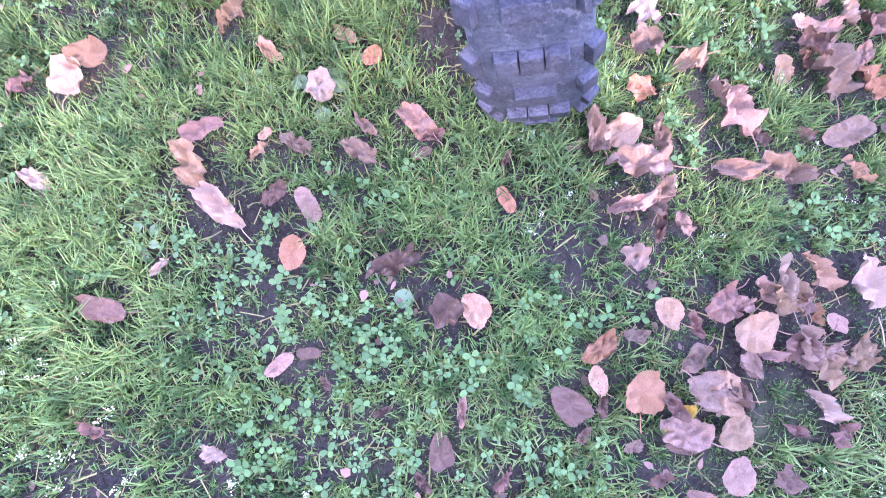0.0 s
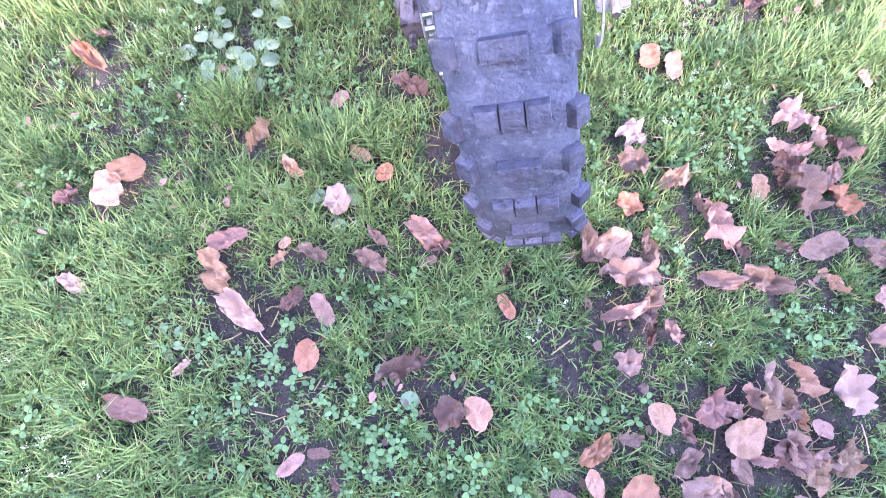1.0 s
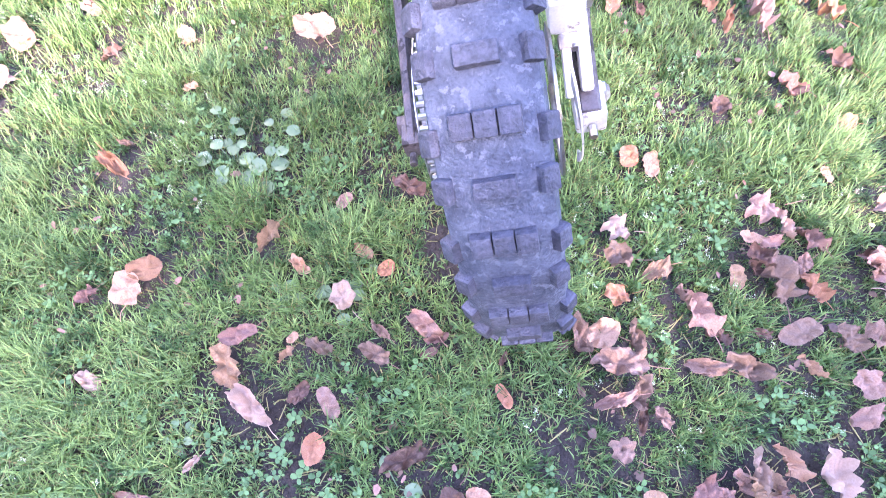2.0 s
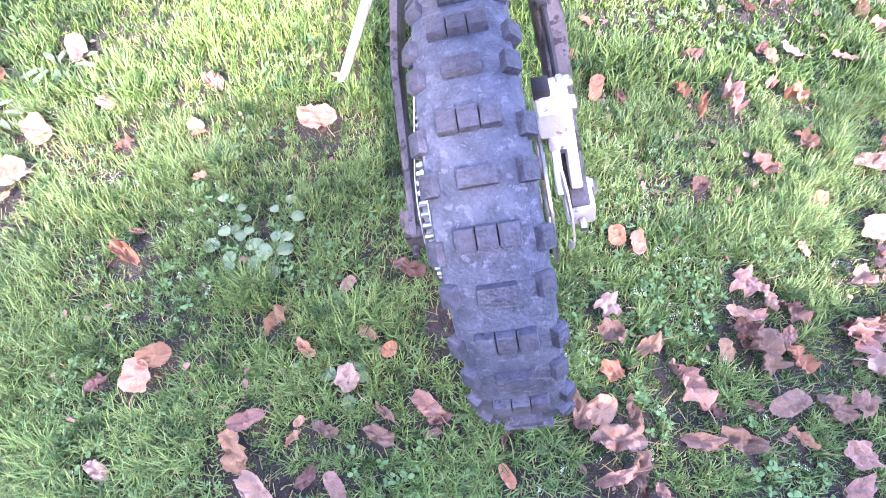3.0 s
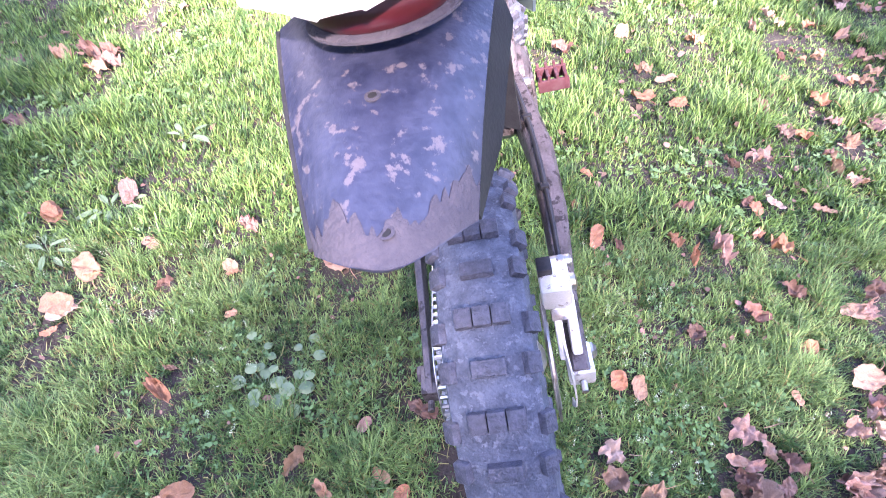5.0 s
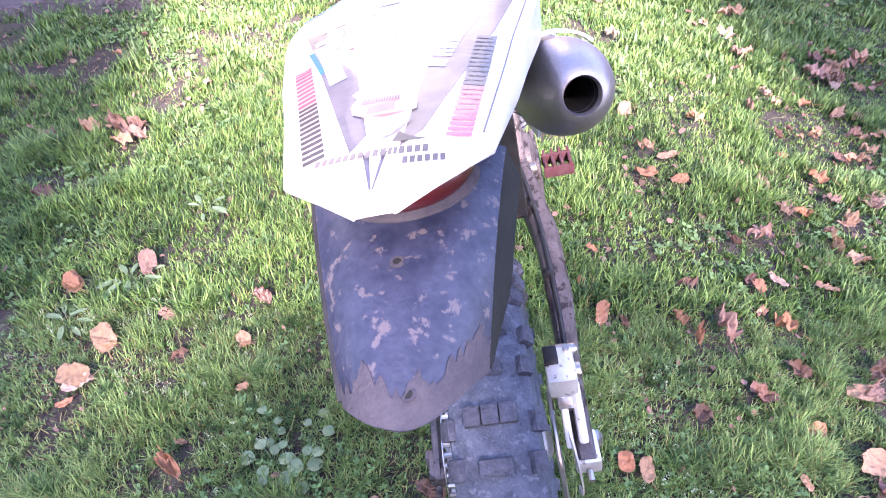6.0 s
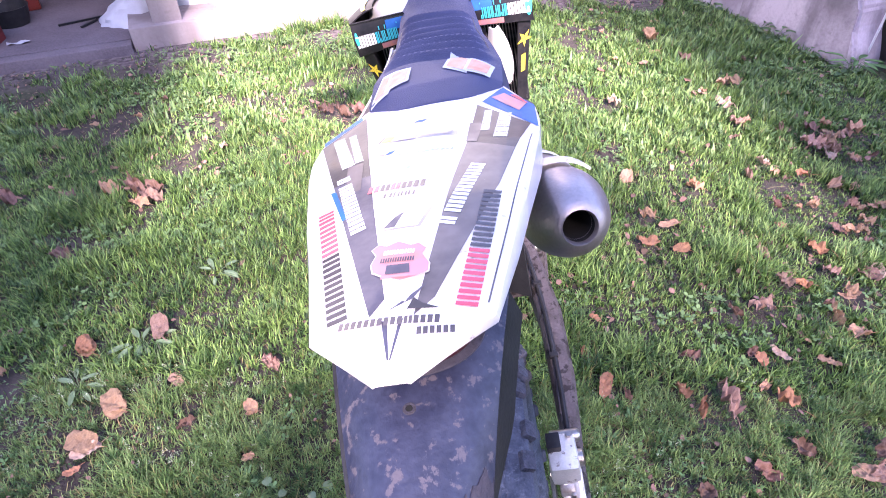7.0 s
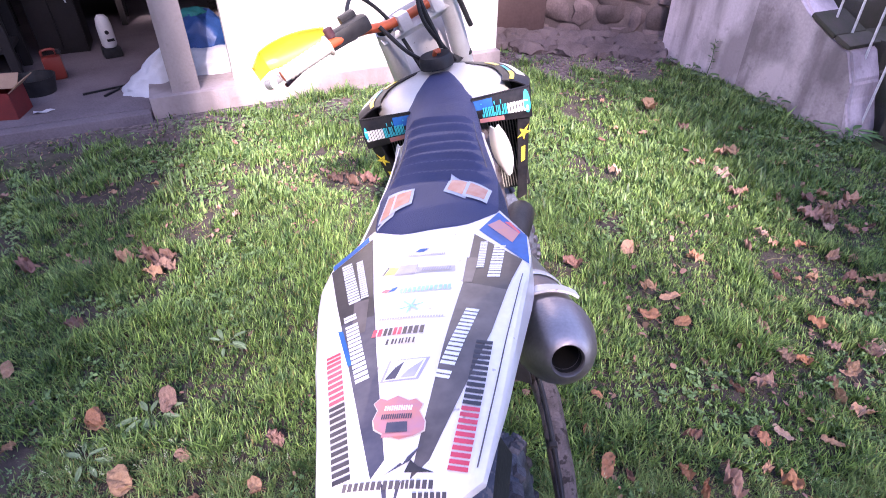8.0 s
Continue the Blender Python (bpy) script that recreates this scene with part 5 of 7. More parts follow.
# ---- side panels, tank and shrouds ----
for side in (-1, 1):
    rows = []
    for i in range(12):
        u = i / 11
        y = 0.04 + 0.62 * u
        x = 0.113 - 0.012 * math.sin(u * 3.0) - 0.02 * u
        top = 1.052 - 0.10 * u
        rows.append([(side * (x + 0.014 * math.sin(v * 2.4)) - 0.006, y, top - (0.15 + 0.05 * math.sin(u * 3)) * v) for v in np.linspace(0, 1, 8)])
    if side < 0:
        rows = rows[::-1]
    panel = part("side_panel", sheet(rows, -0.003), WHITE, bike, "white plastic side panel")
    part("panel_edge", tube([(side * (0.101 - 0.012 * u) - 0.006, 0.20 + 0.52 * u, 1.012 - 0.085 * u - 0.01) for u in np.linspace(0, 1, 10)], 0.005, 8), DECAL_WHITE, panel)
    stripe = [[(side * (0.1205 - 0.02 * u) - 0.006, 0.22 + 0.3 * u, 1.0 - 0.08 * u - 0.05 * v) for v in np.linspace(0, 1, 4)] for u in np.linspace(0, 1, 6)]
    part("panel_graphic", sheet(stripe if side > 0 else stripe[::-1], -0.002), DECAL_RED, panel, "red graphic on the side panel")


def tank():
    rings = []
    for y, half, top, low in ((0.66, 0.060, 0.955, 0.88), (0.74, 0.070, 0.957, 0.88), (0.83, 0.078, 0.962, 0.88), (0.89, 0.135, 0.965, 0.885), (0.95, 0.175, 0.967, 0.885), (1.02, 0.165, 0.969, 0.885), (1.08, 0.115, 0.970, 0.88), (1.115, 0.06, 0.962, 0.90)):
        ring = []
        for k in range(24):
            a = 2 * math.pi * k / 24
            ca, sa = math.cos(a), math.sin(a)
            x = half * math.copysign(abs(ca) ** 0.65, ca)
            z = (top + low) / 2 + (top - low) / 2 * math.copysign(abs(sa) ** 0.7, sa)
            ring.append((x - 0.004, y, z))
        rings.append(ring)
    ob = part("fuel_tank", loft(rings), TANK, bike, "milky white plastic fuel tank")
    cap = lathe([(0.046, 0.0), (0.046, 0.018), (0.040, 0.03), (0.0, 0.033)], 32, "z", (-0.01, 1.055, 0.982))
    part("filler_cap", cap, BLACK, ob, "black filler cap with an orange vent")
    part("vent", tube([(-0.01, 1.04, 1.014), (-0.006, 1.035, 1.024), (0.004, 1.045, 1.022)], 0.007, 8), ORANGE, ob, "orange vent stub")


tank()


def shroud(side):
    """A flared scoop: a flank that faces the rider, a side that runs forward from it, and a dark rim round the white tank."""
    outer = ((0.213, 0.885, 0.942), (0.221, 0.935, 0.941), (0.208, 0.985, 0.942), (0.178, 1.045, 0.946), (0.105, 1.095, 0.950), (0.035, 1.130, 0.952))
    inner = ((0.152, 0.905, 0.962), (0.156, 0.935, 0.964), (0.142, 0.990, 0.966), (0.122, 1.020, 0.967), (0.080, 1.055, 0.968), (0.030, 1.100, 0.962))

    def along(points, u):
        k = min(len(points) - 1.0001, max(0.0, u * (len(points) - 1)))
        i = int(k)
        a, b, c, d = (Vector(points[max(0, min(len(points) - 1, i + m))]) for m in (-1, 0, 1, 2))
        f = k - i
        return 0.5 * (2 * b + (c - a) * f + (2 * a - 5 * b + 4 * c - d) * f * f + (3 * b - a - 3 * c + d) * f ** 3)

    def mirrored(p):
        return Vector((side * p.x - 0.004, p.y, p.z))

    def flank(u, v, lift=0.0):
        x = 0.074 + 0.139 * u
        top, low = 0.966 - 0.024 * u, 0.905 - 0.040 * u
        return mirrored(Vector((x, 0.815 + 0.52 * (x - 0.078) - 0.010 * math.sin(3.1 * min(1, v)) - lift, top + (low - top) * v)))

    def rim(u, w, lift=0.0):
        p = along(outer, u).lerp(along(inner, u), w)
        return mirrored(p + Vector((0, 0, lift + 0.006 * math.sin(3.1 * w))))

    def wall(u, v, lift=0.0):
        p = along(outer, u)
        low = 0.862 - 0.25 * min(1, u * 1.6)
        return mirrored(Vector(((p.x + lift) * (1 - 0.12 * v * v), p.y, p.z + (low - p.z) * v)))

    def leg(u, w, lift=0.0):
        return mirrored(Vector((0.176 - 0.030 * w + (0.030 - 0.004 * w) * u, 0.872 + 0.02 * u + 0.05 * w - lift, 0.868 - 0.26 * w)))

    def plate(place, us, vs, lift=0.0, thick=-0.0006):
        rows = [[place(u, v, lift) for v in vs] for u in us]
        return sheet(rows if side > 0 else rows[::-1], thick)

    step = np.linspace
    ob = part("radiator_shroud", plate(flank, step(0, 1, 12), step(0, 1.04, 8), 0, -0.004), DECAL_DARK, bike, "black radiator shroud with blue, cyan and yellow graphics")
    part("shroud_side", plate(wall, step(0, 1, 22), step(0, 1, 8), 0, -0.004), DECAL_DARK, ob, "black outer side of the shroud")
    part("shroud_leg", plate(leg, step(0, 1, 5), step(0, 1, 8), 0, -0.004), DECAL_DARK, ob, "black lower end of the shroud")
    part("shroud_top", plate(rim, step(0, 1, 22), step(0, 1, 6), 0, 0.003), DECAL_DARK, ob, "black upper rim of the shroud")
    part("shroud_lip", tube([flank(u, 0.0) + Vector((0, -0.001, 0.001)) for u in step(0, 1, 8)], 0.0022, 8), DECAL_DARK, ob, "black upper edge of the flank")
    part("graphic", plate(flank, step(0.02, 0.34, 6), step(0.08, 0.42, 4), 0.0014), DECAL_BLUE, ob, "blue graphic")
    part("graphic", plate(flank, step(0.08, 0.50, 6), step(0.80, 1.0, 3), 0.0014), DECAL_RUST, ob, "faded red stripe")
    wide = 0.060 if side > 0 else 0.034
    disc = bmesh.new()
    hub = disc.verts.new(flank(0.93, 0.45, 0.0016))
    ring = [disc.verts.new(flank(0.93 + wide * math.cos(a), 0.45 + 6.4 * wide * math.sin(a), 0.0016)) for a in np.linspace(0, 2 * math.pi, 24, endpoint=False)]
    for k in range(24):
        disc.faces.new((hub, ring[k], ring[k - 23]))
    part("graphic", disc, DECAL_CYAN, ob, "round cyan graphic")
    for ink, ks, words in ((DECAL_CYAN, range(0, 8), "cyan lettering bars"), (DECAL_WHITE, range(8, 15), "white lettering bars")):
        bm = bmesh.new()
        for k in ks:
            u = 0.14 + 0.055 * k
            high = 0.20 if k in (0, 4, 6) else 0.36
            for u0, u1, v0, v1 in ((u, u + 0.016, high, 0.74), (u + 0.024, u + 0.040, 0.36, 0.74)):
                merge(bm, plate(flank, (u0, u1), (v0, v1), 0.0022))
        part("letter_bar", bm, ink, ob, words)
    bm = bmesh.new()
    for k in range(7):
        u = 0.22 + 0.055 * k
        for a, b, c, d in ((u, u + 0.012, 0.14, 0.46), (u + 0.026, u + 0.038, 0.14, 0.46)):
            merge(bm, plate(rim, (a, b), (c, d), 0.0012))
    part("letter_bar", bm, DECAL_WHITE, ob, "white lettering bars")
    part("graphic", plate(rim, step(0.16, 0.46, 6), (0.58, 0.70), 0.0012), DECAL_CYAN, ob, "cyan stripe")
    part("graphic", plate(rim, step(0.04, 0.28, 6), (0.55, 0.72), 0.0016), DECAL_YELLOW, ob, "yellow stripe")
    part("graphic", plate(rim, step(0.48, 0.66, 5), (0.70, 0.86), 0.0012), DECAL_YELLOW, ob, "yellow stripe")
    star = bmesh.new()
    for k in range(5):
        a = 0.3 + k * 2 * math.pi / 5
        star.faces.new([star.verts.new(leg(0.55 + r * math.cos(a + b) * 0.62, 0.18 + r * math.sin(a + b) * 0.075, 0.0016)) for r, b in ((0.0, 0.0), (0.45, -0.55), (1.15, 0.0), (0.45, 0.55))])
    part("graphic", star, DECAL_YELLOW, ob, "yellow star graphic")
    part("graphic", plate(leg, (0.30, 0.70), step(0.34, 0.52, 4), 0.0014), DECAL_YELLOW, ob, "yellow graphic")
    rad = part("radiator", block((0.10, 0.035, 0.24), (side * 0.135, 1.02, 0.72), 0.006), BLACK, bike, "dark finned radiator behind the shroud")
    for k in range(12):
        part("fin", block((0.0025, 0.006, 0.22), (side * (0.094 + 0.0075 * k), 1.0, 0.72)), STEEL, rad, smooth=False)
    wing = []
    for u in step(0, 1, 7):
        w = math.sin(math.pi * (0.08 + 0.84 * u)) ** 0.6
        wing.append([(side * (0.112 + 0.016 * u + 0.024 * w * v), 0.765 + 0.02 * v * v + 0.02 * u, 0.905 - 0.14 * u) for v in step(-1, 1, 7)])
    part("tank_wing", sheet(wing if side > 0 else wing[::-1], 0.004), TANK, bike, "milky white lower tank wing")


shroud(1)
shroud(-1)

# ---- engine and frame ----
part("crankcase", block((0.22, 0.30, 0.22), (0.0, 0.72, 0.38), 0.04), STEEL, bike, "grey engine crankcase")
part("clutch_cover", lathe([(0.085, 0), (0.085, 0.02), (0.06, 0.035), (0.0, 0.037)], 36, "x", (0.11, 0.66, 0.38)), MUDDY, bike)
part("cylinder", block((0.13, 0.13, 0.2), (0, 0.82, 0.56), 0.02, (-12, 0, 0)), STEEL, bike)
part("cylinder_head", block((0.15, 0.15, 0.1), (0, 0.845, 0.69), 0.025, (-12, 0, 0)), BLACK, bike)
for side in (-1, 1):
    part("frame_tube", tube([(side * 0.02, 1.1, 0.93), (side * 0.08, 0.9, 0.85), (side * 0.1, 0.66, 0.62), (side * 0.1, 0.6, 0.36), (side * 0.09, 0.7, 0.27), (side * 0.08, 0.9, 0.28), (side * 0.04, 1.05, 0.6), (side * 0.02, 1.08, 0.86)], 0.016, 10, 5), MUDDY, bike, "mud-stained frame tube")
    part("subframe", tube([(side * 0.08, 0.72, 0.86), (side * 0.08, 0.4, 0.97), (side * 0.07, 0.08, 1.02)], 0.011, 8, 4), STEEL, bike)
    part("lower_subframe", tube([(side * 0.09, 0.62, 0.6), (side * 0.085, 0.36, 0.8), (side * 0.075, 0.14, 0.98)], 0.010, 8, 4), STEEL, bike)
    peg = part("foot_peg_mount", block((0.05, 0.05, 0.06), (side * 0.125, 0.625, 0.392), 0.008), MUDDY, bike, "muddy foot peg mount")
    bm = bmesh.new()
    for yy in (-0.026, 0.026):
        block((0.072, 0.008, 0.03), (side * 0.192, 0.62 + yy, 0.398), 0.002, bm=bm)
    for k in range(4):
        block((0.008, 0.055, 0.026), (side * (0.162 + 0.020 * k), 0.62, 0.398), 0.002, bm=bm)
        for yy in (-0.026, 0.026):
            block((0.006, 0.007, 0.014), (side * (0.163 + 0.019 * k), 0.62 + yy, 0.418), 0.0, bm=bm)
    part("foot_peg", bm, RED_ALLOY, peg, "red toothed foot peg")
part("peg_spring", lathe([(0.016, -0.02), (0.016, 0.02)], 14, "x", (0.118, 0.592, 0.42)), STEEL, bike, "steel bolt and spring of the foot peg")
part("brake_pedal", tube([(0.14, 0.56, 0.34), (0.15, 0.7, 0.33), (0.15, 0.84, 0.35)], 0.008, 8, 4), MUDDY, bike)
part("shock", tube([(0, 0.42, 0.52), (0, 0.5, 0.86)], 0.03, 14), BLACK, bike)
part("air_box", block((0.15, 0.26, 0.2), (0, 0.42, 0.86), 0.03), BLACK, bike)
stand = part("side_stand", tube([(-0.10, 0.66, 0.42), (-0.18, 0.65, 0.33), (-0.372, 0.60, 0.055)], [0.020, 0.022, 0.018], 12, 4, flat=0.6), ALLOY, bike, "pale alloy side stand propped on the grass")
part("stand_foot", block((0.03, 0.028, 0.008), (-0.374, 0.60, 0.052), 0.003, (0, 12, 0)), ALLOY, stand)


# ---- front end, turned to the left ----
def steered(name, bm, mat, parent=None, label="", smooth=True):
    bm.transform(STEER)
    return part(name, bm, mat, parent or bike, label, smooth)


DOWN = (FRONT - Vector((0, 1.16, 1.06))).normalized()
for side in (-1, 1):
    top = Vector((side * 0.098, 1.165, 1.105))
    fork = steered("fork_tube", tube([top, top + DOWN * 0.42], 0.0285, 18), SILVER, label="silver upper fork tube")
    steered("fork_cap", tube([top - DOWN * 0.012, top + DOWN * 0.004], 0.024, 18), ORANGE if side > 0 else BLACK, fork)
    steered("fork_slider", tube([top + DOWN * 0.42, Vector((side * 0.098, FRONT.y - 0.02, FRONT.z - 0.03))], 0.024, 16), STEEL)
    steered("fork_guard", sheet([[top + DOWN * d + Vector((0.045 * math.sin(a) * 1.0, 0.03 + 0.045 * math.cos(a), 0)) for a in (np.linspace(-1.3, 1.3, 8))] for d in np.linspace(0.4, 0.76, 6)], 0.003), WHITE, label="white plastic fork guard")
for d, words in ((0.03, "upper"), (0.21, "lower")):
    c = Vector((0, 1.165, 1.105)) + DOWN * d
    steered("triple_clamp", block((0.25, 0.058, 0.030), tuple(c), 0.012, (-25, 0, 0)), SILVER if d < 0.1 else BLACK, label="machined alloy triple clamp")
BAR = Vector((0, 1.135, 1.155))
bar_line = [BAR + Vector((s * x, y, z)) for s, x, y, z in ((-1, 0.40, -0.085, 0.012), (-1, 0.26, -0.062, 0.012), (-1, 0.17, -0.03, -0.005), (-1, 0.09, 0.0, -0.035), (1, 0.0, 0.0, -0.04), (1, 0.09, 0.0, -0.035), (1, 0.17, -0.03, -0.005), (1, 0.26, -0.062, 0.012), (1, 0.40, -0.085, 0.012))]
handlebar = steered("handlebar", tube(bar_line, 0.0125, 14, 6), ORANGE, label="orange tapered handlebar")
for side in (-1, 1):
    steered("bar_clamp", block((0.035, 0.05, 0.045), tuple(BAR + Vector((side * 0.05, 0.0, -0.045))), 0.008), SILVER, handlebar, "silver handlebar clamp")
for side in (-1, 1):
    a, b = BAR + Vector((side * 0.262, -0.062, 0.012)), BAR + Vector((side * 0.385, -0.083, 0.012))
    run = np.linspace(0.0, 1.0, 41)
    grip = tube([a.lerp(b, float(u)) for u in run], [0.026 if u < 0.05 else 0.0178 + 0.0016 * (k % 4 > 1) for k, u in enumerate(run)], 20)
    steered("grip", grip, GRIP, handlebar, "worn pale rubber grip with a wide flange")
    steered("grip_end", tube([b, b + (b - a).normalized() * 0.014], 0.0165, 18), DECAL_WHITE, handlebar, "white bar end plug")
    # hand guard: a bowed shell ahead of the grip with a lower brace
    rows = []
    for i in range(13):
        u = i / 12
        p = BAR + Vector((side * (0.235 + 0.215 * u), 0.062 + 0.050 * u - 0.10 * max(0, u - 0.82) / 0.18, 0.002 + 0.018 * u))
        h = 0.014 + 0.034 * math.sin(math.pi * min(1, 0.12 + u * 0.8)) ** 0.8
        rows.append([p + Vector((0, 0.016 * (1 - (2 * v - 1) ** 2), h * (v - 0.35) * 1.5)) for v in np.linspace(0, 1, 7)])
    guard = steered("hand_guard", sheet(rows if side < 0 else rows[::-1], 0.004), GUARD_YELLOW, handlebar, "yellow plastic hand guard")
    steered("guard_brace", tube([BAR + Vector((side * 0.18, 0.0, -0.012)), BAR + Vector((side * 0.25, 0.055, -0.02)), BAR + Vector((side * 0.36, 0.060, -0.02)), BAR + Vector((side * 0.435, 0.0, -0.006)), BAR + Vector((side * 0.425, -0.085, 0.008))], 0.0085, 10, 5, flat=1.6), ALLOY, handlebar, "alloy hand guard brace")
    steered("lever", tube([BAR + Vector((side * 0.21, -0.02, 0.0)), BAR + Vector((side * 0.27, -0.005, -0.004)), BAR + Vector((side * 0.38, -0.022, -0.008))], [0.008, 0.006, 0.005], 8, 5), RED_ALLOY if side < 0 else STEEL, handlebar, "red clutch lever" if side < 0 else "steel brake lever")
    perch = steered("lever_perch", block((0.125, 0.055, 0.042), tuple(BAR + Vector((side * 0.202, -0.036, 0.010))), 0.014), BLACK, handlebar, "black lever perch and switches")
    steered("reservoir", block((0.045, 0.032, 0.03), tuple(BAR + Vector((side * 0.178, 0.0, 0.03))), 0.006), BLACK, perch)
    steered("kill_switch", lathe([(0.012, -0.01), (0.012, 0.012), (0.009, 0.014)], 14, "z", tuple(BAR + Vector((side * 0.245, -0.055, 0.034)))), BLACK if side > 0 else RED_ALLOY, perch)
    steered("guard_edge", tube([BAR + Vector((side * (0.27 + 0.13 * u), 0.03 - 0.07 * u * u, -0.022)) for u in (0, 0.25, 0.5, 0.75, 1)], 0.006, 8), RED_ALLOY, handlebar, "red lower edge of the hand guard")
for k, line in enumerate((
    [BAR + Vector((-0.2, 0.0, 0.01)), BAR + Vector((-0.12, 0.1, 0.05)), BAR + Vector((-0.06, 0.1, -0.05)), BAR + Vector((-0.05, 0.02, -0.22))],
    [BAR + Vector((0.2, 0.0, 0.01)), BAR + Vector((0.1, 0.02, 0.085)), BAR + Vector((0.02, -0.05, 0.045)), BAR + Vector((-0.02, -0.075, -0.05)), BAR + Vector((0.03, -0.03, -0.2))],
    [BAR + Vector((0.0, -0.06, -0.14)), BAR + Vector((0.0, -0.06, 0.01)), BAR + Vector((0.05, -0.05, 0.05)), BAR + Vector((0.1, -0.03, -0.02)), BAR + Vector((0.12, 0.0, -0.15))],
    [BAR + Vector((-0.12, -0.03, -0.02)), BAR + Vector((-0.09, -0.05, -0.1)), BAR + Vector((-0.05, -0.03, -0.16))],
)):
    steered("cable", tube(line, 0.0055 if k != 2 else 0.007, 8, 8), BLACK, handlebar, "black rubber control cable")
plate = [[Vector((0.095 * (2 * v - 1) * (1 - 0.25 * u), 1.265 + 0.02 * u - 0.03 * (2 * v - 1) ** 2, 1.11 - 0.2 * u)) for v in np.linspace(0, 1, 9)] for u in np.linspace(0, 1, 8)]
steered("number_plate", sheet(plate, 0.003), WHITE, label="white front number plate")
fender_rows = [[FRONT + Vector((0.062 * (2 * v - 1) * (1 - 0.35 * abs(u - 0.4)), -0.36 + 0.72 * u, 0.44 - 0.2 * (u - 0.45) ** 2 - 0.03 * (2 * v - 1) ** 2)) for v in np.linspace(0, 1, 7)] for u in np.linspace(0, 1, 14)]
steered("front_fender", sheet(fender_rows, 0.003), WHITE, label="white front fender")


# ---- where single leaves lie; the grass is pressed down under them ----
LEAVES_UNDER_THE_EYE = [
    (-0.552, 0.475, 0.075, -44, 0.95, "round", "ORANGE"), (-0.574, 0.433, 0.084, -95, 0.90, "heart", "TAN"), (-0.651, 0.419, 0.052, 48, 0.50, "curl", "BROWN"), (-0.328, 0.535, 0.073, 46, 0.50, "curl", "TAN"),
    (-0.272, 0.480, 0.055, -50, 0.50, "curl", "TAN"), (-0.148, 0.508, 0.046, -7, 0.65, "oval", "TAN"), (-0.106, 0.478, 0.045, 0, 0.90, "round", "ORANGE"), (-0.182, 0.415, 0.077, -42, 0.85, "lobed", "PALE"),
    (-0.033, 0.369, 0.079, -52, 0.60, "curl", "PINK"), (-0.010, 0.338, 0.050, 8, 0.40, "curl", "BROWN"), (-0.024, 0.317, 0.034, 47, 0.60, "oval", "BROWN"), (-0.356, 0.347, 0.070, 40, 0.60, "oval", "BROWN"),
    (-0.374, 0.293, 0.091, -72, 0.50, "curl", "TAN"), (-0.323, 0.224, 0.101, -52, 0.48, "curl", "PALE"), (-0.267, 0.343, 0.030, 11, 0.80, "round", "TAN"), (-0.223, 0.325, 0.056, -28, 0.50, "curl", "PINK"),
    (-0.112, 0.349, 0.049, -29, 0.50, "curl", "PINK"), (-0.120, 0.311, 0.067, -33, 0.50, "curl", "PINK"), (-0.274, 0.310, 0.041, 36, 0.40, "curl", "TAN"), (-0.196, 0.228, 0.063, -62, 0.50, "oval", "PINK"),
]
LEAVES_NEAR_THE_WHEEL = [
    (-0.246, 0.245, 0.050, 42, 0.60, "curl", "BROWN"), (-0.210, 0.157, 0.063, 40, 0.85, "round", "ORANGE"), (-0.064, 0.136, 0.095, 20, 0.38, "curl", "BROWN"), (0.013, 0.071, 0.079, 56, 0.90, "lobed", "BROWN"),
    (0.057, 0.073, 0.060, -29, 0.85, "heart", "TAN"), (-0.478, 0.069, 0.090, 3, 0.45, "oval", "BROWN"), (-0.223, -0.005, 0.047, 62, 0.55, "oval", "PINK"), (-0.157, -0.032, 0.026, -63, 0.50, "curl", "BROWN"),
    (0.008, -0.125, 0.061, -62, 0.70, "heart", "BROWN"), (0.035, -0.070, 0.048, -100, 0.32, "curl", "PINK"), (-0.305, -0.123, 0.042, -23, 0.60, "curl", "PALE"), (-0.477, -0.091, 0.040, -16, 0.60, "curl", "BROWN"),
    (-0.611, 0.267, 0.055, -38, 0.55, "curl", "PALE"), (0.105, 0.237, 0.049, -44, 0.50, "oval", "ORANGE"), (0.105, 0.302, 0.031, 56, 0.40, "curl", "BROWN"), (-0.184, 0.009, 0.035, 24, 0.60, "oval", "BROWN"),
    (-0.079, -0.071, 0.034, 31, 0.50, "curl", "BROWN"), (-0.408, 0.134, 0.041, 44, 0.30, "curl", "PALE"), (0.089, -0.162, 0.045, 46, 0.40, "curl", "BROWN"), (-0.022, -0.166, 0.038, -60, 0.45, "curl", "BROWN"),
]
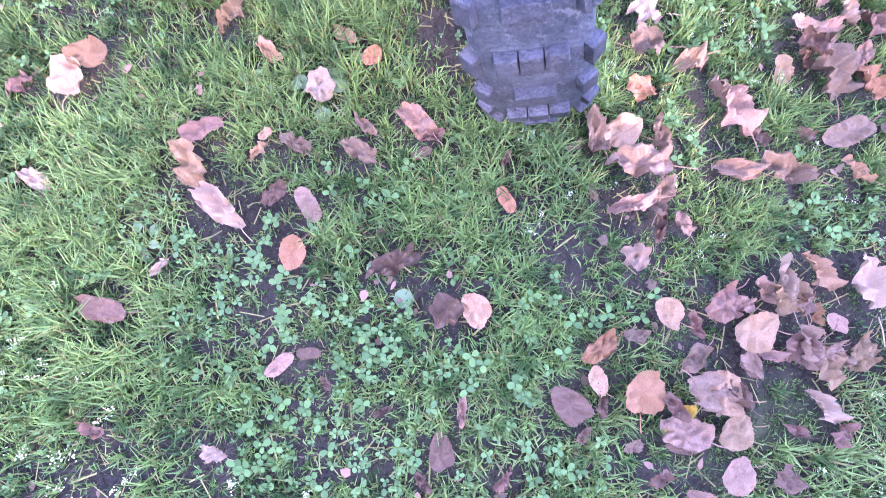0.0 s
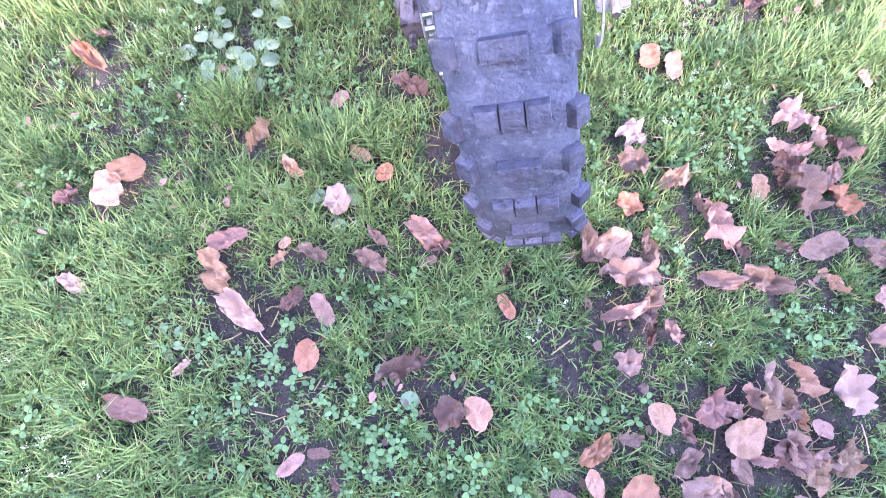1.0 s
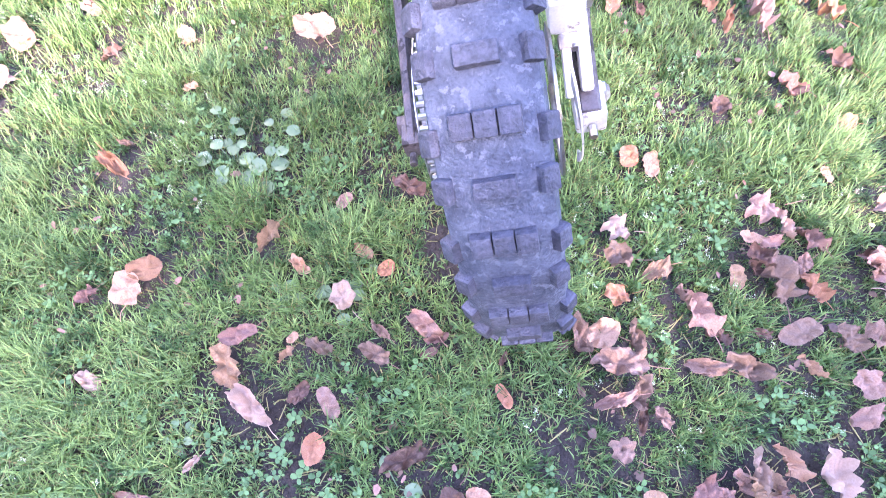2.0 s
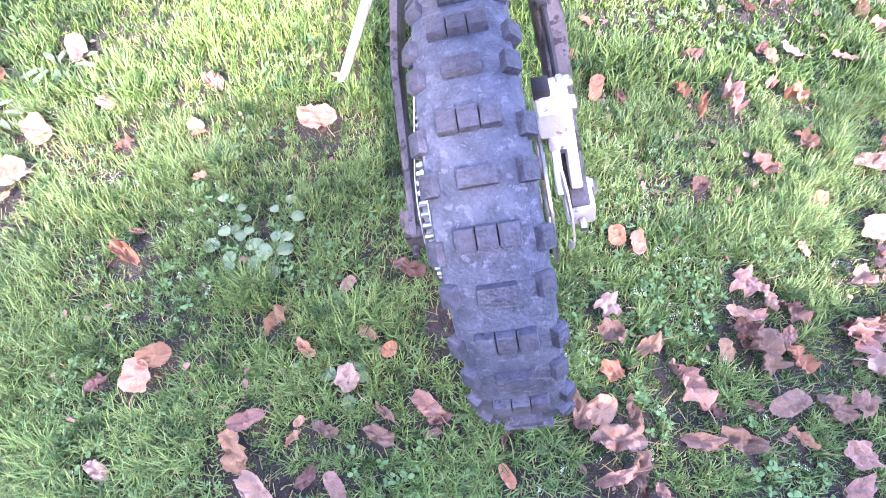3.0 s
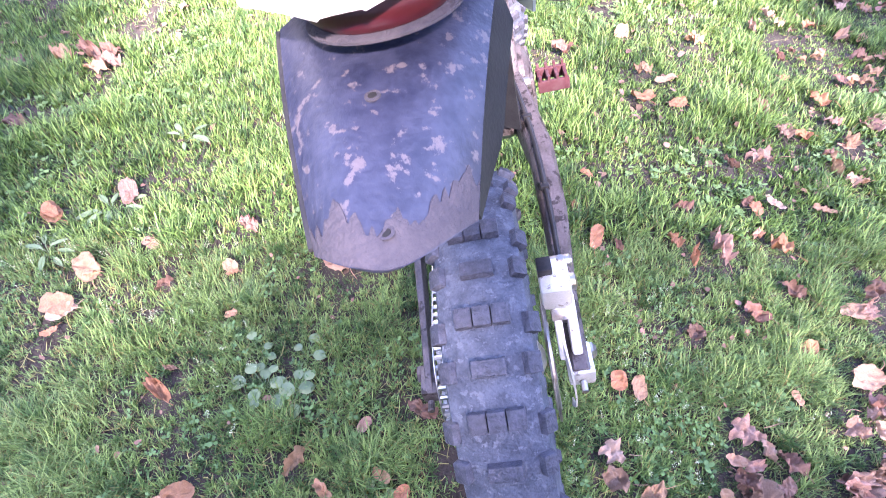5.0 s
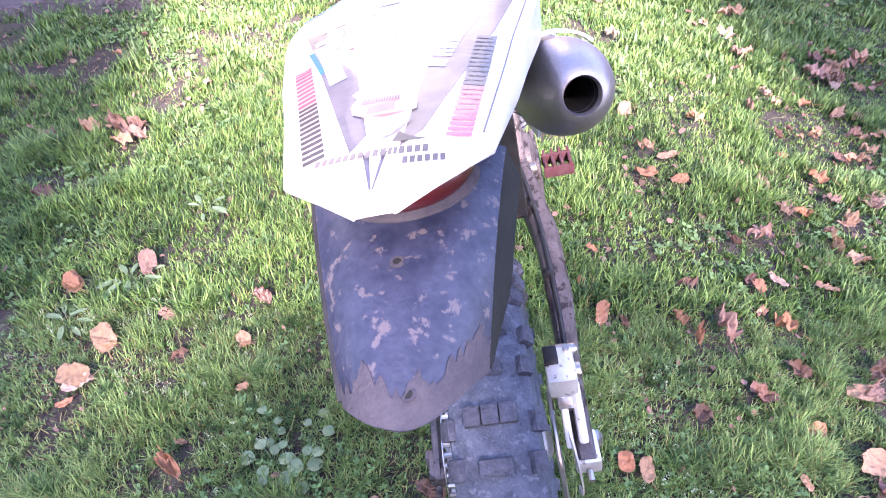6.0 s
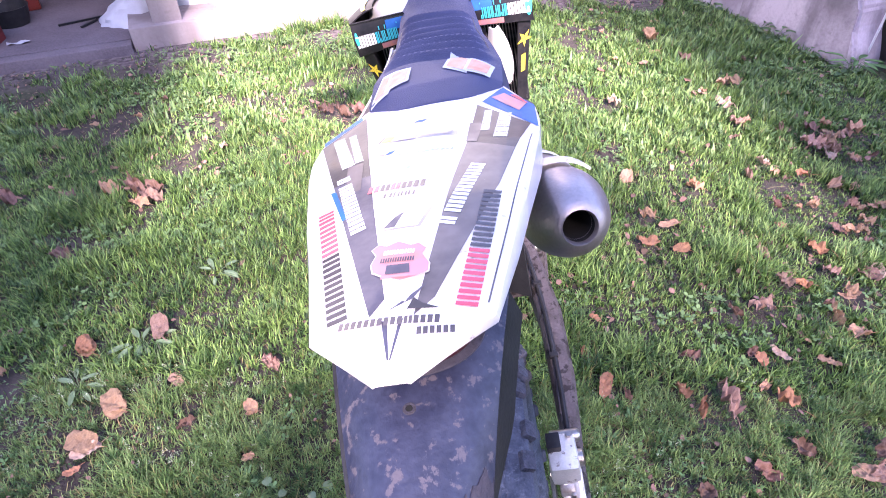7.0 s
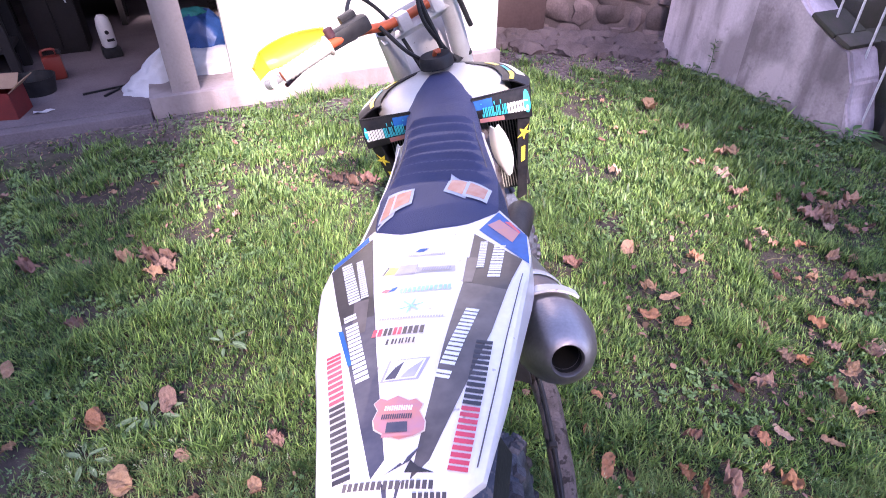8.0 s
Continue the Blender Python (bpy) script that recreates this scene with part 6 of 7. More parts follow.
LEAVES_BESIDE_THE_WHEEL = [
    (0.338, 0.552, 0.079, -3, 0.85, "lobed", "PALE"), (0.331, 0.495, 0.080, -3, 0.85, "lobed", "PINK"), (0.325, 0.422, 0.064, 16, 0.95, "lobed", "ORANGE"), (0.403, 0.465, 0.070, 13, 0.65, "curl", "TAN"),
    (0.237, 0.339, 0.086, -83, 0.38, "curl", "PINK"), (0.286, 0.346, 0.078, -27, 0.98, "round", "TAN"), (0.337, 0.331, 0.070, -67, 0.50, "curl", "PINK"), (0.309, 0.292, 0.108, -12, 0.50, "curl", "PINK"),
    (0.289, 0.226, 0.087, 8, 0.35, "curl", "PINK"), (0.331, 0.246, 0.071, -118, 0.50, "curl", "PINK"), (0.296, 0.147, 0.063, -31, 0.85, "lobed", "PINK"), (0.335, 0.198, 0.062, -100, 0.40, "curl", "BROWN"),
    (0.371, 0.202, 0.047, -69, 0.50, "curl", "PINK"), (0.450, 0.390, 0.119, -75, 0.42, "curl", "PINK"), (0.551, 0.459, 0.053, -96, 0.65, "oval", "TAN"), (0.639, 0.599, 0.097, 13, 0.80, "lobed", "PINK"),
    (0.599, 0.535, 0.053, 17, 0.70, "oval", "TAN"), (0.620, 0.459, 0.116, -86, 0.55, "curl", "PINK"), (0.701, 0.528, 0.070, -73, 0.60, "curl", "BROWN"), (0.589, 0.478, 0.044, -57, 0.60, "curl", "BROWN"),
]
LEAVES_HEAP = [
    (0.685, 0.434, 0.071, -70, 0.55, "curl", "ORANGE"), (0.666, 0.562, 0.059, -55, 0.60, "curl", "PALE"), (0.645, 0.351, 0.079, 41, 0.62, "oval", "PINK"), (0.454, 0.289, 0.086, -14, 0.48, "curl", "PINK"),
    (0.524, 0.284, 0.088, -35, 0.52, "curl", "PINK"), (0.494, 0.340, 0.041, -65, 0.50, "curl", "BROWN"), (0.638, 0.282, 0.059, -29, 0.42, "curl", "TAN"), (0.572, 0.348, 0.040, -24, 0.50, "curl", "BROWN"),
    (0.336, 0.068, 0.054, -25, 0.90, "heart", "TAN"), (0.373, 0.051, 0.047, -78, 0.42, "curl", "BROWN"), (0.415, 0.083, 0.072, 38, 0.75, "curl", "BROWN"), (0.509, 0.108, 0.083, -81, 0.38, "curl", "PALE"),
    (0.531, 0.093, 0.060, -84, 0.50, "curl", "TAN"), (0.560, 0.131, 0.075, -68, 0.50, "curl", "TAN"), (0.548, 0.068, 0.037, -89, 0.50, "curl", "ORANGE"), (0.464, 0.041, 0.079, -13, 0.97, "round", "TAN"),
    (0.526, 0.019, 0.078, 40, 0.90, "lobed", "BROWN"), (0.590, 0.055, 0.037, 0, 0.80, "oval", "PINK"), (0.633, 0.104, 0.118, -94, 0.72, "lobed", "PALE"), (0.477, 0.102, 0.050, -68, 0.55, "curl", "PINK"),
]
LEAVES_HEAP_EDGE = [
    (0.236, 0.015, 0.070, 34, 0.50, "curl", "ORANGE"), (0.229, -0.028, 0.041, -30, 0.85, "oval", "TAN"), (0.190, -0.062, 0.079, -57, 0.65, "heart", "BROWN"), (0.231, -0.061, 0.044, -103, 0.40, "curl", "BROWN"),
    (0.291, -0.045, 0.076, -94, 0.90, "heart", "ORANGE"), (0.286, 0.035, 0.041, -9, 0.60, "curl", "PINK"), (0.366, 0.001, 0.063, 59, 0.65, "curl", "PINK"), (0.406, -0.044, 0.081, -7, 0.97, "round", "TAN"),
    (0.347, -0.081, 0.062, 63, 0.42, "oval", "YELLOW"), (0.423, -0.100, 0.066, 5, 0.88, "round", "TAN"), (0.357, -0.112, 0.068, 29, 0.55, "oval", "BROWN"), (0.416, -0.155, 0.062, 15, 0.97, "round", "PINK"),
    (0.482, -0.158, 0.059, 36, 0.90, "lobed", "BROWN"), (0.538, -0.063, 0.069, -59, 0.48, "curl", "PALE"), (0.562, -0.100, 0.051, 25, 0.55, "curl", "BROWN"), (0.615, 0.009, 0.074, 45, 0.55, "curl", "TAN"),
    (0.304, -0.158, 0.042, 37, 0.60, "curl", "BROWN"), (0.278, -0.119, 0.032, 12, 0.60, "curl", "PINK"), (0.361, -0.181, 0.040, -13, 0.60, "curl", "PINK"), (0.208, -0.106, 0.030, 37, 0.60, "curl", "BROWN"),
]
LEAVES_LEFT_LAWN = [
    (0.572, 0.014, 0.046, 20, 0.60, "curl", "PINK"), (0.507, -0.098, 0.043, -7, 0.60, "curl", "BROWN"), (0.446, 0.081, 0.047, -21, 0.60, "curl", "PINK"), (0.481, 0.006, 0.045, -15, 0.50, "curl", "PINK"),
    (0.336, -0.063, 0.052, -62, 0.50, "curl", "BROWN"), (0.212, 0.326, 0.029, 23, 0.60, "curl", "BROWN"), (0.234, 0.247, 0.027, -49, 0.60, "curl", "PINK"), (-1.137, 1.253, 0.072, -17, 0.55, "oval", "ORANGE"),
    (-0.938, 1.334, 0.076, -52, 0.60, "oval", "PINK"), (-0.953, 1.045, 0.105, -55, 0.60, "oval", "TAN"), (-0.577, 1.044, 0.042, 6, 0.85, "round", "TAN"), (-0.296, 1.080, 0.108, -59, 0.85, "heart", "TAN"),
    (-0.968, 0.914, 0.075, 59, 0.62, "oval", "PALE"), (-0.968, 0.852, 0.046, 45, 0.60, "oval", "ORANGE"), (-0.549, 0.910, 0.041, -15, 0.80, "round", "TAN"), (-0.568, 1.200, 0.068, -35, 0.50, "curl", "PINK"),
    (-0.656, 0.693, 0.093, -32, 0.50, "curl", "ORANGE"), (-0.822, 1.149, 0.031, 28, 0.60, "curl", "BROWN"), (-0.742, 1.000, 0.057, 23, 0.50, "curl", "BROWN"), (-0.192, 0.617, 0.044, 54, 0.60, "oval", "PINK"),
]
LEAVES_RIGHT_LAWN = [
    (-0.068, 0.649, 0.077, -26, 0.50, "curl", "BROWN"), (-0.653, 0.756, 0.032, 9, 0.60, "curl", "PINK"), (-0.413, 0.679, 0.024, -8, 0.60, "curl", "PINK"), (-0.255, 1.227, 0.032, 26, 0.60, "oval", "TAN"),
    (0.382, 0.720, 0.052, -96, 0.80, "oval", "ORANGE"), (0.426, 0.704, 0.060, -66, 0.75, "oval", "TAN"), (0.590, 0.844, 0.068, 17, 0.85, "lobed", "DARK"), (0.397, 1.140, 0.086, -93, 0.50, "oval", "ORANGE"),
    (0.453, 1.114, 0.043, -85, 0.50, "curl", "BROWN"), (0.356, 1.256, 0.047, -85, 0.60, "curl", "ORANGE"), (0.609, 1.127, 0.060, -77, 0.60, "curl", "ORANGE"), (0.645, 1.073, 0.067, -95, 0.40, "curl", "ORANGE"),
    (0.724, 1.097, 0.155, -94, 0.32, "curl", "PINK"), (0.670, 1.258, 0.067, -16, 0.50, "curl", "BROWN"), (0.417, 1.401, 0.044, -33, 0.60, "oval", "ORANGE"), (0.979, 1.464, 0.114, -18, 0.55, "lobed", "PINK"),
    (0.870, 1.436, 0.058, -36, 0.50, "curl", "BROWN"), (0.879, 1.252, 0.063, -79, 0.85, "round", "ORANGE"), (0.948, 1.279, 0.070, -38, 0.42, "oval", "PALE"), (0.859, 1.274, 0.048, 25, 0.60, "curl", "BROWN"),
]
LEAVES_RIGHT_DRIFT = [
    (1.087, 1.254, 0.067, -27, 0.45, "oval", "TAN"), (0.902, 1.103, 0.098, -55, 0.75, "lobed", "ORANGE"), (0.853, 1.155, 0.053, 34, 0.50, "curl", "TAN"), (0.877, 0.959, 0.094, -48, 0.62, "lobed", "BROWN"),
    (0.752, 0.899, 0.076, -42, 0.60, "curl", "BROWN"), (0.859, 0.805, 0.056, -18, 0.95, "round", "ORANGE"), (1.007, 0.900, 0.083, -47, 0.90, "round", "TAN"), (0.772, 0.673, 0.039, -62, 0.60, "oval", "TAN"),
    (0.863, 0.597, 0.093, 18, 0.80, "lobed", "PINK"), (0.824, 0.484, 0.074, -43, 0.80, "curl", "PINK"), (0.722, 0.337, 0.061, -70, 0.80, "curl", "PINK"), (0.776, 0.340, 0.068, -52, 0.90, "lobed", "PINK"),
    (0.737, 0.256, 0.079, 11, 0.90, "lobed", "PINK"), (0.706, 0.196, 0.069, 9, 0.70, "curl", "PINK"), (0.828, 0.418, 0.055, -59, 0.90, "round", "PINK"), (0.955, 0.725, 0.106, 51, 0.70, "oval", "TAN"),
    (1.175, 1.420, 0.088, -77, 0.40, "curl", "TAN"), (1.228, 1.367, 0.098, 10, 0.60, "lobed", "TAN"), (1.263, 1.520, 0.051, 9, 0.70, "oval", "TAN"), (1.062, 1.339, 0.022, -37, 0.70, "oval", "TAN"),
]
LEAVES_FAR_RIGHT = [
    (0.669, 1.777, 0.097, -73, 0.80, "heart", "ORANGE"), (0.794, 1.756, 0.077, -36, 0.90, "round", "ORANGE"), (0.786, 1.889, 0.081, 26, 0.60, "oval", "TAN"), (0.948, 2.144, 0.076, -40, 0.60, "curl", "TAN"),
    (1.321, 2.876, 0.168, -81, 0.80, "lobed", "WHITE"), (1.314, 2.685, 0.104, -56, 0.80, "lobed", "PINK"), (0.770, 2.885, 0.116, -39, 0.60, "lobed", "WHITE"), (1.456, 2.269, 0.081, -19, 0.60, "lobed", "ORANGE"),
    (1.676, 2.511, 0.117, -41, 0.60, "lobed", "TAN"), (1.278, 1.757, 0.099, -80, 0.80, "lobed", "ORANGE"), (1.270, 1.643, 0.057, -48, 0.70, "curl", "PINK"), (1.066, 1.729, 0.071, -64, 0.70, "curl", "PINK"),
    (1.520, 1.886, 0.073, -62, 0.70, "lobed", "TAN"), (1.204, 1.902, 0.047, -64, 0.70, "curl", "TAN"), (1.141, 1.564, 0.057, -44, 0.60, "curl", "ORANGE"), (1.083, 1.586, 0.068, -70, 0.70, "curl", "PINK"),
    (1.287, 1.539, 0.085, -82, 0.80, "lobed", "TAN"), (0.459, 1.106, 0.024, -40, 0.70, "curl", "BROWN"), (-0.944, 1.333, 0.101, -38, 0.60, "oval", "PINK"), (1.727, 2.566, 0.240, 46, 0.70, "lobed", "TAN"),
]
LEAVES_FAR_LAWN = [
    (1.588, 2.499, 0.117, -68, 0.70, "curl", "PINK"), (1.853, 2.619, 0.152, -87, 0.80, "lobed", "TAN"), (1.649, 2.649, 0.078, -76, 0.70, "curl", "BROWN"), (1.317, 2.347, 0.094, -27, 0.50, "lobed", "PALE"),
    (1.647, 2.462, 0.103, 24, 0.60, "curl", "PINK"), (1.734, 2.410, 0.061, -75, 0.60, "curl", "TAN"), (0.951, 2.150, 0.069, -42, 0.70, "lobed", "ORANGE"), (0.716, 1.952, 0.080, -50, 0.60, "curl", "TAN"),
    (0.692, 2.218, 0.108, -85, 0.60, "oval", "TAN"), (0.438, 2.082, 0.091, -33, 0.60, "curl", "BROWN"), (1.549, 1.937, 0.091, -72, 0.80, "lobed", "TAN"), (1.243, 2.038, 0.057, -51, 0.70, "curl", "BROWN"),
    (1.454, 3.128, 0.100, -78, 0.70, "curl", "TAN"), (1.272, 3.456, 0.090, -65, 0.70, "curl", "BROWN"), (1.149, 3.730, 0.170, -80, 0.70, "curl", "TAN"), (-1.134, 1.246, 0.094, -20, 0.70, "oval", "ORANGE"),
    (-0.950, 1.038, 0.068, -20, 0.75, "heart", "TAN"), (-0.582, 1.055, 0.061, -25, 0.80, "round", "TAN"), (-0.937, 1.328, 0.077, -43, 0.70, "oval", "PINK"), (-0.820, 1.139, 0.053, -28, 0.70, "oval", "PINK"),
]
LEAVES_FAR_LEFT = [
    (-0.570, 1.209, 0.063, -36, 0.70, "curl", "BROWN"), (-1.330, 2.067, 0.119, -27, 0.60, "curl", "BROWN"), (-1.254, 2.020, 0.104, -11, 0.60, "curl", "PINK"), (-1.283, 1.974, 0.085, -19, 0.60, "curl", "TAN"),
    (-1.257, 2.072, 0.090, -25, 0.60, "curl", "BROWN"), (-0.671, 2.728, 0.102, -33, 0.60, "curl", "BROWN"), (-0.588, 2.711, 0.109, -29, 0.60, "curl", "BROWN"), (-0.514, 2.749, 0.110, -30, 0.60, "curl", "BROWN"),
    (-1.538, 1.439, 0.068, -25, 0.70, "oval", "TAN"), (-0.984, 0.933, 0.093, -10, 0.70, "oval", "TAN"), (-1.423, 1.654, 0.088, -19, 0.60, "curl", "BROWN"), (-1.813, 1.984, 0.122, -27, 0.60, "curl", "BROWN"),
    (-1.447, 2.069, 0.102, -37, 0.60, "curl", "TAN"),
]
ALL_LEAVES = LEAVES_UNDER_THE_EYE + LEAVES_NEAR_THE_WHEEL + LEAVES_BESIDE_THE_WHEEL + LEAVES_HEAP + LEAVES_HEAP_EDGE + LEAVES_LEFT_LAWN + LEAVES_RIGHT_LAWN + LEAVES_RIGHT_DRIFT + LEAVES_FAR_RIGHT + LEAVES_FAR_LAWN + LEAVES_FAR_LEFT
HEAPS = ((0.83, 0.40, 0.11, 7, 1), (0.62, 0.50, 0.07, 4, 2), (0.93, 0.58, 0.10, 6, 3), (0.52, 0.06, 0.09, 5, 4), (0.40, -0.06, 0.08, 4, 5), (0.92, 0.26, 0.12, 8, 6), (1.12, 0.95, 0.12, 4, 7), (1.42, 2.05, 0.2, 4, 9), (1.72, 2.45, 0.16, 5, 10))


def pressed(x, y):
    """How far blades keep their height: low under a leaf, full elsewhere."""
    keep = np.ones(len(x))
    for lx, ly, size in [(s[0], s[1], s[2]) for s in ALL_LEAVES] + [(h[0], h[1], h[2] * 2.0) for h in HEAPS]:
        keep = np.where((x - lx) ** 2 + (y - ly) ** 2 < (0.56 * size) ** 2, 0.34, keep)
    return keep


# ---- lawn ----
def lawn_density(x, y):
    """How closely grass stands over the plan, from 0 to 1."""
    d = 0.90 + 0.9 * (field(x, y, 0.22, 3) - 0.5) + 1.2 * (field(x, y, 0.075, 4) - 0.5) + 0.7 * (field(x, y, 0.6, 5) - 0.5)
    for cx, cy, r, k in ((-0.27, 0.22, 0.07, 0.6), (-0.05, 0.12, 0.2, 0.15), (0.17, 0.14, 0.07, 0.3), (0.0, 0.55, 0.08, 0.7), (0.32, 0.28, 0.12, 0.3), (0.42, 0.1, 0.16, 0.3), (-1.6, 2.9, 0.5, 0.4), (-2.6, 2.7, 0.6, 0.4), (-1.5, 1.7, 0.3, 0.35), (-1.9, 2.2, 0.3, 0.4), (-0.6, 2.75, 0.16, 0.9), (-1.35, 1.15, 0.14, 0.7), (1.2, 2.2, 0.2, 0.2), (0.9, 3.6, 0.3, 0.4), (0.9, 4.9, 0.75, 1.3)):
        d = d - k * np.exp(-((x - cx) ** 2 + (y - cy) ** 2) / (r * r))
    for cx, cy, r, k in ((-0.75, 0.2, 0.28, 0.6), (0.62, 0.62, 0.22, 0.5), (0.9, 1.1, 0.3, 0.4), (1.6, 3.9, 0.5, 0.5)):
        d = d + k * np.exp(-((x - cx) ** 2 + (y - cy) ** 2) / (r * r))
    d = d + 0.30 * np.clip((x + 0.2) / 0.6, 0, 1) * np.clip((y - 0.8) / 0.4, 0, 1)
    d = d + (0.9 * (field(x, y, 0.17, 47) - 0.5) + 0.5 * (field(x, y, 0.45, 48) - 0.5)) * np.clip((y - 1.0) / 0.4, 0, 1)
    d = d - 0.30 * np.clip((-x - 0.3) / 0.6, 0, 1) * np.clip((y - 2.0) / 0.6, 0, 1)
    d = d + 0.22 * np.clip((-x - 0.8) / 0.5, 0, 1)
    # bare trodden soil along the barn's mouth and the foot of the rubble wall
    s = (x - BARN.x) * ALONG.x + (y - BARN.y) * ALONG.y
    out = -((x - BARN.x) * INWARD.x + (y - BARN.y) * INWARD.y)
    trod = np.clip((s - 1.5) / 0.5, 0, 1) * np.clip(1.1 - out / 0.85, 0, 1) + np.clip((y - 4.35 + 0.10 * x) / 0.35, 0, 1) * (x > 0.1) * (x < 1.45)
    d = d - trod * (0.25 + 1.0 * field(x, y, 0.2, 49))
    return np.clip(d, 0.03, 1.0)


def on_lawn(x, y):
    s = (x - BARN.x) * ALONG.x + (y - BARN.y) * ALONG.y
    d = (x - BARN.x) * INWARD.x + (y - BARN.y) * INWARD.y
    front = (d < np.where(s > 2.4, -0.17, -0.10)) | (s < -0.02)
    right = (x - 1.53) * 1.52 + (y - 4.92) * 0.71
    back = y < 5.3 - 0.28 * x
    return front & (right < -0.02) & back


def blades(name, x0, x1, y0, y1, per_m2, length, width, mat, label, seed, share=1.0, hole=None):
    rng = np.random.RandomState(seed)
    n = int((x1 - x0) * (y1 - y0) * per_m2)
    x, y = rng.uniform(x0, x1, n), rng.uniform(y0, y1, n)
    # blades gather in small tufts
    gather = rng.rand(n) < 0.55
    tx, ty = np.round(x / 0.045) * 0.045, np.round(y / 0.045) * 0.045
    jx, jy = 0.03 * (field(tx, ty, 0.05, 8) - 0.5), 0.03 * (field(tx, ty, 0.05, 9) - 0.5)
    pull = np.where(gather, 0.45, 0.0)
    x, y = x + (tx + jx - x) * pull, y + (ty + jy - y) * pull
    keep = (rng.rand(n) < lawn_density(x, y) * share) & on_lawn(x, y)
    if hole:
        keep &= ~((x > hole[0]) & (x < hole[1]) & (y > hole[2]) & (y < hole[3]))
    x, y = x[keep], y[keep]
    n = len(x)
    lush = 0.38 + 0.95 * field(x, y, 0.3, 6) * lawn_density(x, y) + 1.7 * np.maximum(field(x, y, 0.11, 2) - 0.45, 0)
    l = length * lush * rng.uniform(0.6, 1.35, n) * pressed(x, y)
    w = width * rng.uniform(0.6, 1.3, n)
    a = rng.uniform(0, 2 * math.pi, n)
    lean = rng.uniform(0.05, 1.0, n)
    bend = rng.uniform(0.15, 0.9, n)
    dx, dy = np.cos(a), np.sin(a)
    z = ground_z(x, y)
    base = np.stack([x, y, z - 0.004], 1)
    side = np.stack([-dy, dx, np.zeros(n)], 1) * (w / 2)[:, None]
    mid = base + np.stack([dx * np.sin(lean * 0.6), dy * np.sin(lean * 0.6), np.cos(lean * 0.6)], 1) * (l * 0.55)[:, None]
    e = lean * 0.6 + bend
    tip = mid + np.stack([dx * np.sin(e), dy * np.sin(e), np.cos(e)], 1) * (l * 0.5)[:, None]
    tip[:, 2] = np.maximum(tip[:, 2], z + 0.003)
    v = np.stack([base - side * 0.8, base + side * 0.8, mid + side, mid - side, tip], 1).reshape(-1, 3)
    o = np.arange(n)[:, None] * 5
    ob = raw_mesh(name, v, [o + np.array([[0, 1, 2, 3]]), o + np.array([[3, 2, 4]])], mat, True)
    return tagged(ob, label, "grass", kind="stuff")


NEAR = (-1.25, 1.35, -0.45, 1.15)
MID = (-2.3, 2.3, 1.15, 2.5)
blades("grass", *NEAR, 60000, 0.042, 0.0024, GRASS, "short green lawn grass with bare soil between tufts", 11)
blades("grass", *NEAR, 9500, 0.036, 0.0022, DRY, "pale dry blades among the lawn grass", 12, 0.75)
blades("grass", *NEAR, 6500, 0.030, 0.0024, STRAW, "brown dead blades among the lawn grass", 19, 0.8)
blades("grass", *MID, 27000, 0.046, 0.0038, FAR_GRASS, "green lawn grass in clumps", 13)
blades("grass", *MID, 3500, 0.038, 0.003, DRY, "pale dry blades among the lawn grass", 14, 0.7)
blades("grass", -3.6, 2.8, 2.5, 5.3, 20000, 0.042, 0.0050, FAR_GRASS, "lawn grass running up to the barn and walls", 15)
blades("grass", -3.6, 2.8, 2.5, 5.3, 1500, 0.04, 0.004, DRY, "pale dry blades near the barn", 16, 0.8)
blades("grass", -2.3, 2.3, -0.45, 1.15, 14000, 0.045, 0.0034, GRASS, "lawn grass at the edges of the plot", 17, 1.0, (-1.25, 1.35, -1, 1.2))

blades("grass", -9.0, 9.0, -5.8, 5.6, 1500, 0.06, 0.011, GRASS, "rough grass over the rest of the plot", 18, 0.9, (-2.2, 2.2, -0.4, 2.4))


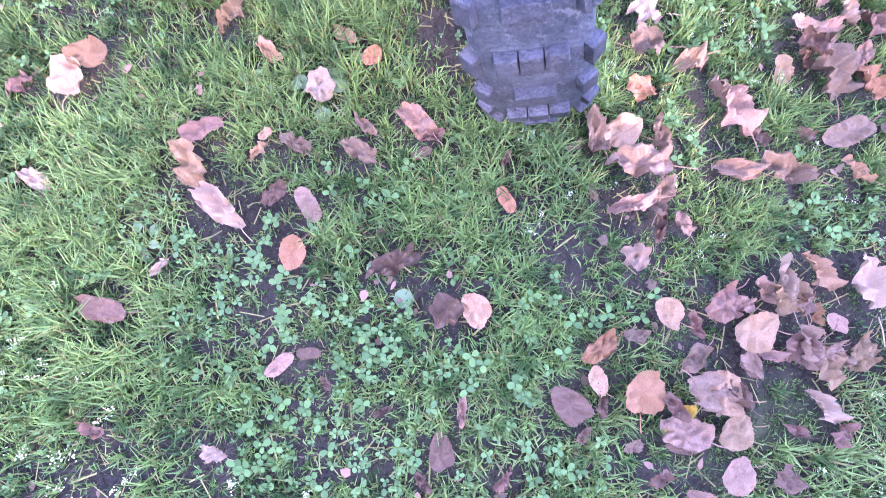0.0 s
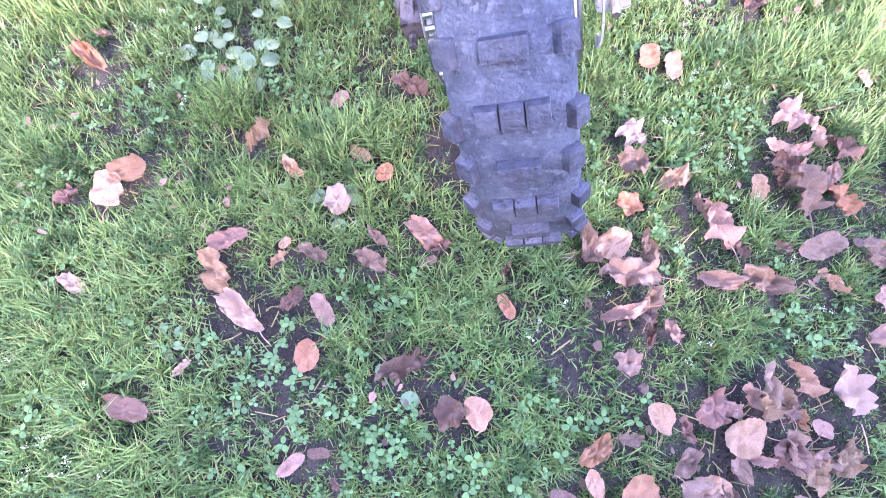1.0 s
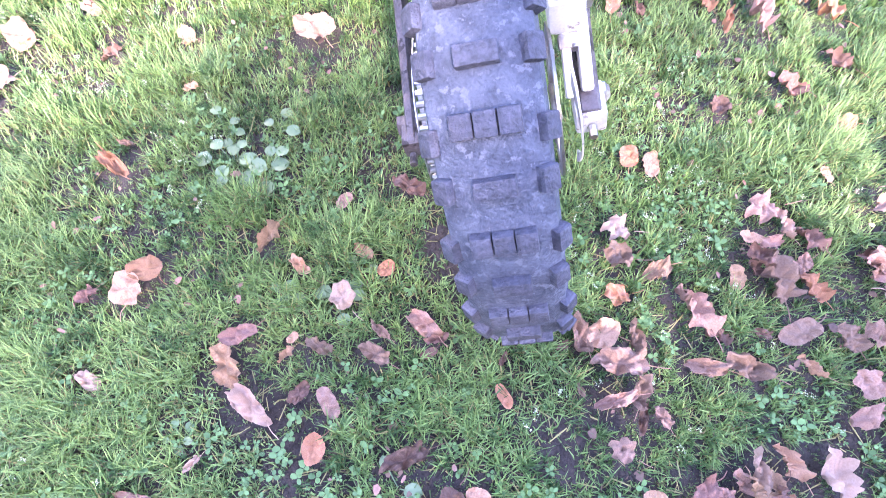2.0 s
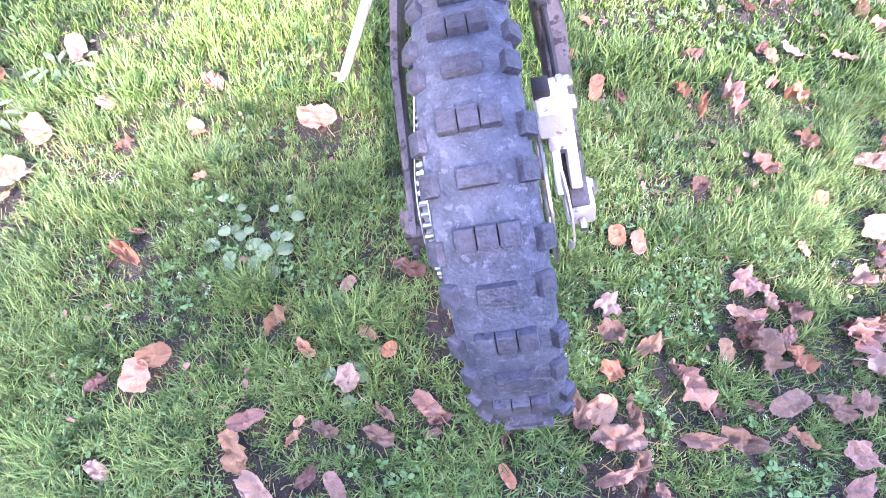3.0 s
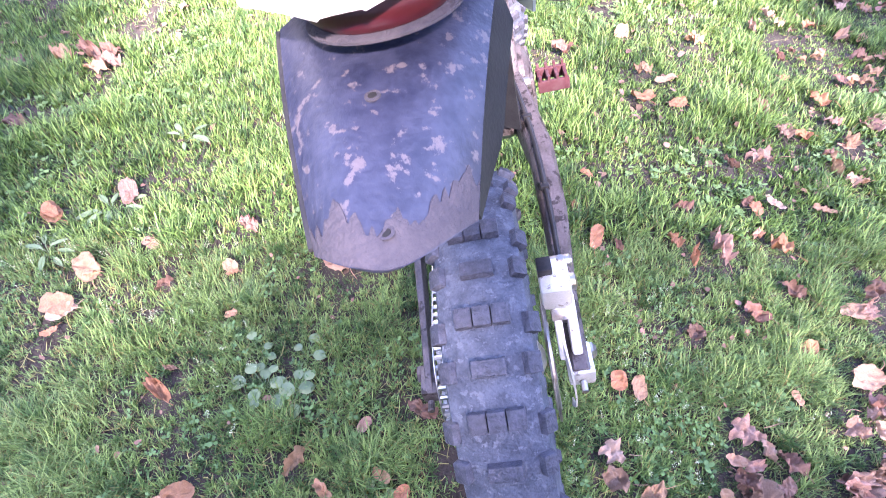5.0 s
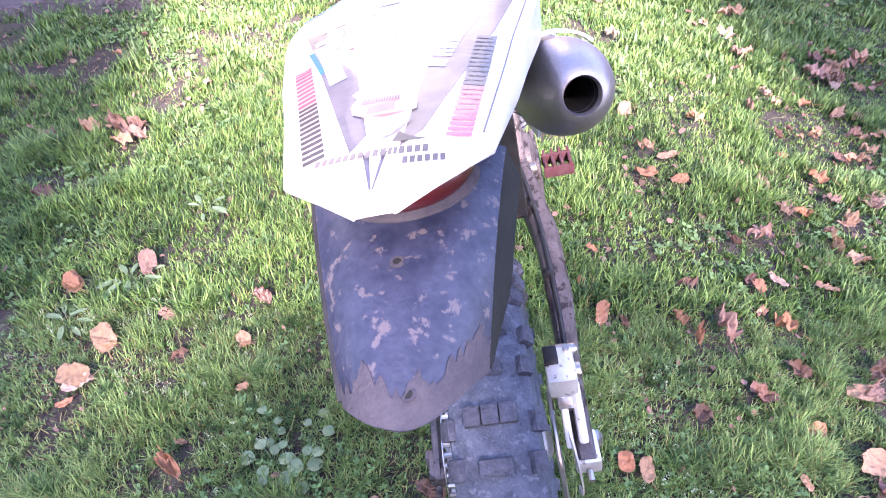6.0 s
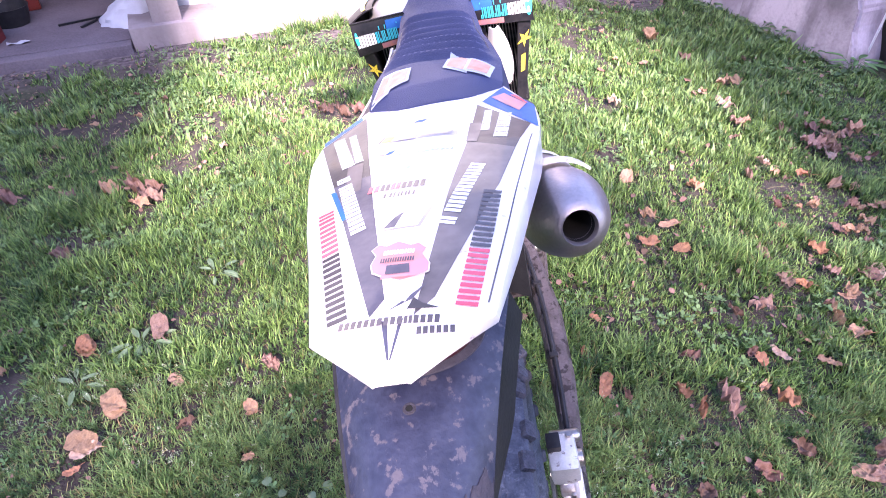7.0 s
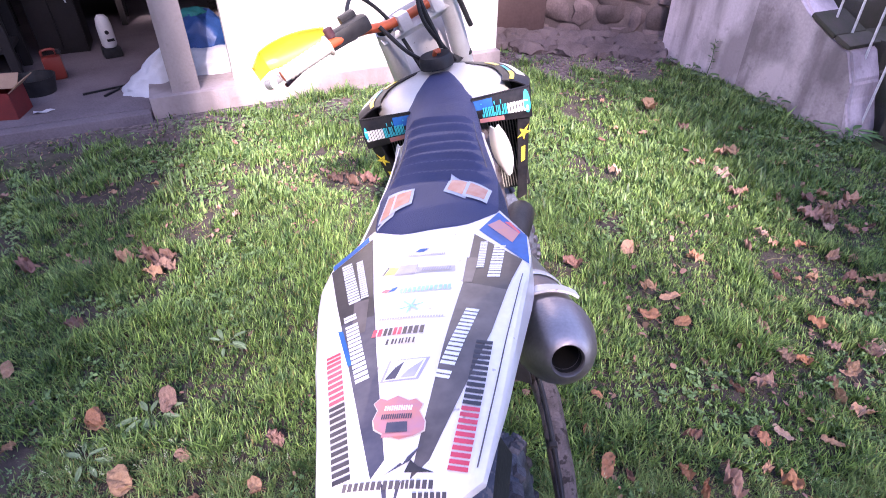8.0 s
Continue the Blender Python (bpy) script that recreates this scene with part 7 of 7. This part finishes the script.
def herbs(name, x0, x1, y0, y1, per_m2, size, mat, label, seed, layer):
    """Small round-leaved ground plants in patches: trefoils of tilted leaflets on thin stems."""
    rng = np.random.RandomState(seed)
    n = int((x1 - x0) * (y1 - y0) * per_m2)
    x, y = rng.uniform(x0, x1, n), rng.uniform(y0, y1, n)
    patch = field(x, y, 0.28, layer) * 0.7 + field(x, y, 0.09, layer + 1) * 0.3
    keep = (patch > 0.5 + 0.18 * rng.rand(n)) & on_lawn(x, y) & (pressed(x, y) > 0.9)
    x, y = x[keep], y[keep]
    n = len(x)
    k = 3
    cx, cy = np.repeat(x, k), np.repeat(y, k)
    h = np.repeat(ground_z(x, y) + rng.uniform(0.008, 0.034, n), k)
    turn = np.repeat(rng.uniform(0, 6.28, n), k) + np.tile(np.arange(k) * 2 * math.pi / k, n) + rng.uniform(-0.3, 0.3, n * k)
    r = np.repeat(size * rng.uniform(0.55, 1.4, n), k) * rng.uniform(0.8, 1.15, n * k)
    tilt = rng.uniform(-0.1, 0.65, n * k)
    out = np.stack([np.cos(turn) * np.cos(tilt), np.sin(turn) * np.cos(tilt), np.sin(tilt)], 1)
    side = np.stack([-np.sin(turn), np.cos(turn), rng.uniform(-0.3, 0.3, n * k)], 1)
    c = np.stack([cx, cy, h], 1)
    shape = np.array([(0.05, 0), (0.55, 0.52), (1.25, 0.62), (1.75, 0.25), (1.7, -0.3), (1.2, -0.62), (0.5, -0.5)])
    v = np.stack([c + (out * p + side * q) * r[:, None] for p, q in shape], 1).reshape(-1, 3)
    o = np.arange(n * k)[:, None] * 7
    ob = raw_mesh(name, v, [o + np.arange(7)[None]], mat)
    return tagged(ob, label, "ground plant", kind="stuff")


# Lighter copy of HERB: sunlight on the clover is put into the colour.
SUNLIT_CLOVER = material("sunny_clover", (0.120, 0.225, 0.075), 0.7, second=(0.155, 0.265, 0.105), scale=3, fine=60, bump=0, spread=0.35, through_light=0.25)
herbs("clover", -1.3, 1.4, -0.45, 1.2, 1900, 0.0056, HERB, "small green clover patches in the lawn", 21, 12)
herbs("creeping_herb", -1.3, 1.4, -0.45, 1.2, 1800, 0.0036, HERB, "low creeping herb among the grass", 22, 15)
herbs("clover", -2.4, 2.3, 1.2, 3.2, 1700, 0.0070, SUNLIT_CLOVER, "clover patches in the sunny lawn", 23, 18)
herbs("clover", -3.2, 2.4, 3.2, 5.0, 1100, 0.009, SUNLIT_CLOVER, "clover and weeds by the barn", 24, 20)


def seed_heads(x0, x1, y0, y1, per_m2, seed):
    """Pale flowering heads of annual meadow grass: thin stalks with sprays of tiny spikelets."""
    rng = np.random.RandomState(seed)
    n = int((x1 - x0) * (y1 - y0) * per_m2)
    x, y = rng.uniform(x0, x1, n), rng.uniform(y0, y1, n)
    keep = (field(x, y, 0.25, 40) > 0.52) & on_lawn(x, y) & (pressed(x, y) > 0.9)
    x, y = x[keep], y[keep]
    verts, quads = [], []
    for px, py in zip(x, y):
        a, lean = rng.uniform(0, 6.28), rng.uniform(0.2, 0.8)
        way = np.array([math.cos(a) * math.sin(lean), math.sin(a) * math.sin(lean), math.cos(lean)])
        foot = np.array([px, py, float(ground_z(px, py)) + 0.02])
        for k in range(16):
            u = rng.uniform(0.3, 1.0)
            c = foot + way * 0.04 * u + rng.normal(0, 0.006 * (1.15 - u), 3)
            d = rng.normal(0, 1, 3)
            d = d / np.linalg.norm(d) * 0.0017
            e = np.cross(d, [0.3, 0.5, 0.8]) * 0.7
            b = len(verts)
            verts += [c - d, c + e, c + d, c - e]
            quads.append([b, b + 1, b + 2, b + 3])
    ob = raw_mesh("seed_heads", np.array(verts), [np.array(quads)], SEED)
    tagged(ob, "pale seed heads of meadow grass", "grass", kind="stuff")


SEED = material("pale_spikelet", (0.52, 0.58, 0.42), 0.7, second=(0.45, 0.50, 0.34), scale=20, bump=0, spread=0.15)
seed_heads(-1.2, 1.3, -0.4, 1.2, 330, 41)


def straw(x0, x1, y0, y1, n, seed):
    """Dry stalks and twigs lying flat on the soil."""
    rng = np.random.RandomState(seed)
    x, y = rng.uniform(x0, x1, n), rng.uniform(y0, y1, n)
    keep = on_lawn(x, y) & (rng.rand(n) > lawn_density(x, y) * 0.8)
    x, y = x[keep], y[keep]
    n = len(x)
    a, l, w = rng.uniform(0, 6.28, n), rng.uniform(0.01, 0.045, n), rng.uniform(0.0006, 0.0013, n)
    way = np.stack([np.cos(a), np.sin(a), rng.uniform(-0.15, 0.25, n)], 1) * (l / 2)[:, None]
    side = np.stack([-np.sin(a), np.cos(a), np.zeros(n)], 1) * w[:, None]
    c = np.stack([x, y, ground_z(x, y) + rng.uniform(0.004, 0.016, n)], 1)
    v = np.stack([c - way - side, c - way + side, c + way + side, c + way - side], 1).reshape(-1, 3)
    o = np.arange(n)[:, None] * 4
    tagged(raw_mesh("straw", v, [o + np.arange(4)[None]], DRY), "dry straw and stalks on bare soil", "straw", kind="stuff")


straw(-1.2, 1.3, -0.4, 1.3, 6500, 42)
straw(-2.2, 2.2, 1.3, 3.0, 4200, 46)


def crumbs(x0, x1, y0, y1, n, size, seed):
    """Broken bits of dead leaf and bark strewn through the grass."""
    rng = np.random.RandomState(seed)
    x, y = rng.uniform(x0, x1, n), rng.uniform(y0, y1, n)
    keep = (field(x, y, 0.4, 44) * 0.6 + field(x, y, 0.12, 45) * 0.4 > 0.44 + 0.12 * rng.rand(n)) & on_lawn(x, y)
    x, y = x[keep], y[keep]
    n = len(x)
    c = np.stack([x, y, ground_z(x, y) + rng.uniform(0.006, 0.03, n)], 1)
    a = rng.uniform(0, 6.28, n)
    s = size * rng.uniform(0.4, 1.5, n)
    p = np.stack([np.cos(a), np.sin(a), rng.uniform(-0.5, 0.5, n)], 1) * s[:, None]
    q = np.stack([-np.sin(a), np.cos(a), rng.uniform(-0.6, 0.6, n)], 1) * (s * rng.uniform(0.3, 0.9, n))[:, None]
    bow = np.stack([np.zeros(n), np.zeros(n), s * rng.uniform(-0.3, 0.5, n)], 1)
    v = np.stack([c - p, c - 0.3 * p + q * 0.8, c + 0.5 * p + q, c + p * 0.9, c + 0.3 * p - q + bow, c - 0.6 * p - q * 0.7], 1).reshape(-1, 3)
    o = np.arange(n)[:, None] * 6
    ob = raw_mesh("leaf_crumbs", v, [o + np.arange(6)[None]], CRUMB)
    tagged(ob, "broken brown leaf bits in the grass", "leaf litter", kind="stuff")


CRUMB = material("leaf_crumb", (0.26, 0.16, 0.11), 0.75, second=(0.13, 0.075, 0.06), scale=14, fine=200, bump=0.2, spread=0.45)
crumbs(-1.25, 1.35, -0.45, 1.3, 1500, 0.007, 51)
crumbs(-2.6, 2.4, 1.3, 4.8, 6500, 0.010, 52)


def clods(x0, x1, y0, y1, n, seed):
    """Crumbs of dark soil on the bare spots."""
    rng = np.random.RandomState(seed)
    x, y = rng.uniform(x0, x1, n), rng.uniform(y0, y1, n)
    keep = on_lawn(x, y) & (lawn_density(x, y) < 0.75)
    x, y = x[keep], y[keep]
    n = len(x)
    r = rng.uniform(0.0015, 0.0075, n) ** 1.0
    shape = np.array([(1, 0, 0), (0, 1, 0), (-1, 0, 0), (0, -1, 0), (0, 0, 1), (0, 0, -0.6)], float)
    v = np.stack([x, y, ground_z(x, y) + 0.001], 1)[:, None] + shape[None] * r[:, None, None] * rng.uniform(0.6, 1.3, (n, 6, 1))
    o = np.arange(n)[:, None, None] * 6
    tri = np.array([[0, 1, 4], [1, 2, 4], [2, 3, 4], [3, 0, 4]])[None]
    tagged(raw_mesh("soil_crumbs", v.reshape(-1, 3), [(o + tri).reshape(-1, 3)], SOIL), "crumbs of dark soil between the tufts", "soil", kind="stuff")


clods(-1.2, 1.3, -0.4, 1.3, 85000, 43)


def weed(at, leaves, size, mat, label, name="broadleaf_weed", rise=0.5, long=1.0, seed=0):
    """A rosette of real leaves with folded midribs."""
    rng = random.Random(seed)
    m = pose(at[0], at[1], float(ground_z(*at)))
    plant = thing(name, m, label, "weed")
    for i in range(leaves):
        a = 2.4 * i + rng.uniform(-0.4, 0.4)
        l = size * rng.uniform(0.7, 1.2)
        reach = size * rng.uniform(0.3, 1.4)
        lift = 0.012 + rise * size * rng.uniform(0.3, 1.0)
        bm = bmesh.new()
        rows = []
        for k in range(7):
            u = k / 6
            w = l * 0.46 * math.sin(math.pi * min(1, u * 0.93 + 0.07)) ** 0.7 / long
            row = []
            for j in (-1, -0.5, 0, 0.5, 1):
                row.append(bm.verts.new((u * l * long + reach, j * w, lift + 0.12 * l * abs(j) + 0.25 * l * u * (1 - u) - 0.15 * l * u)))
            rows.append(row)
        for p, q in zip(rows, rows[1:]):
            for j in range(4):
                bm.faces.new((p[j], p[j + 1], q[j + 1], q[j]))
        tube([(0.002, 0, 0.0), (reach * 0.6, 0, lift * 0.8), (reach + 0.004, 0, lift)], 0.0012, 5, bm=bm)
        ob = part("leaf", bm, mat, plant)
        ob.matrix_basis = Matrix.Rotation(a, 4, "Z")


PALE_HERB = material("pale_round_leaf", (0.14, 0.225, 0.115), 0.5, second=(0.18, 0.26, 0.145), scale=20, fine=90, bump=0.15, spread=0.2, through_light=0.2)
for at, n, s, seed in (((-0.43, 0.72), 9, 0.034, 1), ((-0.36, 0.70), 5, 0.032, 2), ((-0.35, 0.80), 4, 0.032, 3), ((-0.46, 0.80), 4, 0.03, 4), ((-0.20, 0.42), 5, 0.026, 5), ((-0.16, 0.47), 4, 0.022, 6), ((-0.30, 0.43), 4, 0.024, 7), ((-0.075, 0.095), 2, 0.026, 8), ((-0.44, 0.17), 5, 0.018, 9)):
    weed(at, n, s, PALE_HERB, "pale round-leaved weed in the lawn", seed=seed)
for at, n, s, seed in (((-0.98, 1.28), 8, 0.034, 11), ((-1.1, 1.12), 7, 0.03, 12), ((-0.86, 1.6), 7, 0.032, 13)):
    weed(at, n, s, PALE_HERB, "rosette of long pale weed leaves", "rosette_weed", 0.6, 1.7, seed)
for k in range(8):
    u = k / 7
    x, y = 1.60 + 0.60 * u + 0.03 * math.sin(k * 2.1), 4.68 - 1.28 * u + 0.04 * math.cos(k * 1.3)
    weed((x - 0.06, y - 0.03), 9, 0.032 + 0.008 * (k % 3), DARK_HERB, "dark leafy weed at the foot of the concrete wall", "wall_weed", 1.5, 1.2, 30 + k)
weed((2.22, 3.36), 12, 0.06, HERB, "bright green plant in a crack by the wall", "wall_weed", 1.4, 1.8, 60)


def sprig(at, seed):
    plant = thing("tall_weed", pose(at[0], at[1], 0.0), "thin upright weed against the concrete wall", "weed")
    rng = random.Random(seed)
    part("stem", tube([(0, 0, 0), (0.01, 0, 0.12), (0.0, 0.01, 0.26)], [0.003, 0.0025, 0.0015], 6, 4), DARK_HERB, plant)
    bm = bmesh.new()
    for i in range(26):
        z = 0.05 + 0.21 * rng.random()
        a = rng.uniform(0, 6.28)
        l = 0.05 * rng.uniform(0.5, 1)
        d = Vector((math.cos(a), math.sin(a), 0.25))
        s = Vector((-d.y, d.x, 0)) * l * 0.22
        p = Vector((0.005, 0.0, z))
        bm.faces.new([bm.verts.new(q) for q in (p, p + d * l * 0.5 + s, p + d * l, p + d * l * 0.5 - s)])
    part("foliage", bm, DARK_HERB, plant)


sprig((1.74, 4.40), 3)


# ---- fallen leaves ----
LEAF_INK = {"TAN": TAN, "PINK": PINK, "ORANGE": ORANGE_LEAF, "PALE": PALE_LEAF, "BROWN": BROWN_LEAF, "YELLOW": YELLOW_LEAF, "DARK": BROWN_LEAF, "WHITE": PALE_LEAF}
LEAF_WORDS = {"TAN": "dry tan", "PINK": "dry pinkish-brown", "ORANGE": "dry orange-brown", "PALE": "bleached pale", "BROWN": "dark brown", "YELLOW": "yellow", "DARK": "almost black rotten", "WHITE": "bleached whitish"}
LEAF_FORM = {"oval": "oval leaf", "heart": "heart-shaped leaf", "round": "round toothed leaf", "lobed": "lobed leaf", "curl": "curled crumpled leaf"}
leaf_store = {}


def leaf_mesh(form, ink, variant):
    """A fallen leaf one unit across: toothed outline, raised midrib, curled and crumpled blade, and a stalk."""
    key = (form, ink, variant)
    if key in leaf_store:
        return leaf_store[key]
    rng = random.Random(form + str(variant))
    n, rings = 44, 6
    curl = {"oval": 0.9, "heart": 0.8, "round": 0.55, "lobed": 1.2, "curl": 2.0}[form] * rng.uniform(0.6, 1.2)
    twist = rng.uniform(-0.7, 0.7)
    phase = rng.uniform(0, 9)
    rough = {"curl": 0.80, "lobed": 0.62}.get(form, 0.36)
    lobes = [(c + rng.uniform(-0.12, 0.12), s * rng.uniform(0.7, 1.15)) for c, s in ((0, 0.20), (1.0, 0.16), (-1.0, 0.16), (1.95, 0.10), (-1.95, 0.10))]
    bm = bmesh.new()

    def rim(a):
        c = math.cos(a)
        if form == "oval":
            r = 0.5 * (1 - 0.42 * math.sin(a) ** 2) * (1 + 0.12 * max(0, c) ** 6)
        elif form == "heart":
            r = 0.46 * (1 - 0.18 * c) * (1 + 0.28 * max(0, c) ** 5) * (1 - 0.25 * max(0, -c) ** 8)
        elif form == "round":
            r = 0.47 * (1 + 0.1 * max(0, c) ** 4 - 0.14 * max(0, -c) ** 6)
        elif form == "curl":
            r = 0.5 * (1 - 0.30 * math.sin(a) ** 2 + 0.07 * math.cos(3 * a + phase) + 0.05 * math.cos(8 * a + phase))
        else:
            r = 0.30
            for centre, size in lobes:
                gap = (a - centre + math.pi) % (2 * math.pi) - math.pi
                r += size * math.exp(-((gap / 0.36) ** 2))
        return r * (1 + 0.025 * math.sin(19 * a + phase) + {"curl": 0.05, "lobed": 0.04}.get(form, 0.012) * math.sin(7 * a + phase * 2))

    def shape(x, y):
        z = rough * 0.5 * noise.noise(Vector((x * 3.2 + phase, y * 3.2, variant))) + rough * 0.35 * noise.noise(Vector((x * 8 + phase, y * 8, variant + 4)))
        z += 0.05 * abs(y) + 0.02 * abs(math.sin((x * 0.9 + abs(y) * 0.8) * 17)) * min(1, abs(y) * 5)
        # roll the blade round its own axis
        a = curl * (y + twist * x * 0.6) * 2.0
        r = 1 / (2.0 * curl)
        return Vector((x, r * math.sin(a), r * (1 - math.cos(a)) + z + 0.10 * x * x * curl))

    centre = bm.verts.new(shape(0, 0))
    last = None
    for k in range(1, rings + 1):
        q = (k / rings) ** 0.85
        ring = [bm.verts.new(shape(rim(a) * q * math.cos(a), rim(a) * q * math.sin(a))) for a in (2 * math.pi * i / n for i in range(n))]
        for i in range(n):
            j = (i + 1) % n
            bm.faces.new((centre, ring[i], ring[j]) if last is None else (last[i], ring[i], ring[j], last[j]))
        last = ring
    tube([shape(-0.42, 0), shape(-0.42, 0) + Vector((-0.2, 0.03, 0.06)), shape(-0.42, 0) + Vector((-0.42, 0.0, 0.02))], 0.012, 5, 3, bm=bm)
    low = min(v.co.z for v in bm.verts)
    for v in bm.verts:
        v.co.z -= low
    me = bpy.data.meshes.new("leaf")
    bm.to_mesh(me)
    bm.free()
    me.polygons.foreach_set("use_smooth", [True] * len(me.polygons))
    me.materials.append(LEAF_INK[ink])
    leaf_store[key] = me
    return me


leaf_rng = random.Random(77)
leaf_count = 0


LEAF_WIDE = {"oval": 0.58, "heart": 0.86, "round": 0.92, "lobed": 0.86, "curl": 0.62}


def fallen_leaf(x, y, size, turn, wide, form, ink, lift=None, tip=12):
    global leaf_count
    size = (0.80 if form == "round" else 0.88) * min(size, 0.125)
    leaf_count += 1
    variant = leaf_count % 5
    ob = new("fallen_leaf", leaf_mesh(form, ink, variant))
    z = float(ground_z(x, y)) + (leaf_rng.uniform(0.018, 0.032) if lift is None else lift)
    ob.matrix_basis = pose(x, y, z, leaf_rng.uniform(-tip, tip), leaf_rng.uniform(-tip, tip), turn + 180) @ Matrix.Diagonal((size, size * min(1.5, max(0.55, wide / LEAF_WIDE[form])), size * 0.95, 1))
    tagged(ob, f"{LEAF_WORDS[ink]} {LEAF_FORM[form]} lying on the grass", "fallen leaf", "fallen leaves on the lawn")


for spot in ALL_LEAVES:
    fallen_leaf(*spot)


def drift(n, x0, x1, y0, y1, seed, size=(0.05, 0.085)):
    """More leaves scattered over a stretch of lawn."""
    rng = random.Random(seed)
    made = 0
    while made < n:
        x, y = rng.uniform(x0, x1), rng.uniform(y0, y1)
        if on_lawn(np.array([x]), np.array([y]))[0] and rng.random() < float(field(x, y, 0.35, 30)) ** 1.3:
            fallen_leaf(x, y, rng.uniform(*size), rng.uniform(0, 360), rng.uniform(0.45, 0.85), rng.choice(["curl", "curl", "lobed", "oval", "heart"]), rng.choice(["TAN", "PINK", "TAN", "BROWN", "PALE", "BROWN"]))
            made += 1


def heap(cx, cy, r, n, seed):
    """Leaves blown together, one over another."""
    rng = random.Random(seed)
    for k in range(n):
        a, q = rng.uniform(0, 6.28), r * rng.random() ** 0.6
        fallen_leaf(cx + q * math.cos(a), cy + q * math.sin(a), rng.uniform(0.045, 0.085), rng.uniform(0, 360), rng.uniform(0.45, 0.85), rng.choice(["curl", "curl", "curl", "lobed"]), rng.choice(["TAN", "PINK", "PINK", "PINK", "BROWN", "PALE"]), 0.016 + 0.03 * (1 - q / r) * rng.random() + 0.01 * rng.random(), 38)


for spot in HEAPS:
    heap(*spot)
drift(40, 1.2, 2.2, 1.9, 3.5, 5, (0.035, 0.075))
drift(26, 1.05, 1.9, 0.3, 2.1, 6, (0.04, 0.09))
drift(9, 0.7, 1.9, 3.2, 4.5, 7, (0.04, 0.07))
drift(10, -2.6, -1.2, 0.9, 2.6, 8, (0.04, 0.07))
drift(14, -2.6, -0.8, 2.0, 3.6, 9, (0.03, 0.05))


# ---- unseen trees added behind; their trunks and thin crowns throw shade on the lawn ----
def shade_tree(at, spine, radii, first, limbs_count, leaves, spread, seed, label):
    rng = random.Random(seed)
    tree = thing("tree", pose(*at, 0), label, "tree")
    part("trunk", tube(spine, radii, 14, 4), BARK, tree)
    limbs = bmesh.new()
    ends = []
    for k in range(limbs_count):
        a = 2.4 * k
        z0 = first + 0.1 * k
        reach = rng.uniform(0.6, 1.0) * spread
        p = [Vector((0, 0, z0)), Vector((math.cos(a) * reach * 0.5, math.sin(a) * reach * 0.4, z0 + 0.3)), Vector((math.cos(a) * reach, math.sin(a) * reach * 0.8, z0 + rng.uniform(0.3, 0.8)))]
        tube(p, [0.045, 0.028, 0.01], 7, 3, bm=limbs)
        ends += [p[1], p[2], p[1].lerp(p[2], 0.5)]
    part("limbs", limbs, BARK, tree)
    r = np.random.RandomState(seed)
    n = leaves
    c = np.array([list(e) for e in ends])[r.randint(0, len(ends), n)] + r.normal(0, 0.22, (n, 3))
    a = r.normal(0, 1, (n, 3))
    a /= np.linalg.norm(a, axis=1)[:, None]
    b = np.cross(a, r.normal(0, 1, (n, 3)))
    b /= np.linalg.norm(b, axis=1)[:, None]
    s = r.uniform(0.04, 0.075, n)[:, None]
    v = np.stack([c - a * s, c + b * s * 0.6, c + a * s, c - b * s * 0.6], 1).reshape(-1, 3)
    o = np.arange(n)[:, None] * 4
    crown = raw_mesh("crown", v, [o + np.arange(4)[None]], ORANGE_LEAF)
    crown.parent = tree


# Trunk girths shape a shade strip over the bike, like a standing person's shadow.
shade_tree((0.70, -3.4), [(0.08, 0, -0.1), (0.05, 0, 1.4), (0.08, 0.0, 2.9), (0.05, 0.0, 3.6), (-0.02, 0.0, 4.2), (0.0, 0.0, 4.8), (0.02, 0, 5.6)], [0.2, 0.16, 0.105, 0.095, 0.14, 0.15, 0.09], 4.9, 9, 260, 1.2, 4, "unseen tree added to cast a strip of shade on the bike")
shade_tree((-0.25, -5.3), [(0, 0, -0.1), (0.05, 0, 1.6), (0, 0, 3.2), (0.03, 0, 4.6)], [0.15, 0.12, 0.09, 0.03], 3.3, 15, 3900, 1.6, 6, "unseen tree added to dapple the near lawn with shade")
shade_tree((2.1, -5.3), [(0, 0, -0.1), (0.05, 0, 1.6), (0, 0, 3.6), (0.03, 0, 5.5)], [0.15, 0.12, 0.09, 0.03], 3.85, 15, 2300, 1.5, 7, "unseen tree added to dapple the near lawn with shade")
shade_tree((2.65, -4.4), [(0, 0, -0.1), (0.05, 0, 1.6), (0, 0, 3.2), (0.03, 0, 4.4), (0, 0, 6.2), (0, 0, 7.8)], [0.16, 0.13, 0.10, 0.08, 0.05, 0.02], 6.4, 14, 2400, 1.25, 5, "unseen tall tree added to cast dappled shade on the far walls")
